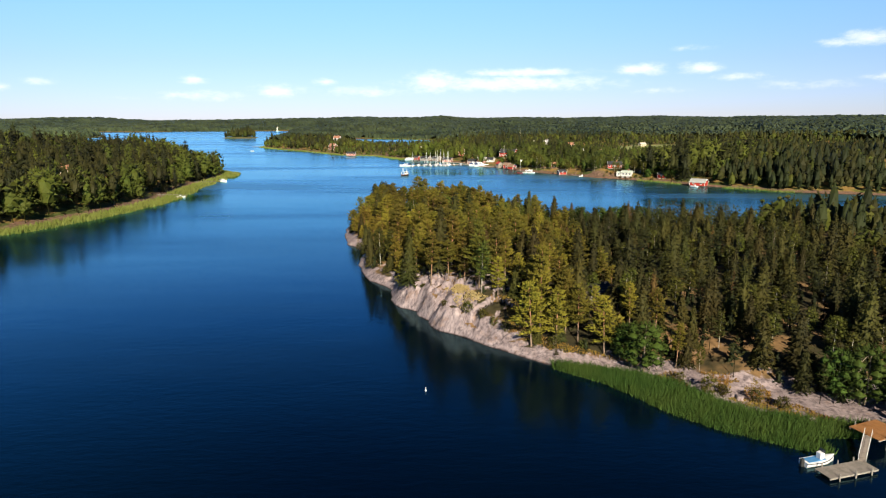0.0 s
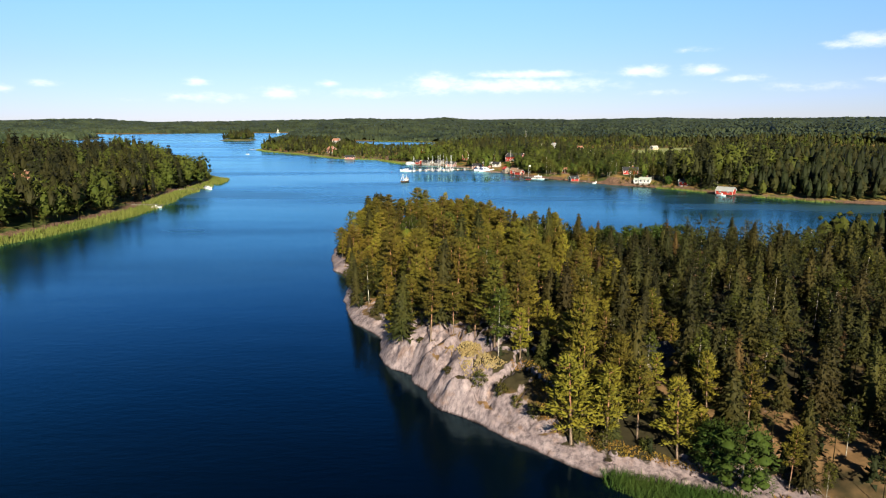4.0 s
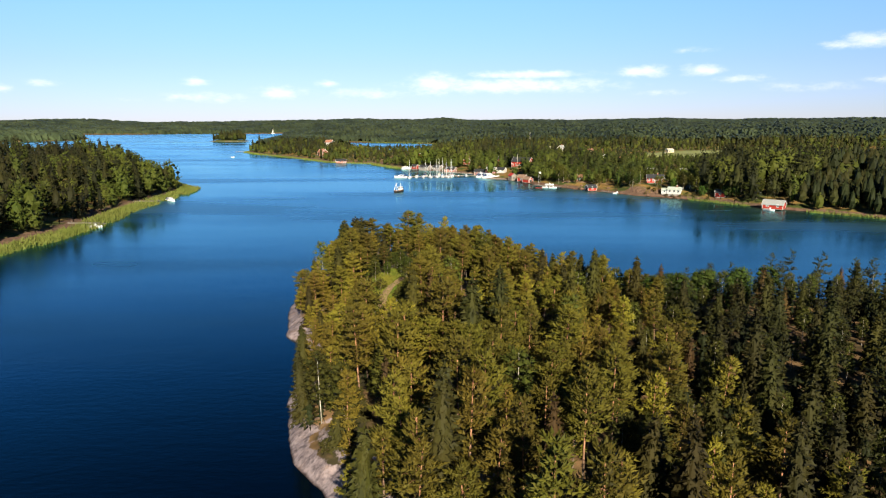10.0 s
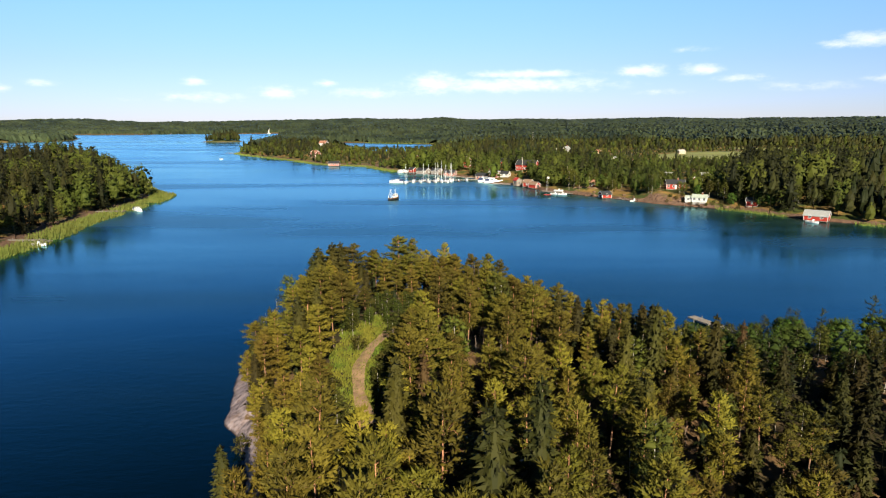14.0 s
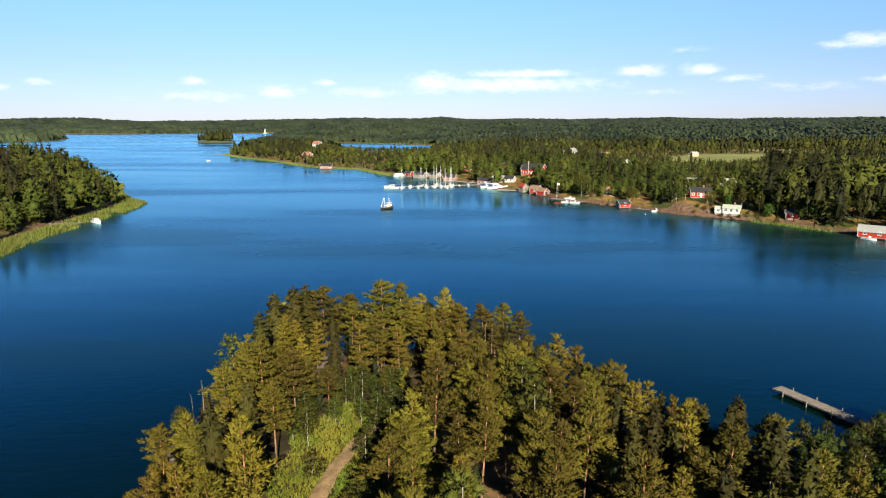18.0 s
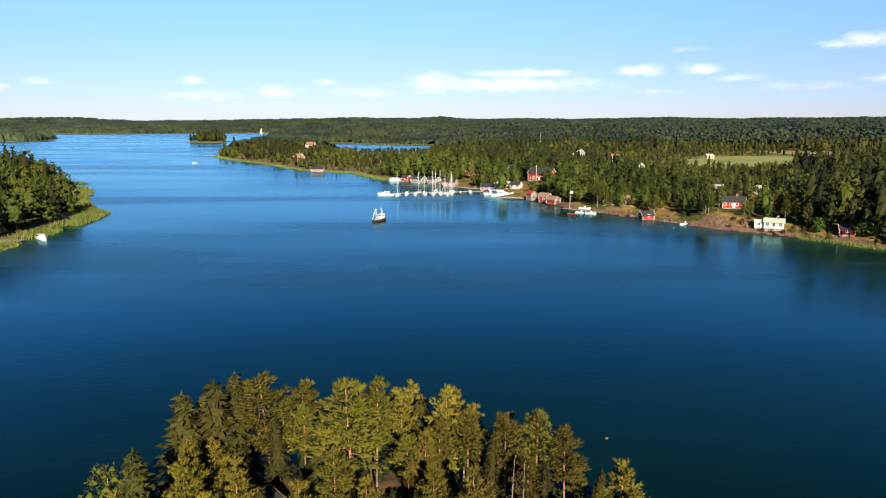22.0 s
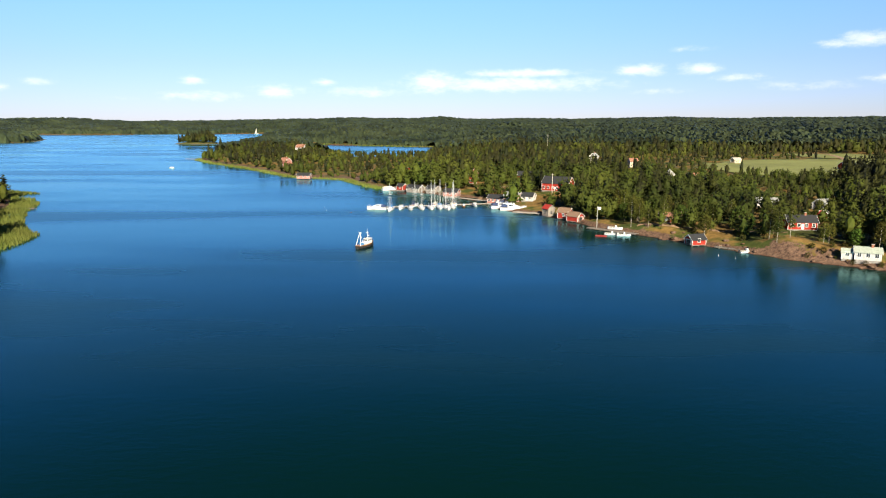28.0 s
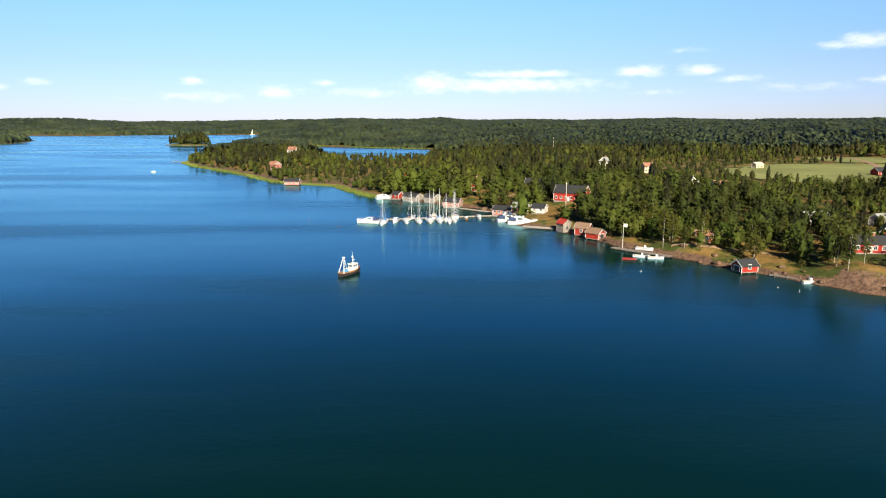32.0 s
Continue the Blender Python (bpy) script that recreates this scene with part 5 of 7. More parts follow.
# single leafy trees and bushes that stand out on the harbour shore
rng = np.random.default_rng(55)
bx, by = spots(mainland_depth, (56, 200, 425, 560), 6.4, 56, 3.5, [(132.5, 494, 10), (129, 483, 10), (127, 452, 9), (122, 456, 6), (90, 487, 7), (70, 520, 5), (90, 517, 4), (53, 556, 6), (59, 543, 7), (150, 439, 4), (160, 402, 8)])
kept = 0
for x, y in zip(bx, by):
    d = float(mainland_depth(np.array([x]), np.array([y]))[0])
    if d > 30 or rng.uniform() > (0.34 if 84 < x < 128 and d < 16 else 0.75):
        continue
    z = float(mainland_height(np.array([x]), np.array([y]))[0])
    key = ("birch", int(rng.integers(3))) if rng.uniform() < 0.72 else ("oak", 0)
    s = rng.uniform(0.55, 0.9)
    m = pose(x, y, z - 0.05, 0, 0, rng.uniform(0, 360)) @ Matrix.Diagonal((s, s, s, 1))
    c = copy_thing(made[key] if key in made else alder, pose(0, 0, 0))
    c.matrix_basis = m
    tagged(c, "young birch with pale bark on the harbour slope" if key[0] == "birch" else "round leafy tree on the harbour slope", group="trees on the harbour slope")
    kept += 1
for i in range(64):
    x, y = rng.uniform(66, 152), rng.uniform(432, 520)
    d = float(mainland_depth(np.array([x]), np.array([y]))[0])
    if not 1.0 < d < 18:
        continue
    z = float(mainland_height(np.array([x]), np.array([y]))[0])
    s = rng.uniform(0.5, 1.1)
    c = copy_thing(bushes[i % 2], pose(0, 0, 0))
    c.matrix_basis = pose(x, y, z - 0.1, 0, 0, rng.uniform(0, 360)) @ Matrix.Diagonal((s, s, s, 1))
    tagged(c, "low green bush on the harbour rocks", group="bushes on the harbour shore")

# young spruces under the edge of the headland's wood
ux, uy = spots(headland_depth, (-36, 80, 84, 268), 5.4, 15, 1.6, extra=off_rock)
pick = rng.uniform(size=len(ux))
for x, y, q in zip(ux, uy, pick):
    if float(inside(HEADLAND, np.array([x]), np.array([y]))[0]) > 14 or q > 0.35:
        continue
    z = float(headland_height(np.array([x]), np.array([y]))[0])
    s = rng.uniform(0.28, 0.62)
    c = copy_thing(made["spruce", 3], pose(0, 0, 0))
    c.matrix_basis = pose(x, y, z - 0.1, 0, 0, rng.uniform(0, 360)) @ Matrix.Diagonal((s * 1.15, s * 1.15, s, 1))
    c.name = "spruce_sapling"
    tagged(c, "young green spruce at the edge of the wood", group="young spruces on the headland")


reeds("lagoon_reeds", "green reed edge of the inner lagoon", mainland_depth, (-250, 40, 1220, 1500), 1.5, -4, 5, 2.6, 1.3, REED, 89)
for i in range(52):
    x, y = (rng.uniform(-9.5, -2), rng.uniform(205, 242)) if i < 26 else (rng.uniform(-21, -5), rng.uniform(235, 250))
    z = float(headland_height(np.array([x]), np.array([y]))[0])
    s = rng.uniform(0.2, 0.42)
    c = copy_thing(made["birch", i % 3], pose(0, 0, 0))
    c.matrix_basis = pose(x, y, z - 0.05, 0, 0, rng.uniform(0, 360)) @ Matrix.Diagonal((s * 1.3, s * 1.3, s, 1))
    c.name = "birch_sapling"
    tagged(c, "bright green birch sapling beside the forest track", group="birch saplings at the track")

# grass of the clearing round the track
n = 42000
gx, gy = rng.uniform(-27, 3, n), rng.uniform(198, 250, n)
ok = np.hypot((gx + 9.5) / 9.5, (gy - 226) / 20) + 0.25 * rough_field(gx, gy, 6, 93, 2) < 1
gx, gy = gx[ok], gy[ok]
base = np.stack([gx, gy, headland_height(gx, gy) - 0.05], -1)
v = blades(base, np.stack([rng.normal(0, 0.35, len(gx)), rng.normal(0, 0.35, len(gx)), np.ones(len(gx))], -1), rng.uniform(0.35, 0.75, len(gx)), np.full(len(gx), 0.24), rng)
tagged(mesh_object("clearing_grass", v, np.arange(len(v)).reshape(-1, 3), LUSH), "tall green grass in the forest clearing", "grass", kind="stuff")

# dry grass on the shelf above the cliff
n = 42000
gx, gy = rng.uniform(-14, 18, n), rng.uniform(118, 146, n)
gd = inside(HEADLAND, gx, gy) + 1.4 * rough_field(gx, gy, 4, 97, 3)
ok = (gd > 4.4) & (gd < 9.0) & (np.hypot((gx - 3.5) / 7.5, (gy - 130.5) / 5.0) < 1) & (inside(BARE_ROCK, gx, gy) > -2.5) & (gy > 122) & (rough_field(gx, gy, 5, 99, 2) > -0.22)
gx, gy = gx[ok], gy[ok]
base = np.stack([gx, gy, headland_height(gx, gy) - 0.05], -1)
v = blades(base, np.stack([rng.normal(0, 0.45, len(gx)), rng.normal(0, 0.45, len(gx)), np.ones(len(gx))], -1), rng.uniform(0.2, 0.45, len(gx)), np.full(len(gx), 0.22), rng)
tagged(mesh_object("dry_grass", v, np.arange(len(v)).reshape(-1, 3), STRAW), "dry yellow grass on the shelf above the cliff", "grass", kind="stuff")

# heather and low shrubs on the slope above the reeds and along the inner edge of the rock
n = 60000
gx, gy = rng.uniform(8, 56, n), rng.uniform(82, 128, n)
gd, rim = inside(HEADLAND, gx, gy), inside(BARE_ROCK, gx, gy)
ok = ((inside(HEATH_SLOPE, gx, gy) > -0.5) & (gd > 1.2) | (rim < 0.8) & (rim > -2.4) & (gd > 3.2) & (gx > 10)) & (rough_field(gx, gy, 4, 101, 3) > -0.3)
gx, gy = gx[ok], gy[ok]
base = np.stack([gx, gy, headland_height(gx, gy) - 0.05], -1)
v = blades(base, np.stack([rng.normal(0, 0.6, len(gx)), rng.normal(0, 0.6, len(gx)), np.ones(len(gx))], -1), rng.uniform(0.2, 0.5, len(gx)), np.full(len(gx), 0.24), rng)
tagged(mesh_object("heather", v, np.arange(len(v)).reshape(-1, 3), HEATHER), "rust-brown heather and yellow-green shrubs above the shore rock", "heather", kind="stuff")

# ---------------------------------------------------------------- buildings


def ground_at(height, x, y):
    return float(height(np.array([float(x)]), np.array([float(y)]))[0])


def window(parent, x, y, z, w, h, face, frame_mat):
    """A window of frame and dark pane; face: 'front', 'back', 'left' or 'right' of the house."""
    sx, sy = {"front": (1, 0), "back": (1, 0), "left": (0, 1), "right": (0, 1)}[face]
    out = {"front": (0, -1), "back": (0, 1), "left": (-1, 0), "right": (1, 0)}[face]

    def slab(bm, a0, a1, z0, z1, d0, d1):
        lo, hi = min(d0, d1), max(d0, d1)
        if sx:
            y0, y1 = sorted((y + out[1] * lo, y + out[1] * hi))
            box(bm, x + a0, x + a1, y0, y1, z0, z1)
        else:
            x0, x1 = sorted((x + out[0] * lo, x + out[0] * hi))
            box(bm, x0, x1, y + a0, y + a1, z0, z1)
    t = 0.12
    bm = bmesh.new()
    slab(bm, -w / 2 - t, w / 2 + t, z + h, z + h + t, 0.0, 0.07)
    slab(bm, -w / 2 - t, w / 2 + t, z - t, z, 0.0, 0.09)
    slab(bm, -w / 2 - t, -w / 2, z, z + h, 0.0, 0.07)
    slab(bm, w / 2, w / 2 + t, z, z + h, 0.0, 0.07)
    slab(bm, -0.035, 0.035, z, z + h, 0.0, 0.055)
    f = part("window", bm, frame_mat, parent, "white painted window")
    bm = bmesh.new()
    slab(bm, -w / 2, w / 2, z, z + h, 0.0, 0.03)
    part("pane", bm, GLASS, f)


def house(name, label, category, spot, yaw, L, W, H, rise, walls, roof, height=None, base=0.4, front=0, back=0, left=0, right=0, door="", chimney=False,
          trim=None, floors=1, opening="", stilts=False, sink=0.0, overhang=0.4, attic=True, veranda=False):
    """A gabled wooden building: x along the ridge, the front towards -y."""
    trim = trim or WHITE
    c, s = math.cos(radians(yaw)), math.sin(radians(yaw))
    if height is None:
        z = 0.0
    else:
        z = sum(ground_at(height, spot[0] + c * a - s * b, spot[1] + s * a + c * b) for a in (-L / 2, 0, L / 2) for b in (-W / 2, W / 2)) / 6 - 0.1
        z = max(z - sink, 0.5)
    root = thing(name, pose(spot[0], spot[1], z, 0, 0, yaw), label, category)
    if stilts:
        for a in (-L / 2 + 0.2, 0, L / 2 - 0.2):
            for b in (-W / 2 + 0.2, W / 2 - 0.2):
                part("post", tubed((a, b, -2.5), (a, b, base), 0.14, 0.12, 7), PLANK, root)
        part("sill_beam", boxed(-L / 2, L / 2, -W / 2, W / 2, base - 0.22, base), GREY_BOARD, root)
    else:
        part("foundation", boxed(-L / 2 + 0.06, L / 2 - 0.06, -W / 2 + 0.06, W / 2 - 0.06, -2.2, base), STONE_BASE, root, "grey granite foundation")
    a, b, t = L / 2, W / 2, base + H
    ring = lambda x: [(x, -b, base), (x, b, base), (x, b, t), (x, 0, t + rise), (x, -b, t)]
    part("wall", loft([ring(-a), ring(a)]), walls, root)
    k = rise / b
    for side in (-1, 1):
        e, o = b + overhang, a + overhang
        up, th = t - k * overhang, 0.16
        ys, yr = side * e, 0.0
        bm = loft([[(x, ys, up + 0.02), (x, yr, t + rise + 0.02), (x, yr, t + rise + 0.02 + th), (x, ys, up + 0.02 + th)] for x in (-o, o)])
        bmesh.ops.recalc_face_normals(bm, faces=bm.faces)
        part("roof_slope", bm, roof, root)
        for x in (-o - 0.03, o - 0.03):
            bm = loft([[(q, ys, up - 0.14), (q, yr, t + rise - 0.12), (q, yr, t + rise + 0.24), (q, ys, up + 0.22)] for q in (x, x + 0.06)])
            bmesh.ops.recalc_face_normals(bm, faces=bm.faces)
            part("barge_board", bm, trim, root)
    part("ridge_cap", boxed(-a - overhang, a + overhang, -0.16, 0.16, t + rise + 0.15, t + rise + 0.24), roof, root)
    for x in (-a, a):
        for y in (-b, b):
            part("corner_board", boxed(x - 0.09, x + 0.09, y - 0.09, y + 0.09, base + 0.01, t - 0.02), trim, root)
    wh = 1.25
    for f in range(floors):
        z0 = base + 0.95 + f * 2.7
        for n, face, y in ((front, "front", -b), (back, "back", b)):
            for i in range(n):
                window(root, -a + L * (i + 0.5) / n, y, z0, 0.95, wh, face, trim)
        for n, face, x in ((left, "left", -a), (right, "right", a)):
            for i in range(n):
                window(root, x, -b + W * (i + 0.5) / n, z0, 0.9, wh, face, trim)
    if attic and (left or right) and rise > 1.8:
        for face, x in (("left", -a), ("right", a)):
            window(root, x, 0, t + 0.35, 0.7, 0.8, face, trim)
    if door:
        d = part("door", boxed(-0.45, 0.45, -b - 0.06, -b + 0.02, base + 0.05, base + 2.1), trim, root)
        part("door_handle", boxed(0.3, 0.36, -b - 0.11, -b - 0.06, base + 1.0, base + 1.14), ALU, d)
    if opening:
        x = -a if opening == "left" else a
        o = -0.05 if opening == "left" else 0.05
        x0, x1 = sorted((x + o, x + o * 0.2))
        # the wall stays closed: a black panel paints the shade within the entrance
        part("boat_opening", boxed(x0, x1, -W * 0.27, W * 0.27, base - 0.1, base + H * 0.86), RUBBER, root, "black panel painting the unlit inside of the boat entrance")
        bm = bmesh.new()
        for y0, y1, z0, z1 in ((-W * 0.27 - 0.18, -W * 0.27, base, base + H * 0.86), (W * 0.27, W * 0.27 + 0.18, base, base + H * 0.86), (-W * 0.27 - 0.18, W * 0.27 + 0.18, base + H * 0.86, base + H * 0.86 + 0.18)):
            box(bm, min(x0, x1) - 0.03, max(x0, x1) + 0.03, y0, y1, z0, z1)
        part("opening_frame", bm, trim, root, "white board round the opening")
    if chimney:
        ch = part("chimney", boxed(L * 0.12, L * 0.12 + 0.7, -0.3, 0.4, t + rise * 0.5, t + rise + 1.0, bevel=0.03), LUPIN, root, "brick chimney")
        part("chimney_cap", boxed(L * 0.12 - 0.08, L * 0.12 + 0.78, -0.38, 0.48, t + rise + 1.0, t + rise + 1.12), CONCRETE, ch)
    if veranda:
        part("veranda_deck", boxed(-a * 0.6, a * 0.6, -b - 2.2, -b - 0.02, base - 0.15, base), PLANK, root)
        for x in (-a * 0.58, 0, a * 0.58):
            part("veranda_post", boxed(x - 0.06, x + 0.06, -b - 2.15, -b - 2.03, -1.2, base + 2.3), trim, root)
        bm = loft([[(x, -b - 2.4, base + 2.3), (x, -b - 0.1, base + 2.75), (x, -b - 0.1, base + 2.87), (x, -b - 2.4, base + 2.42)] for x in (-a * 0.65, a * 0.65)])
        bmesh.ops.recalc_face_normals(bm, faces=bm.faces)
        part("veranda_roof", bm, roof, root)
    return root


M = mainland_height
house("barn_house", "large red wooden house with black roof above the harbour", "house", (63, 609), -32, 15, 8.5, 4.0, 3.2, RED_BRIGHT, DARK_ROOF, M, front=6, right=2, left=2, door="y", floors=1)
house("red_cottage", "bright red cottage with black roof and white windows on the lawn", "house", (132.5, 496), -10, 10, 6.2, 2.8, 2.0, RED_BRIGHT, DARK_ROOF, M, front=4, left=1, right=1, door="y", chimney=True)
house("white_villa", "low white wooden house with pale green roof on the rocks", "house", (130.2, 453.4), -28, 6.8, 5.0, 2.4, 1.2, WHITE_BOARD, GREEN_ROOF, M, 0.25, sink=0.5, front=3, left=2, right=2, chimney=True)
house("villa_annex", "small white annex with pale green roof beside the villa", "house", (125.5, 455.9), -28, 2.9, 3.6, 2.0, 0.9, WHITE_BOARD, GREEN_ROOF, M, 0.2, sink=0.5, overhang=0.25, front=1, left=1, attic=False)
house("boathouse", "bright red boathouse with black roof standing in the water", "boathouse", (90.5, 486.5), 14, 5.6, 4.2, 1.9, 1.5, RED_BRIGHT, DARK_ROOF, None, 0.7, opening="left", stilts=True, front=1)
house("boathouse", "tall grey weathered boathouse with red sheet roof on posts", "boathouse", (49.5, 556.5), -62, 4.2, 3.8, 3.4, 1.5, GREY_BOARD, RED_ROOF, None, 0.7, stilts=True, front=1, right=1, attic=False, trim=GREY_BOARD)
house("boathouse", "red boathouse with brown roof by the jetty", "boathouse", (55.8, 549.0), -35, 5.4, 4.2, 2.8, 1.7, RED, BROWN_ROOF, None, 0.7, stilts=True, front=1, opening="left")
house("boathouse", "red boathouse with pale brown roof and open boat entrance", "boathouse", (58.8, 541.5), -48, 5.8, 4.4, 2.2, 1.6, RED_BRIGHT, BROWN_ROOF, None, 0.6, stilts=True, opening="right", left=1)
house("harbour_shed", "long pale red shed with black roof on the quay", "shed", (29.5, 601.5), -28, 9, 5, 2.7, 1.6, PALE_RED, DARK_ROOF, M, front=4, left=1)
house("harbour_shed", "grey-roofed harbour shed on the quay", "shed", (37.5, 597), -28, 8, 5.5, 2.8, 1.7, PALE_RED, GREY_ROOF, M, front=2, door="y")
house("harbour_shed", "black-roofed shed with white gable on the quay", "shed", (45, 592), -28, 6, 5, 2.3, 1.6, WHITE_BOARD, DARK_ROOF, M, front=2, right=1, door="y")
house("shore_shed", "small red shed at the end of a jetty", "shed", (-25, 668), -38, 5, 4, 2.4, 1.4, RED, DARK_ROOF, M, front=1, left=1)
house("shore_shed", "grey boathouse with black roof behind the moored boats", "shed", (-16, 661), -38, 10, 6, 2.1, 1.6, GREY_BOARD, DARK_ROOF, M, front=3, left=1)
house("shore_shed", "dark roofed shed behind the moored boats", "shed", (-5, 654), -38, 7, 5.5, 2.1, 1.5, GREY_BOARD, DARK_ROOF, M, front=2, right=1)
house("shore_shed", "pale red shed with dark roof on the small quay", "shed", (6, 635), -20, 8.5, 6, 2.3, 1.7, PALE_RED, DARK_ROOF, M, front=3, right=1, left=1)
house("villa", "dark roofed house half hidden by trees", "house", (56, 682), -20, 11, 7, 3.2, 2.6, RED, DARK_ROOF, M, front=3, left=1)
house("villa", "tall red house among the trees", "house", (-20, 708), 62, 9, 6.5, 5.4, 3.4, RED_BRIGHT, TILE_ROOF, M, front=2, left=2, floors=2, chimney=True)
house("villa", "narrow tall red house among the trees", "house", (21, 678), 80, 8, 5.0, 5.6, 3.2, RED_BRIGHT, TILE_ROOF, M, front=2, left=2, floors=2)
house("villa", "white house above the tree tops", "house", (133, 826), 55, 8, 6, 6.0, 2.8, WHITE_BOARD, GREY_ROOF, M, front=3, left=2, floors=2, chimney=True)
house("villa", "pale house with clay roof above the tree tops", "house", (156, 788), 10, 7, 5.5, 5.0, 2.2, YELLOW_BOARD, TILE_ROOF, M, front=3, left=2, floors=2)
house("villa", "white gabled house behind the trees", "house", (141, 660), 70, 8, 6, 5.4, 2.8, WHITE_BOARD, GREY_ROOF, M, front=3, left=2, floors=2)
house("villa", "brown roofed house behind the trees", "house", (160, 668), 5, 8, 6, 3.4, 2.0, GREY_BOARD, TILE_ROOF, M, front=3, left=2, floors=2)
house("greenhouse", "long pale roofed house behind the trees", "house", (147, 551), -6, 9, 6, 2.6, 1.3, WHITE_BOARD, GREY_ROOF, M, front=4, left=1)
house("villa", "white house among the trees", "house", (167, 541), 20, 6, 5, 2.6, 1.8, WHITE_BOARD, GREY_ROOF, M, front=3, left=1)
house("outhouse", "small red outhouse with white corners", "shed", (151, 514), 60, 5, 4.5, 2.6, 1.8, RED_BRIGHT, DARK_ROOF, M, front=1, left=1)
house("cabin", "brown cabin among the birches above the rocks", "cabin", (90, 517), -15, 5, 4, 2.2, 1.4, RED, TILE_ROOF, M, front=2, left=1, door="y", veranda=True)
house("shed", "small red shed at the edge of the reeds", "shed", (150, 439), -30, 5, 4, 2.3, 1.5, RED_BRIGHT, DARK_ROOF, M, front=1, left=1)
house("boathouse", "large red boathouse with pale roof standing in the water", "boathouse", (161, 403), -38, 9.0, 7, 2.0, 1.9, RED_BRIGHT, GREY_ROOF, None, 0.7, stilts=True, opening="left", front=2)
house("barn", "small red barn with dark roof at the field", "barn", (306, 748), 10, 10, 7, 3.0, 2.4, RED, DARK_ROOF, M, front=2)
house("barn", "pale roofed barn at the edge of the meadow", "barn", (249, 808), 20, 7.5, 5, 3.0, 1.6, YELLOW_BOARD, CONCRETE, M, front=2)
house("villa", "red house on the wooded cape", "house", (-141, 850), -40, 9, 7, 4.8, 2.8, PALE_RED, TILE_ROOF, M, front=3, right=2, floors=1, chimney=True)
house("villa", "tall white house on the wooded cape", "house", (-160, 1008), -20, 10, 8, 8.5, 3.0, WHITE_BOARD, TILE_ROOF, M, front=3, left=2, floors=3, chimney=True)
house("boathouse", "red boathouse with dark roof off the reed shore", "boathouse", (-104, 752), -4, 10, 5.5, 2.5, 1.6, PALE_RED, DARK_ROOF, None, 0.7, stilts=True, front=3)
house("villa", "cream house with dark roof on the wooded island slope", "house", (-214, 362), 40, 10, 7, 5.0, 2.6, YELLOW_BOARD, TILE_ROOF, island_height, front=3, right=2, floors=2, chimney=True)
house("forest_hut", "small dark roofed hut between the pines", "hut", (32.5, 129), 30, 4.0, 3.2, 2.0, 1.2, GREY_BOARD, DARK_ROOF, headland_height, front=1, left=1, trim=GREY_BOARD)

house("forest_hut", "grey-brown gabled hut with dark roof on the point", "hut", (-17.5, 260), 80, 3.2, 2.7, 1.6, 1.1, SHADED_BOARD, DARK_ROOF, headland_height, front=1, door="y", trim=SHADED_BOARD)

# ---------------------------------------------------------------- jetties


def jetty(name, label, a, b, width, z=0.55, posts=3, mat=None, board=0.22, single=False):
    """A landing stage from a to b with cross boards, beams and posts."""
    a, b = Vector((*a, 0)), Vector((*b, 0))
    long = (b - a).length
    yaw = math.degrees(math.atan2(b.y - a.y, b.x - a.x))
    root = thing(name, pose(a.x, a.y, z, 0, 0, yaw), label, "jetty")
    mat = mat or PLANK
    bm, x, i = bmesh.new(), 0.0, 0
    while x < long - 0.05:
        w = min(board, long - x)
        dz = 0.008 * ((i * 7) % 5)
        box(bm, x + 0.008, x + w - 0.008, -width / 2 - 0.02 * (i % 3), width / 2 + 0.02 * ((i + 1) % 3), -0.06, dz)
        x += board
        i += 1
    if single:
        bm.free()
        plank_ = None
        for i in range(int(long / board)):
            if plank_ is None:
                plank_ = part("plank", boxed(0.008, board - 0.008, -width / 2, width / 2, -0.06, 0.012, bevel=0.006), mat, root)
            else:
                c = new("plank", plank_.data)
                c.parent = root
                c.matrix_basis = pose(i * board, 0.02 * (i % 3 - 1), 0.006 * ((i * 7) % 5), 0, 0, 0.4 * ((i * 5) % 3 - 1))
    else:
        part("deck", bm, mat, root)
    for y in (-width / 2 + 0.1, width / 2 - 0.22):
        part("beam", boxed(0, long, y, y + 0.12, -0.28, -0.065), PLANK, root)
    for i in range(posts):
        q = long * (i + 0.5) / posts
        for y in (-width / 2 - 0.09, width / 2 + 0.09):
            part("post", tubed((q, y, -3.0), (q, y, 0.45), 0.10, 0.09, 7), PLANK, root)
    return root


jetty("concrete_quay", "pale concrete landing stage beside the boathouses", (34.5, 568.5), (48, 562.5), 3.6, 0.8, 4, CONCRETE, 1.5, True)
jetty("pontoon", "pale floating pontoon with moored boats", (-33, 588), (27, 602), 2.4, 0.55, 9, CONCRETE, 2.0, True)
jetty("shore_jetty", "grey plank jetty along the rocks", (60.5, 523.5), (76, 507.5), 2.6, 0.6, 5)
jetty("shore_jetty", "small plank jetty below the rocks", (96, 482.5), (103.5, 476), 2.0, 0.6, 3)
jetty("shore_jetty", "small landing stage at the reeds", (146, 433), (149, 437.5), 2.4, 0.5, 2)
jetty("shore_jetty", "plank jetty with a red shed", (-33, 668), (-24, 664), 2.0, 0.6, 3)
jetty("shore_jetty", "curved stone edge of the inner harbour", (10, 626), (26, 611), 2.2, 0.7, 4, CONCRETE, 1.2)
jetty("island_jetty", "plank jetty through the reeds of the island", (-166, 361), (-146, 361), 2.0, 0.7, 4)
jetty("landing_stage", "pale planked landing at the end of the jetty", (-147.5, 357.5), (-142, 357.5), 4.0, 0.72, 2)
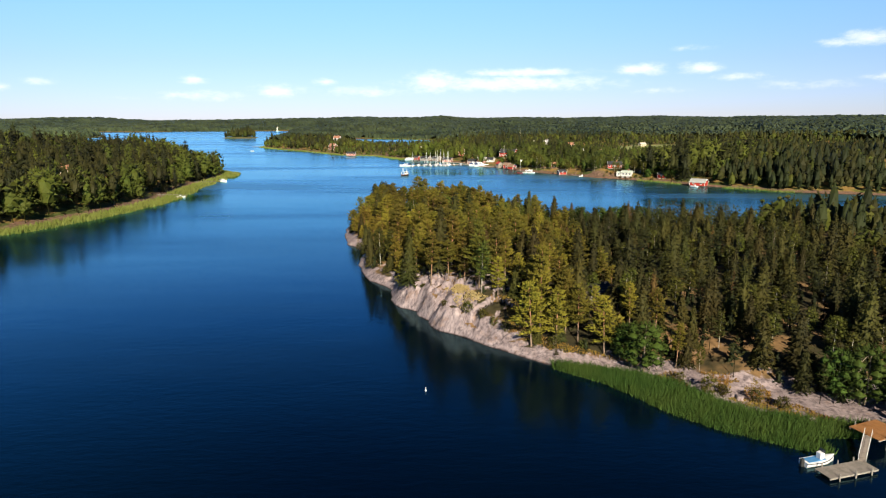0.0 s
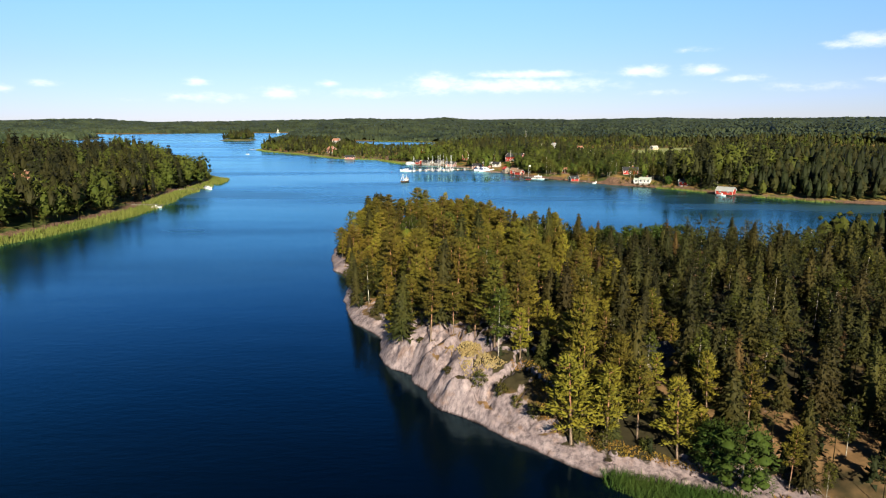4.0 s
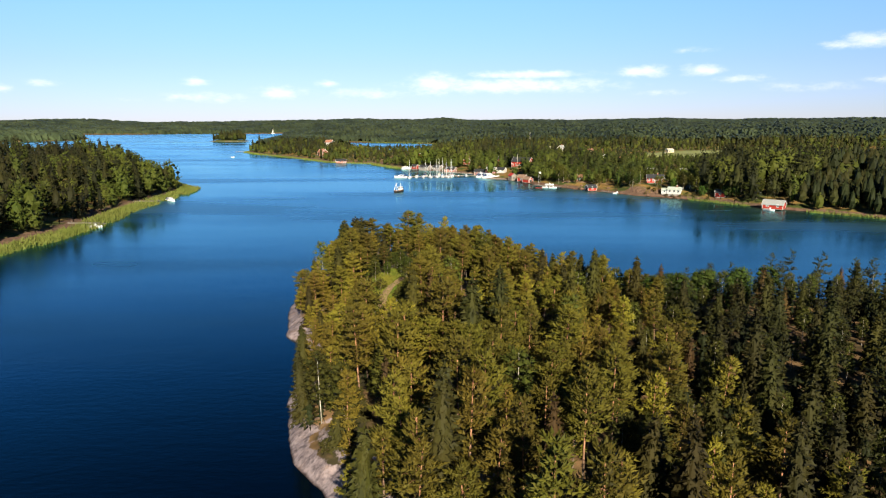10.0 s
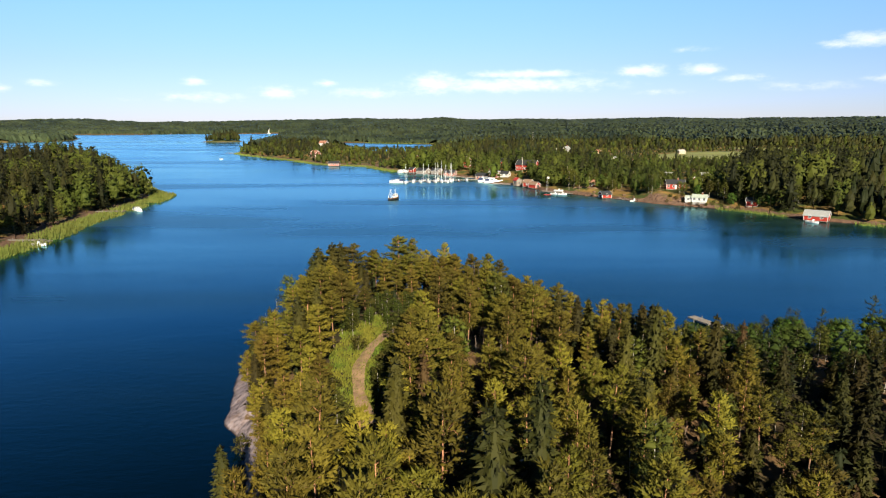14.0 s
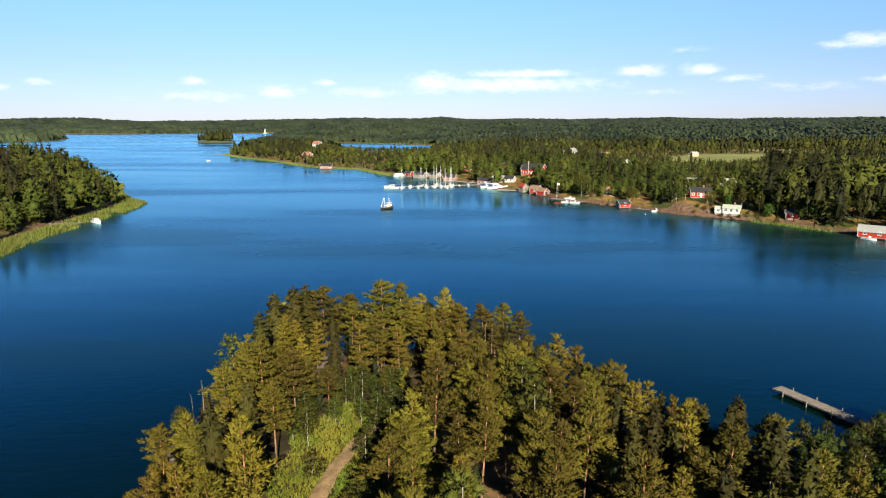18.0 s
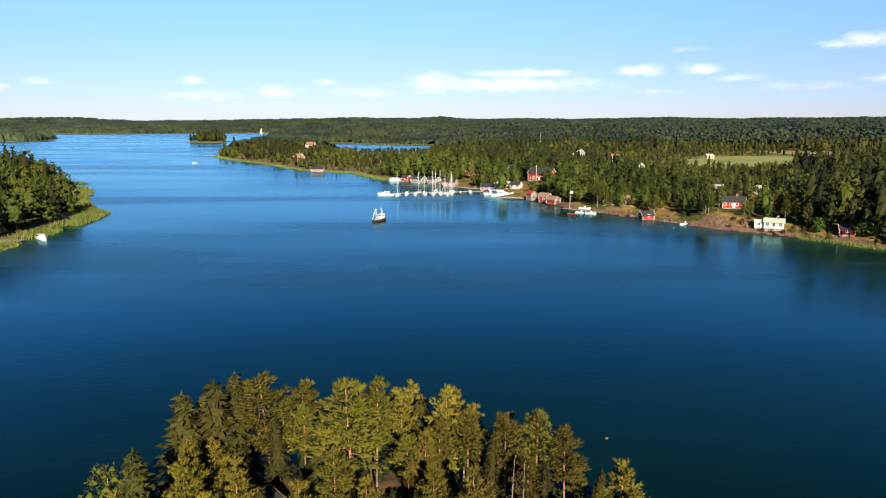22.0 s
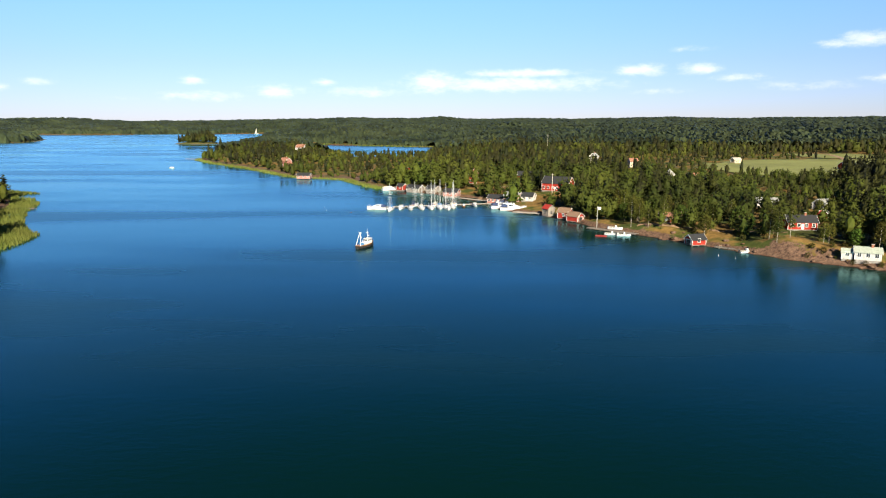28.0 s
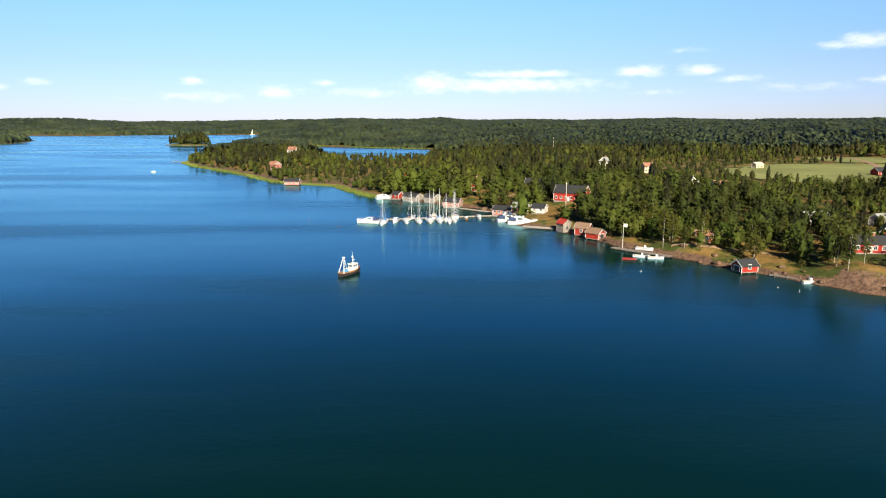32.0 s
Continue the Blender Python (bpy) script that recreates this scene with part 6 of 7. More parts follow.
jetty("island_jetty", "plank jetty through the reed belt", (-176, 437), (-158, 437), 2.4, 0.7, 4)
jetty("landing_stage", "pale planked landing with boats beside it", (-160, 436.5), (-153, 436.5), 4.4, 0.72, 2)
jetty("island_jetty", "dark plank jetty in the cove", (-222, 588), (-206, 586), 2.2, 0.6, 4)
jetty("headland_pier", "weathered plank pier off the wooded shore", (54.5, 264.8), (61.3, 250), 2.2, 0.7, 4, board=0.24, single=True)
jetty("floating_dock", "grey floating dock below the headland", (45.2, 69.7), (52.2, 71.7), 2.4, 0.5, 3, board=0.24, single=True)
jetty("shore_deck", "brown wooden deck on the bank", (55, 77.5), (60, 79.5), 4.2, 1.6, 2, WOOD, 0.24, True)
jetty("cape_jetty", "white jetty at the tip of the cape", (-272, 1002), (-292, 1006), 3.0, 0.7, 4, CONCRETE, 1.0, True)

gangway = thing("gangway", pose(51.6, 72.4, 0.6, 0, -9, 52), "grey metal gangway with rails to the dock", "gangway")
part("walkway", boxed(0, 6.0, -0.42, 0.42, -0.08, 0), GREY_BOARD, gangway)
for y in (-0.42, 0.42):
    bm = bmesh.new()
    tube(bm, (0, y, 1.0), (6.0, y, 1.0), 0.03, 0.03, 6)
    tube(bm, (0, y, 0.5), (6.0, y, 0.5), 0.02, 0.02, 6)
    for i in range(5):
        tube(bm, (i * 1.5, y, 0), (i * 1.5, y, 1.0), 0.025, 0.025, 6)
    part("rail", bm, ALU, gangway)

# ---------------------------------------------------------------- boats


def hull_rings(L, B, free, draft, sheer=0.25, stern=0.75):
    """Cross-sections of a boat from stern to bow, keel to gunwale."""
    rings = []
    for i in range(9):
        u = i / 8
        x = -L / 2 + L * u
        w = B / 2 * (stern + (1 - stern) * math.sin(min(1, u / 0.45) * math.pi / 2)) * (1 - max(0, (u - 0.45) / 0.55) ** 2.3)
        w = max(w, 0.03)
        top = free * (1 + sheer * (2 * u - 0.8) ** 2 * (1 if u > 0.4 else 0.4))
        keel = -draft * (1 - max(0, (u - 0.6) / 0.4) ** 2 * 0.9)
        rings.append([(x, -w, top), (x, -w * 0.94, top * 0.3), (x, -w * 0.6, keel * 0.5), (x, 0, keel), (x, w * 0.6, keel * 0.5), (x, w * 0.94, top * 0.3), (x, w, top), (x, 0, top + 0.04)])
    return rings


def smooth(ob):
    ob.data.polygons.foreach_set("use_smooth", [True] * len(ob.data.polygons))
    return ob


def yacht(spot, yaw, L, cover, label, sails=False):
    """A moored sailing yacht: hull, cabin, mast, boom under its cover, stays and rails."""
    root = thing("sailing_yacht", pose(spot[0], spot[1], 0, 0, 0, yaw) @ Matrix.Diagonal((1.12, 1.2, 1.08, 1)), label, "sailboat", "moored boats in the harbour")
    B, free = L * 0.31, L * 0.105
    rings = hull_rings(L, B, free, 0.5, 0.22, 0.7)
    part("hull", loft(rings), HULL, root)
    part("stripe", loft([[(x, s * (abs(r[1][1]) + 0.012), r[1][2] + q) for q, s in ((0.0, -1), (0.12, -1), (0.12, 1), (0.0, 1))] for r in rings[:-1] for x in (r[0][0],)]), cover, root)
    c0, c1, top = -L * 0.10, L * 0.24, free * 1.05
    cab = part("cabin", loft([[(c0, -B * 0.30, top), (c0, B * 0.30, top), (c0, B * 0.24, top + 0.52), (c0, -B * 0.24, top + 0.52)],
                              [(0, -B * 0.31, top), (0, B * 0.31, top), (0, B * 0.25, top + 0.5), (0, -B * 0.25, top + 0.5)],
                              [(c1, -B * 0.16, top + 0.05), (c1, B * 0.16, top + 0.05), (c1, B * 0.12, top + 0.2), (c1, -B * 0.12, top + 0.2)]]), HULL, root)
    for s in (-1, 1):
        y0, y1 = sorted((s * B * 0.285, s * B * 0.305))
        part("cabin_window", boxed(c0 + 0.3, L * 0.09, y0, y1, top + 0.2, top + 0.38), GLASS, cab)
    part("cockpit", boxed(-L * 0.40, c0 - 0.05, -B * 0.22, B * 0.22, top - 0.05, top + 0.06), WOOD, root, "teak cockpit sole")
    mh = L * 1.22
    mx = L * 0.08
    part("mast", tubed((mx, 0, top + 0.3), (mx - 0.1, 0, top + mh), 0.10, 0.06, 8), ALU, root)
    part("boom", tubed((mx - 0.1, 0, top + 1.35), (mx - L * 0.42, 0, top + 1.3), 0.06, 0.05, 7), ALU, root)
    if sails:
        part("mainsail", loft([[(mx - 0.15, -0.02, top + 1.5), (mx - 0.15, 0.02, top + 1.5), (mx - 0.15, 0.02, top + mh * 0.97), (mx - 0.15, -0.02, top + mh * 0.97)],
                               [(mx - L * 0.22, 0.25, top + 1.45), (mx - L * 0.22, 0.29, top + 1.45), (mx - L * 0.12, 0.2, top + mh * 0.75), (mx - L * 0.12, 0.16, top + mh * 0.75)],
                               [(mx - L * 0.41, 0.1, top + 1.42), (mx - L * 0.41, 0.14, top + 1.42), (mx - L * 0.16, 0.12, top + mh * 0.72), (mx - L * 0.16, 0.08, top + mh * 0.72)]]), CREAM_CLOTH, root)
    else:
        part("sail_cover", loft([[(x, -0.14 * w, top + 1.38), (x, 0.14 * w, top + 1.38), (x, 0.10 * w, top + 1.38 + 0.34 * w), (x, -0.10 * w, top + 1.38 + 0.34 * w)]
                                 for x, w in ((mx - 0.12, 1.0), (mx - L * 0.2, 0.85), (mx - L * 0.4, 0.5))]), cover, root)
        part("spray_hood", loft([[(c0 - 0.5, -B * 0.26, top + 0.4), (c0 - 0.5, B * 0.26, top + 0.4), (c0 - 0.5, B * 0.2, top + 1.15), (c0 - 0.5, -B * 0.2, top + 1.15)],
                                 [(c0 + 0.5, -B * 0.22, top + 0.5), (c0 + 0.5, B * 0.22, top + 0.5), (c0 + 0.5, B * 0.18, top + 0.7), (c0 + 0.5, -B * 0.18, top + 0.7)]]), cover, root)
    part("spreader", tubed((mx - 0.05, -0.9, top + mh * 0.55), (mx - 0.05, 0.9, top + mh * 0.55), 0.03, 0.03, 5), ALU, root)
    for p, q in (((L * 0.48, 0), 0.95), ((-L * 0.48, 0), 1.0), ((mx - 0.1, B * 0.44), 0.93), ((mx - 0.1, -B * 0.44), 0.93)):
        part("stay", tubed((p[0], p[1], free * 1.1), (mx - 0.08, 0, top + mh * q), 0.018, 0.018, 4), ALU, root)
    bm = bmesh.new()
    for x in (L * 0.46, L * 0.36, -L * 0.46):
        for s in (-1, 1):
            y = s * B * (0.08 if x > L * 0.4 else 0.30)
            tube(bm, (x, y, free * 1.05), (x, y, free * 1.05 + 0.6), 0.02, 0.02, 4)
    for s in (-1, 1):
        tube(bm, (L * 0.46, s * B * 0.08, free + 0.65), (L * 0.36, s * B * 0.30, free + 0.65), 0.018, 0.018, 4)
    part("pulpit", bm, ALU, root)
    return root


def motorboat(name, spot, yaw, L, label, cover=None, fly=False, open_boat=False, hull=None):
    """A motor boat with hull, deck, cabin, windscreen and rail; fly: a second deck; open_boat: no cabin."""
    root = thing(name, pose(spot[0], spot[1], 0, 0, 0, yaw) @ Matrix.Diagonal((1.12, 1.12, 1.12, 1)), label, "motorboat", "moored boats in the harbour")
    B, free = L * 0.34, L * (0.13 if not open_boat else 0.12)
    part("hull", loft(hull_rings(L, B, free, 0.4, 0.35, 0.9)), hull or HULL, root)
    part("rubbing_strake", loft([[(r[0][0], -abs(r[0][1]) - 0.03, r[0][2] - 0.12), (r[0][0], -abs(r[0][1]) - 0.03, r[0][2] - 0.04), (r[0][0], abs(r[0][1]) + 0.03, r[0][2] - 0.04), (r[0][0], abs(r[0][1]) + 0.03, r[0][2] - 0.12)]
                                 for r in hull_rings(L, B, free, 0.4, 0.35, 0.9)]), RUBBER, root)
    top = free * 1.06
    if open_boat:
        part("cockpit", boxed(-L * 0.42, L * 0.15, -B * 0.32, B * 0.32, top - 0.02, top + 0.05), CREAM_CLOTH if cover is None else cover, root)
        part("console", boxed(-0.1, 0.45, -0.35, 0.35, top, top + 0.75, bevel=0.06), HULL, root)
        part("windscreen", boxed(0.36, 0.41, -0.36, 0.36, top + 0.75, top + 1.1), GLASS, root)
        part("outboard_motor", boxed(-L * 0.5 - 0.35, -L * 0.5 + 0.05, -0.17, 0.17, -0.2, top + 0.35, bevel=0.06), RUBBER, root, "black outboard motor")
        return root
    h1 = L * 0.115
    cab = part("cabin", loft([[(-L * 0.22, -B * 0.38, top), (-L * 0.22, B * 0.38, top), (-L * 0.22, B * 0.33, top + h1), (-L * 0.22, -B * 0.33, top + h1)],
                              [(L * 0.06, -B * 0.38, top), (L * 0.06, B * 0.38, top), (L * 0.02, B * 0.31, top + h1), (L * 0.02, -B * 0.31, top + h1)],
                              [(L * 0.30, -B * 0.22, top), (L * 0.30, B * 0.22, top), (L * 0.22, B * 0.14, top + h1 * 0.35), (L * 0.22, -B * 0.14, top + h1 * 0.35)]]), HULL, root)
    for s in (-1, 1):
        y0, y1 = sorted((s * B * 0.345, s * B * 0.375))
        part("cabin_window", boxed(-L * 0.18, L * 0.0, y0, y1, top + h1 * 0.4, top + h1 * 0.85), GLASS, cab)
    part("windscreen", loft([[(L * 0.075, -B * 0.27, top + h1 * 0.45), (L * 0.075, B * 0.27, top + h1 * 0.45), (L * 0.03, B * 0.27, top + h1 * 0.97), (L * 0.03, -B * 0.27, top + h1 * 0.97)],
                             [(L * 0.10, -B * 0.27, top + h1 * 0.45), (L * 0.10, B * 0.27, top + h1 * 0.45), (L * 0.05, B * 0.27, top + h1 * 0.97), (L * 0.05, -B * 0.27, top + h1 * 0.97)]]), GLASS, root)
    part("cabin_roof", boxed(-L * 0.26, L * 0.05, -B * 0.36, B * 0.36, top + h1, top + h1 + 0.09, bevel=0.03), HULL, root)
    if cover:
        part("canopy", loft([[(-L * 0.47, -B * 0.34, top + 0.1), (-L * 0.47, B * 0.34, top + 0.1), (-L * 0.45, B * 0.28, top + h1 * 0.85), (-L * 0.45, -B * 0.28, top + h1 * 0.85)],
                             [(-L * 0.23, -B * 0.36, top + 0.1), (-L * 0.23, B * 0.36, top + 0.1), (-L * 0.23, B * 0.32, top + h1 * 1.08), (-L * 0.23, -B * 0.32, top + h1 * 1.08)]]), cover, root)
    if fly:
        f = top + h1 + 0.09
        part("fly_deck", loft([[(-L * 0.30, -B * 0.34, f), (-L * 0.30, B * 0.34, f), (-L * 0.30, B * 0.34, f + 0.5), (-L * 0.30, -B * 0.34, f + 0.5)],
                               [(L * 0.0, -B * 0.30, f), (L * 0.0, B * 0.30, f), (L * 0.05, B * 0.22, f + 0.55), (L * 0.05, -B * 0.22, f + 0.55)]]), HULL, root)
        part("radar_arch", boxed(-L * 0.24, -L * 0.20, -B * 0.34, B * 0.34, f + 0.5, f + 1.25, bevel=0.04), HULL, root)
    bm = bmesh.new()
    for s in (-1, 1):
        pts = [(L * 0.47, s * B * 0.03), (L * 0.38, s * B * 0.22), (L * 0.22, s * B * 0.38)]
        for p in pts:
            tube(bm, (*p, free), (*p, free * 1.1 + 0.65), 0.02, 0.02, 4)
        for p, q in zip(pts, pts[1:]):
            tube(bm, (*p, free * 1.1 + 0.65), (*q, free * 1.1 + 0.65), 0.018, 0.018, 4)
    part("bow_rail", bm, ALU, root)
    return root


yacht((-25.5, 580), -96, 9.5, BLUE_CLOTH, "white sailing yacht with blue sail cover at the pontoon")
yacht((-14, 593.5), 70, 9, NAVY_CLOTH, "white sailing yacht moored behind the pontoon")
yacht((-10.0, 584), -80, 9, CREAM_CLOTH, "white sailing yacht with cream sail cover at the pontoon")
yacht((-5.2, 585), -84, 10, NAVY_CLOTH, "white sailing yacht with navy sail cover at the pontoon")
yacht((-3.4, 596.5), 95, 9.5, CREAM_CLOTH, "white sailing yacht on the inner side of the pontoon")
yacht((-0.8, 586.5), -86, 10.5, BLUE_CLOTH, "white sailing yacht with blue canvas at the pontoon")
yacht((2.2, 587), -88, 9, NAVY_CLOTH, "white sailing yacht between two others at the pontoon")
yacht((5.6, 588), -82, 9.5, CREAM_CLOTH, "white sailing yacht at the inner end of the row")
yacht((6.5, 600), 95, 9, NAVY_CLOTH, "white sailing yacht moored on the shore side")
yacht((-583, 2334), 30, 12, CREAM_CLOTH, "white sailing yacht under sail on the open fjord", True)
motorboat("motor_cruiser", (-32.5, 582.5), 172, 9.0, "white motor cruiser with dark canopy at the pontoon's end", NAVY_CLOTH)
motorboat("motor_cruiser", (-20.5, 584.5), -100, 6.8, "white motorboat with blue canopy at the pontoon", BLUE_CLOTH)
motorboat("motor_cruiser", (-15.5, 582), -78, 6.2, "white motorboat with cream canopy at the pontoon", CREAM_CLOTH)
motorboat("motor_cruiser", (3.6, 581.5), -92, 5.8, "small white cabin boat at the pontoon", CREAM_CLOTH)
motorboat("open_boat", (11.5, 592), -88, 4.8, "small open motorboat at the pontoon", open_boat=True, cover=BLUE_CLOTH, hull=WOOD)
motorboat("motor_cruiser", (17.5, 594.5), -84, 6.0, "white cabin boat by the pontoon", CREAM_CLOTH)
motorboat("motor_yacht", (31.0, 585), 8, 11.0, "large white motor yacht with fly deck at the quay", NAVY_CLOTH, fly=True)
motorboat("motor_yacht", (35.5, 577.5), -4, 11.5, "large white motor yacht with dark waterline at the quay", NAVY_CLOTH, fly=True)
motorboat("motor_cruiser", (-32.5, 671.5), 25, 9.5, "white motor cruiser moored by the far sheds", CREAM_CLOTH)
motorboat("open_boat", (66.5, 509), -20, 4.8, "small white open boat at the rocks", open_boat=True)
motorboat("open_boat", (70.5, 506.5), -12, 4.6, "small white rowing boat with motor at the rocks", open_boat=True)
motorboat("open_boat", (103.0, 474.0), 15, 4.8, "white open motorboat moored at the rocks", open_boat=True)
motorboat("open_boat", (70, 517), -30, 5.2, "white boat pulled up on the jetty bank", open_boat=True).location.z = 0.95
motorboat("motor_cruiser", (-252, 868), 165, 4.5, "small white motorboat on the open water", CREAM_CLOTH)
motorboat("motor_cruiser", (-149, 441.5), -40, 7.0, "white motorboat beside the island jetty", NAVY_CLOTH)
motorboat("open_boat", (-143.5, 353), 0, 5.0, "white open boat beside the island jetty", open_boat=True)
motorboat("open_boat", (46.6, 73.0), 16, 4.2, "open boat under a blue cover at the floating dock", open_boat=True, cover=BLUE_CLOTH)
motorboat("open_boat", (157, 399), -60, 4.8, "small white boat before the red boathouse", open_boat=True)

raft = thing("bathing_raft", pose(61.5, 505.5, 0.25, 0, 0, -15), "flat red swimming raft on the water", "raft")
part("raft_deck", boxed(-2.2, 2.2, -1.1, 1.1, -0.1, 0.12, bevel=0.04), RED_ROOF, raft)
part("raft_float", boxed(-2.0, 2.0, -0.9, 0.9, -0.4, -0.1), RUBBER, raft)


def work_boat():
    """The old wooden fishing vessel that lies at anchor."""
    root = thing("fishing_boat", pose(-27.2, 485.6, 0, 0, 0, 58) @ Matrix.Diagonal((0.86, 0.86, 0.82, 1)), "old wooden fishing boat with dark hull and white wheelhouse at anchor", "fishing boat")
    L, B, free = 10.5, 3.4, 1.15
    rings = hull_rings(L, B, free, 0.6, 0.5, 0.6)
    part("hull", loft(rings), DARK_HULL, root, "black tarred hull")
    rail = loft([[(r[0][0], -abs(r[0][1]) - 0.04, r[0][2]), (r[0][0], -abs(r[0][1]) - 0.04, r[0][2] + 0.3), (r[0][0], abs(r[0][1]) + 0.04, r[0][2] + 0.3), (r[0][0], abs(r[0][1]) + 0.04, r[0][2])] for r in rings])
    part("bulwark", rail, WOOD, root, "brown varnished bulwark")
    house_ = part("wheelhouse", boxed(0.2, 3.0, -1.05, 1.05, free + 0.3, free + 2.5, bevel=0.07), WHITE, root, "white wheelhouse")
    part("wheelhouse_roof", boxed(0.0, 3.2, -1.2, 1.2, free + 2.5, free + 2.62, bevel=0.03), WHITE, house_)
    for x0, x1, y0, y1 in ((0.5, 1.3, -1.08, -1.03), (1.6, 2.6, -1.08, -1.03), (0.5, 1.3, 1.03, 1.08), (1.6, 2.6, 1.03, 1.08), (0.15, 0.21, -0.8, 0.8), (2.99, 3.04, -0.8, 0.8)):
        part("wheelhouse_window", boxed(x0, x1, y0, y1, free + 1.55, free + 2.15), GLASS, house_)
    part("deckhouse", boxed(-1.6, 0.2, -0.9, 0.9, free + 0.3, free + 1.2, bevel=0.06), WHITE, root)
    part("tarpaulin", loft([[(x, -0.9 * w, free + 0.32), (x, 0.9 * w, free + 0.32), (x, 0.5 * w, free + 0.32 + 0.8 * w), (x, -0.5 * w, free + 0.32 + 0.8 * w)] for x, w in ((-3.4, 0.7), (-2.6, 1.0), (-1.7, 0.9))]), BLUE_CLOTH, root, "bright blue tarpaulin")
    for s in (-1, 1):
        part("gallows_leg", tubed((-4.6, s * 1.15, free + 0.2), (-3.2, s * 0.18, free + 5.6), 0.15, 0.11, 8), WHITE, root, "white painted gallows leg")
    part("gallows_head", boxed(-3.45, -2.95, -0.6, 0.6, free + 5.5, free + 5.75, bevel=0.05), WHITE, root)
    part("gallows_stay", tubed((-1.6, 0, free + 1.2), (-3.2, 0, free + 5.5), 0.07, 0.06, 6), WHITE, root)
    part("mast", tubed((1.6, 0, free + 2.6), (1.5, 0, free + 5.6), 0.12, 0.08, 8), WHITE, root)
    part("mast_top", tubed((1.5, 0, free + 5.6), (1.5, 0, free + 7.0), 0.03, 0.02, 5), ALU, root)
    part("crosstree", boxed(1.38, 1.62, -0.6, 0.6, free + 4.9, free + 5.05), WHITE, root)
    part("radar", boxed(1.9, 2.5, -0.35, 0.35, free + 3.6, free + 3.85, bevel=0.08), WHITE, root)
    part("funnel", tubed((0.9, 0.5, free + 2.6), (0.9, 0.5, free + 3.4), 0.16, 0.14, 9), RUBBER, root)
    for x in (-2, 0.5, 3):
        for s in (-1, 1):
            part("fender", tubed((x, s * 1.72, 0.35), (x, s * 1.72, 1.0), 0.13, 0.13, 8), RUBBER, root)
    return root


work_boat()

# ---------------------------------------------------------------- poles, buoys, rocks, path


def flagpole(spot, z, h, label):
    root = thing("flagpole", pose(spot[0], spot[1], z), label, "flagpole")
    part("pole", tubed((0, 0, -0.3), (0, 0, h), 0.09, 0.05, 8), WHITE, root)
    part("finial", tubed((0, 0, h), (0, 0, h + 0.16), 0.09, 0.04, 8), ALU, root)
    part("flag", loft([[(0.08 + x, y - 0.01, h - 0.2 - 0.1 * x), (0.08 + x, y + 0.01, h - 0.2 - 0.1 * x), (0.08 + x, y + 0.01, h - 1.3 - 0.25 * x), (0.08 + x, y - 0.01, h - 1.3 - 0.25 * x)]
                       for x, y in ((0, 0), (0.4, 0.1), (0.9, -0.05), (1.3, 0.12))]), CREAM_CLOTH, root, "white flag")
    part("pole_foot", boxed(-0.25, 0.25, -0.25, 0.25, -0.5, 0.15, bevel=0.04), STONE_BASE, root)


flagpole((63.5, 521), 0.62, 9.0, "tall white flagpole with a flag on the jetty")
for x, y, h, label in ((57, 592, 13, "tall wooden pole beside the red house"), (96, 677, 15, "tall pale pole over the trees"), (119, 988, 22, "slim radio mast over the far trees")):
    z = ground_at(M, x, y)
    pole_ = thing("utility_pole", pose(x, y, z), label, "pole")
    part("pole", tubed((0, 0, -0.5), (0, 0, h), 0.16, 0.10, 8), CREAM_CLOTH, pole_)
    part("cross_arm", boxed(-0.8, 0.8, -0.06, 0.06, h - 0.7, h - 0.55), PLANK, pole_)
    part("cap", tubed((0, 0, h), (0, 0, h + 0.12), 0.13, 0.05, 8), RUBBER, pole_)

for x, y, mat_, label in ((-2.6, 95.1, WHITE, "slim white buoy standing in the water"), (95, 464.5, WHITE, "white mooring buoy off the rocks"), (91.5, 469, WHITE, "small white mooring buoy"),
                          (-57, 578, WHITE, "small white harbour buoy"), (-44, 572, ORANGE, "small orange harbour buoy"), (-60, 590, ORANGE, "small orange harbour buoy"), (-50, 688, WHITE, "white mooring buoy near the far sheds"),
                          (60, 488, WHITE, "small white mooring buoy")):
    b_ = thing("buoy", pose(x, y, 0), label, "buoy", "buoys")
    bm = bmesh.new()
    bmesh.ops.create_uvsphere(bm, u_segments=10, v_segments=7, radius=0.15)
    part("float", bm, mat_, b_)
    part("stem", tubed((0, 0, 0.12), (0, 0, 0.5), 0.05, 0.03, 6), mat_, b_)
    part("ring", tubed((0, 0, 0.5), (0, 0, 0.55), 0.08, 0.08, 8), ALU, b_)


def boulder(spot, z, r, seed, mat_, label, squat=(1, 1, 1)):
    rng = np.random.default_rng(seed)
    bm = bmesh.new()
    bmesh.ops.create_icosphere(bm, subdivisions=2, radius=1.0)
    k = rng.uniform(0.7, 1.3, 3)
    for v in bm.verts:
        q = 1 + 0.28 * noise.noise(v.co * 1.4 + Vector((seed, 0, 0))) + 0.1 * noise.noise(v.co * 4)
        v.co = Vector((v.co.x * k[0], v.co.y * k[1], max(v.co.z, -0.4) * 0.62 * k[2])) * r * q
        v.co = Vector((v.co.x * squat[0], v.co.y * squat[1], v.co.z * squat[2]))
    me = bpy.data.meshes.new("boulder")
    bm.to_mesh(me)
    bm.free()
    me.materials.append(mat_)
    ob = new("boulder", me)
    ob.matrix_world = pose(spot[0], spot[1], z, 0, 0, float(rng.uniform(0, 360)) if squat[0] == 1 else 0.0)
    return tagged(ob, label, "boulder", "boulders on the shores")


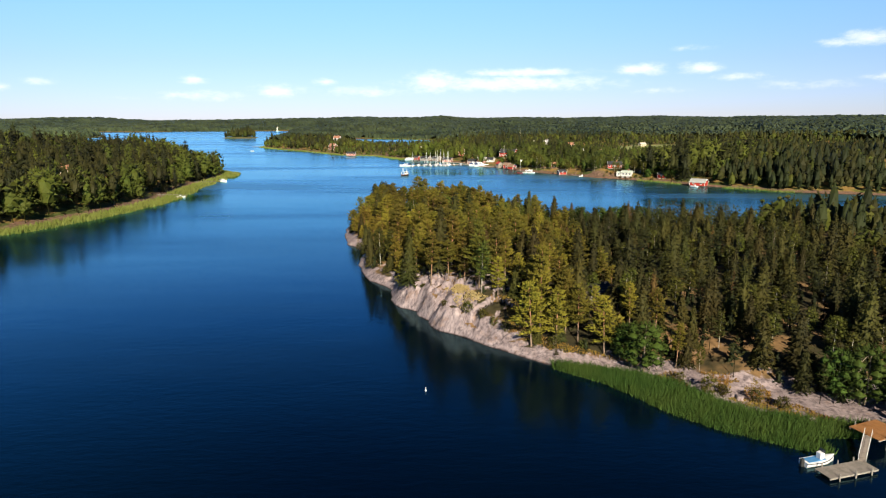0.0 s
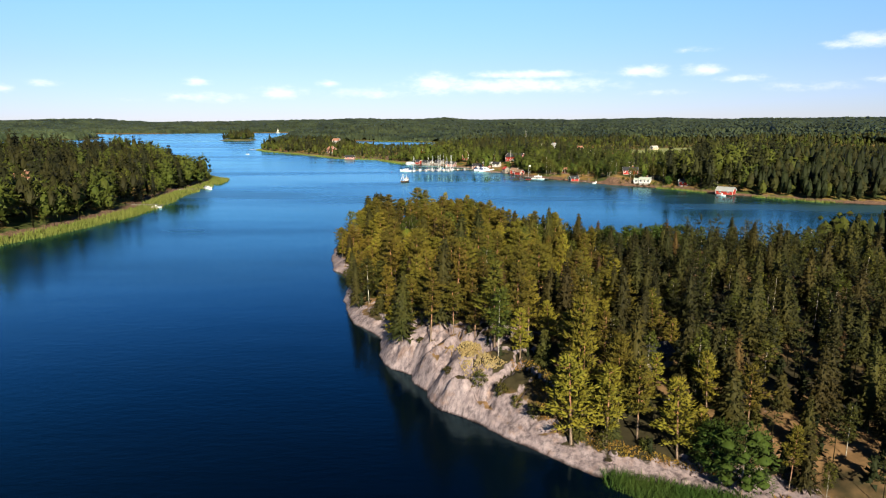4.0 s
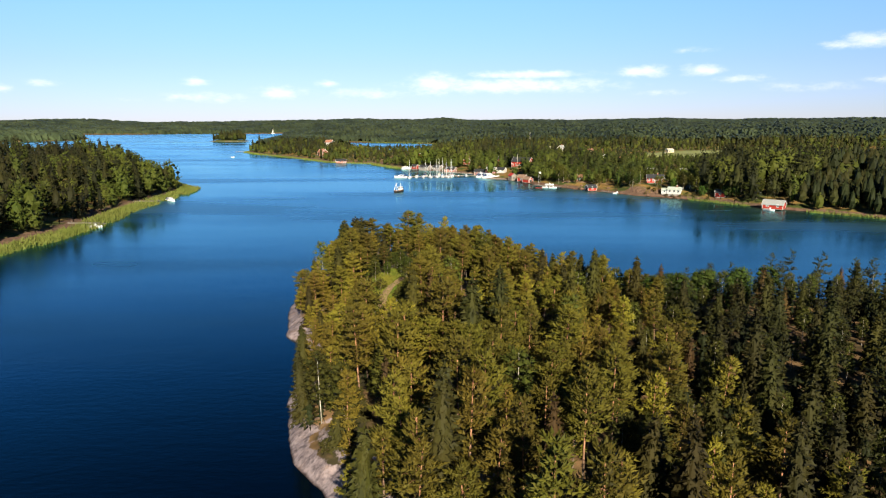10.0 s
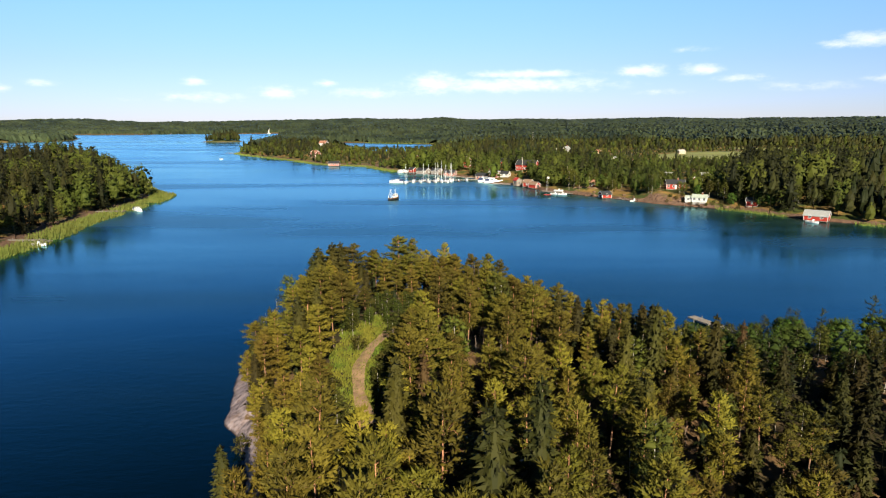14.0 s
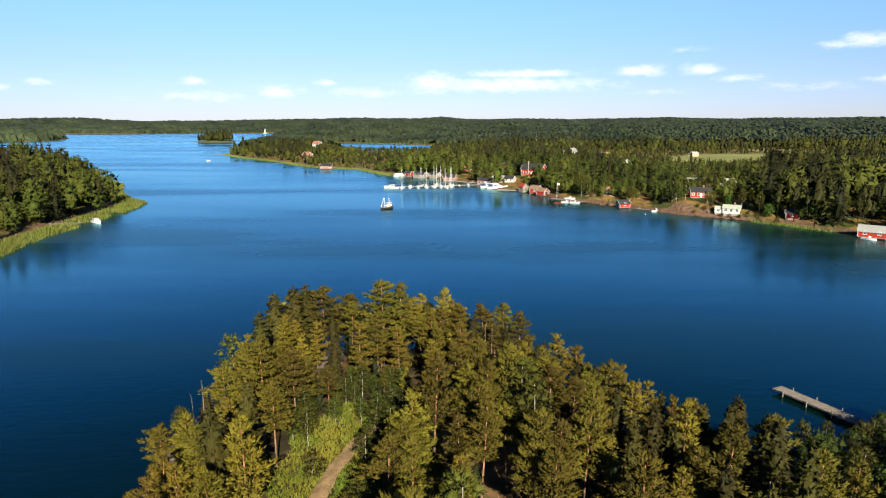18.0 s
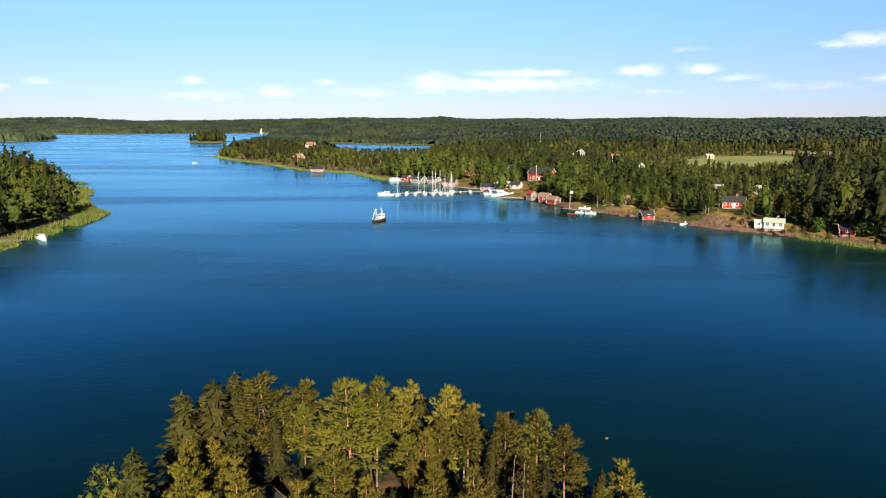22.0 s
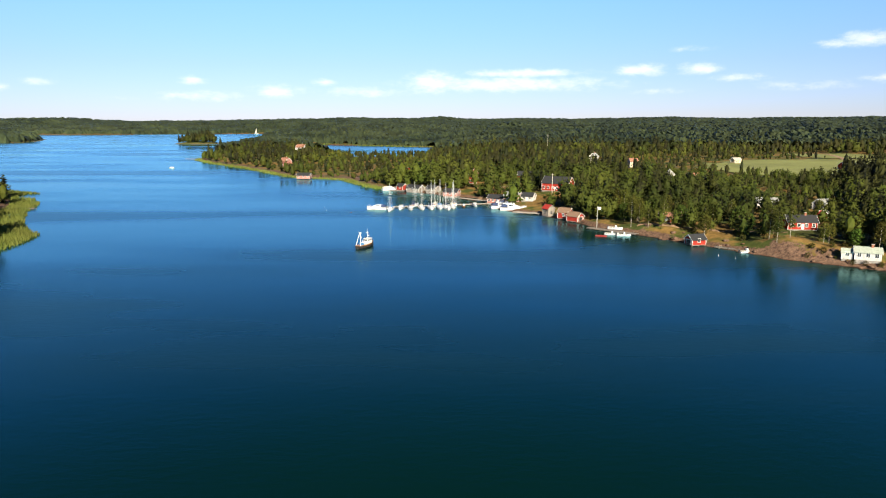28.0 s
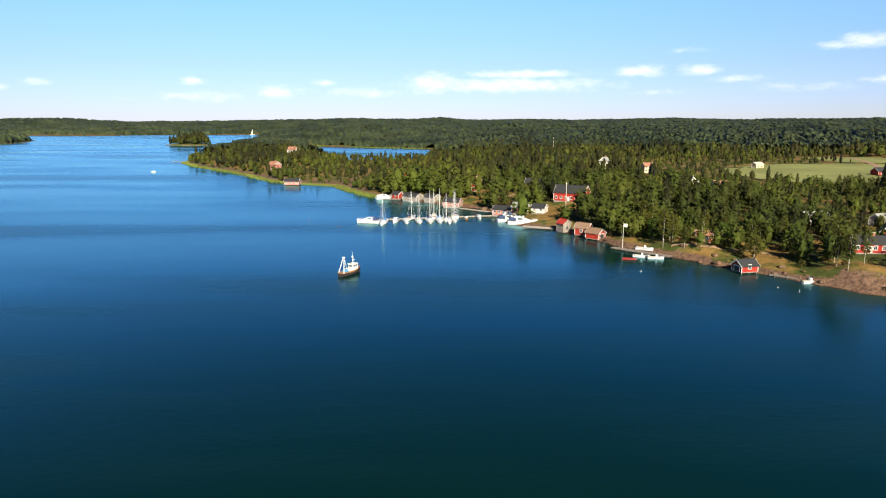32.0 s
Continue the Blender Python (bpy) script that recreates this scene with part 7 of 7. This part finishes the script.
boulder((23, 288), -0.42, 0.9, 1, TILE_ROOF, "rust-red rock awash off the headland")
for i, (x, y, r) in enumerate([(-1010, 2335, 26), (-965, 2328, 30), (-915, 2332, 24), (-880, 2340, 20), (-640, 2395, 18), (-88, 1486, 13), (-102, 1482, 10), (-1240, 2312, 20), (20, 1335, 9)]):
    boulder((x, y), 0.0, r, 300 + i, HEAD_LAND, "bare pink granite outcrop on a far shore", (1.6, 0.8, 0.32))
rng = np.random.default_rng(91)
n = 0
while n < 46:
    x, y = rng.uniform(74, 150), rng.uniform(436, 512)
    d = float(mainland_depth(np.array([x]), np.array([y]))[0])
    if -0.6 < d < 7:
        boulder((x, y), ground_at(M, x, y) + 0.05, rng.uniform(0.35, 1.3), 100 + n, MAIN_LAND, "rounded brown granite boulder on the harbour shore")
        n += 1
n = 0
while n < 16:
    x, y = rng.uniform(14, 56), rng.uniform(78, 112)
    d = float(headland_depth(np.array([x]), np.array([y]))[0])
    if 0.5 < d < 4:
        boulder((x, y), ground_at(headland_height, x, y) + 0.02, rng.uniform(0.3, 1.0), 200 + n, HEAD_LAND, "pale granite boulder on the headland shore")
        n += 1


def ribbon(name, label, line, width, height, mat_, lift):
    """A track laid on the ground along a bent line."""
    line = np.array(line, float)
    t = np.linspace(0, len(line) - 1, 12 * len(line))
    x, y = np.interp(t, np.arange(len(line)), line[:, 0]), np.interp(t, np.arange(len(line)), line[:, 1])
    for _ in range(12):
        x[1:-1], y[1:-1] = (x[:-2] + 2 * x[1:-1] + x[2:]) / 4, (y[:-2] + 2 * y[1:-1] + y[2:]) / 4
    dx, dy = np.gradient(x), np.gradient(y)
    n_ = np.hypot(dx, dy)
    nx, ny = -dy / n_, dx / n_
    w = width / 2 * (1 + 0.18 * rough_field(x, y, 3, 3, 2))
    cols = np.linspace(-1, 1, 7)
    px, py = x[:, None] + nx[:, None] * w[:, None] * cols, y[:, None] + ny[:, None] * w[:, None] * cols
    pz = height(px, py) + lift - 0.25 * lift * np.abs(cols)
    v = np.stack([px, py, pz], -1).reshape(-1, 3)
    i = np.arange(len(v)).reshape(px.shape)
    f = np.stack([i[:-1, :-1], i[1:, :-1], i[1:, 1:], i[:-1, 1:]], -1).reshape(-1, 4)[:, ::-1]
    return tagged(mesh_object(name, v, f, mat_), label, "path", kind="structure")


ribbon("forest_track", "sandy forest track on the headland", [(-9.5, 204), (-12, 213), (-13.2, 222), (-11.8, 230), (-9.5, 236), (-7, 240)], 1.9, headland_height, GRAVEL, 0.4)
ribbon("garden_path", "trodden gravel path above the rocks", [(78, 514), (90, 508), (100, 500), (112, 494), (124, 488)], 1.6, mainland_height, GRAVEL, 0.3)
ribbon("field_track", "sandy track across the meadow", [(300, 700), (330, 780), (372, 860), (392, 930), (400, 975)], 5.0, mainland_height, GRAVEL, 0.75)
ribbon("village_lane", "gravel lane behind the harbour sheds", [(20, 618), (28, 640), (40, 655), (52, 668), (70, 672)], 3.0, mainland_height, GRAVEL, 0.35)

gx, gy = np.meshgrid(np.arange(180, 500, 5.0), np.arange(660, 1010, 5.0))
gz = mainland_height(gx, gy) + 0.5
v = np.stack([gx, gy, gz], -1).reshape(-1, 3)
i = np.arange(len(v)).reshape(gx.shape)
f = np.stack([i[:-1, :-1], i[:-1, 1:], i[1:, 1:], i[1:, :-1]], -1).reshape(-1, 4)
f = f[in_field(v[:, 0], v[:, 1])[f].all(1)]
tagged(mesh_object("meadow", v, f, MEADOW), "mown green meadow among the woods", "meadow", kind="structure")

# bushes at the foot of the white house
rng = np.random.default_rng(91)
for i, (x, y) in enumerate([(128, 450.5), (131.5, 448.2), (134.5, 447.5), (136, 450), (125.5, 452.4), (122.8, 457), (121, 460.5), (124.6, 462), (138, 446), (119, 463.5)]):
    s = rng.uniform(0.55, 1.0)
    c = copy_thing(bushes[i % 2], pose(0, 0, 0))
    c.matrix_basis = pose(x, y, ground_at(M, x, y) - 0.1, 0, 0, rng.uniform(0, 360)) @ Matrix.Diagonal((s, s, s, 1))
    tagged(c, "low green bush at the foot of the white house", group="bushes on the harbour shore")
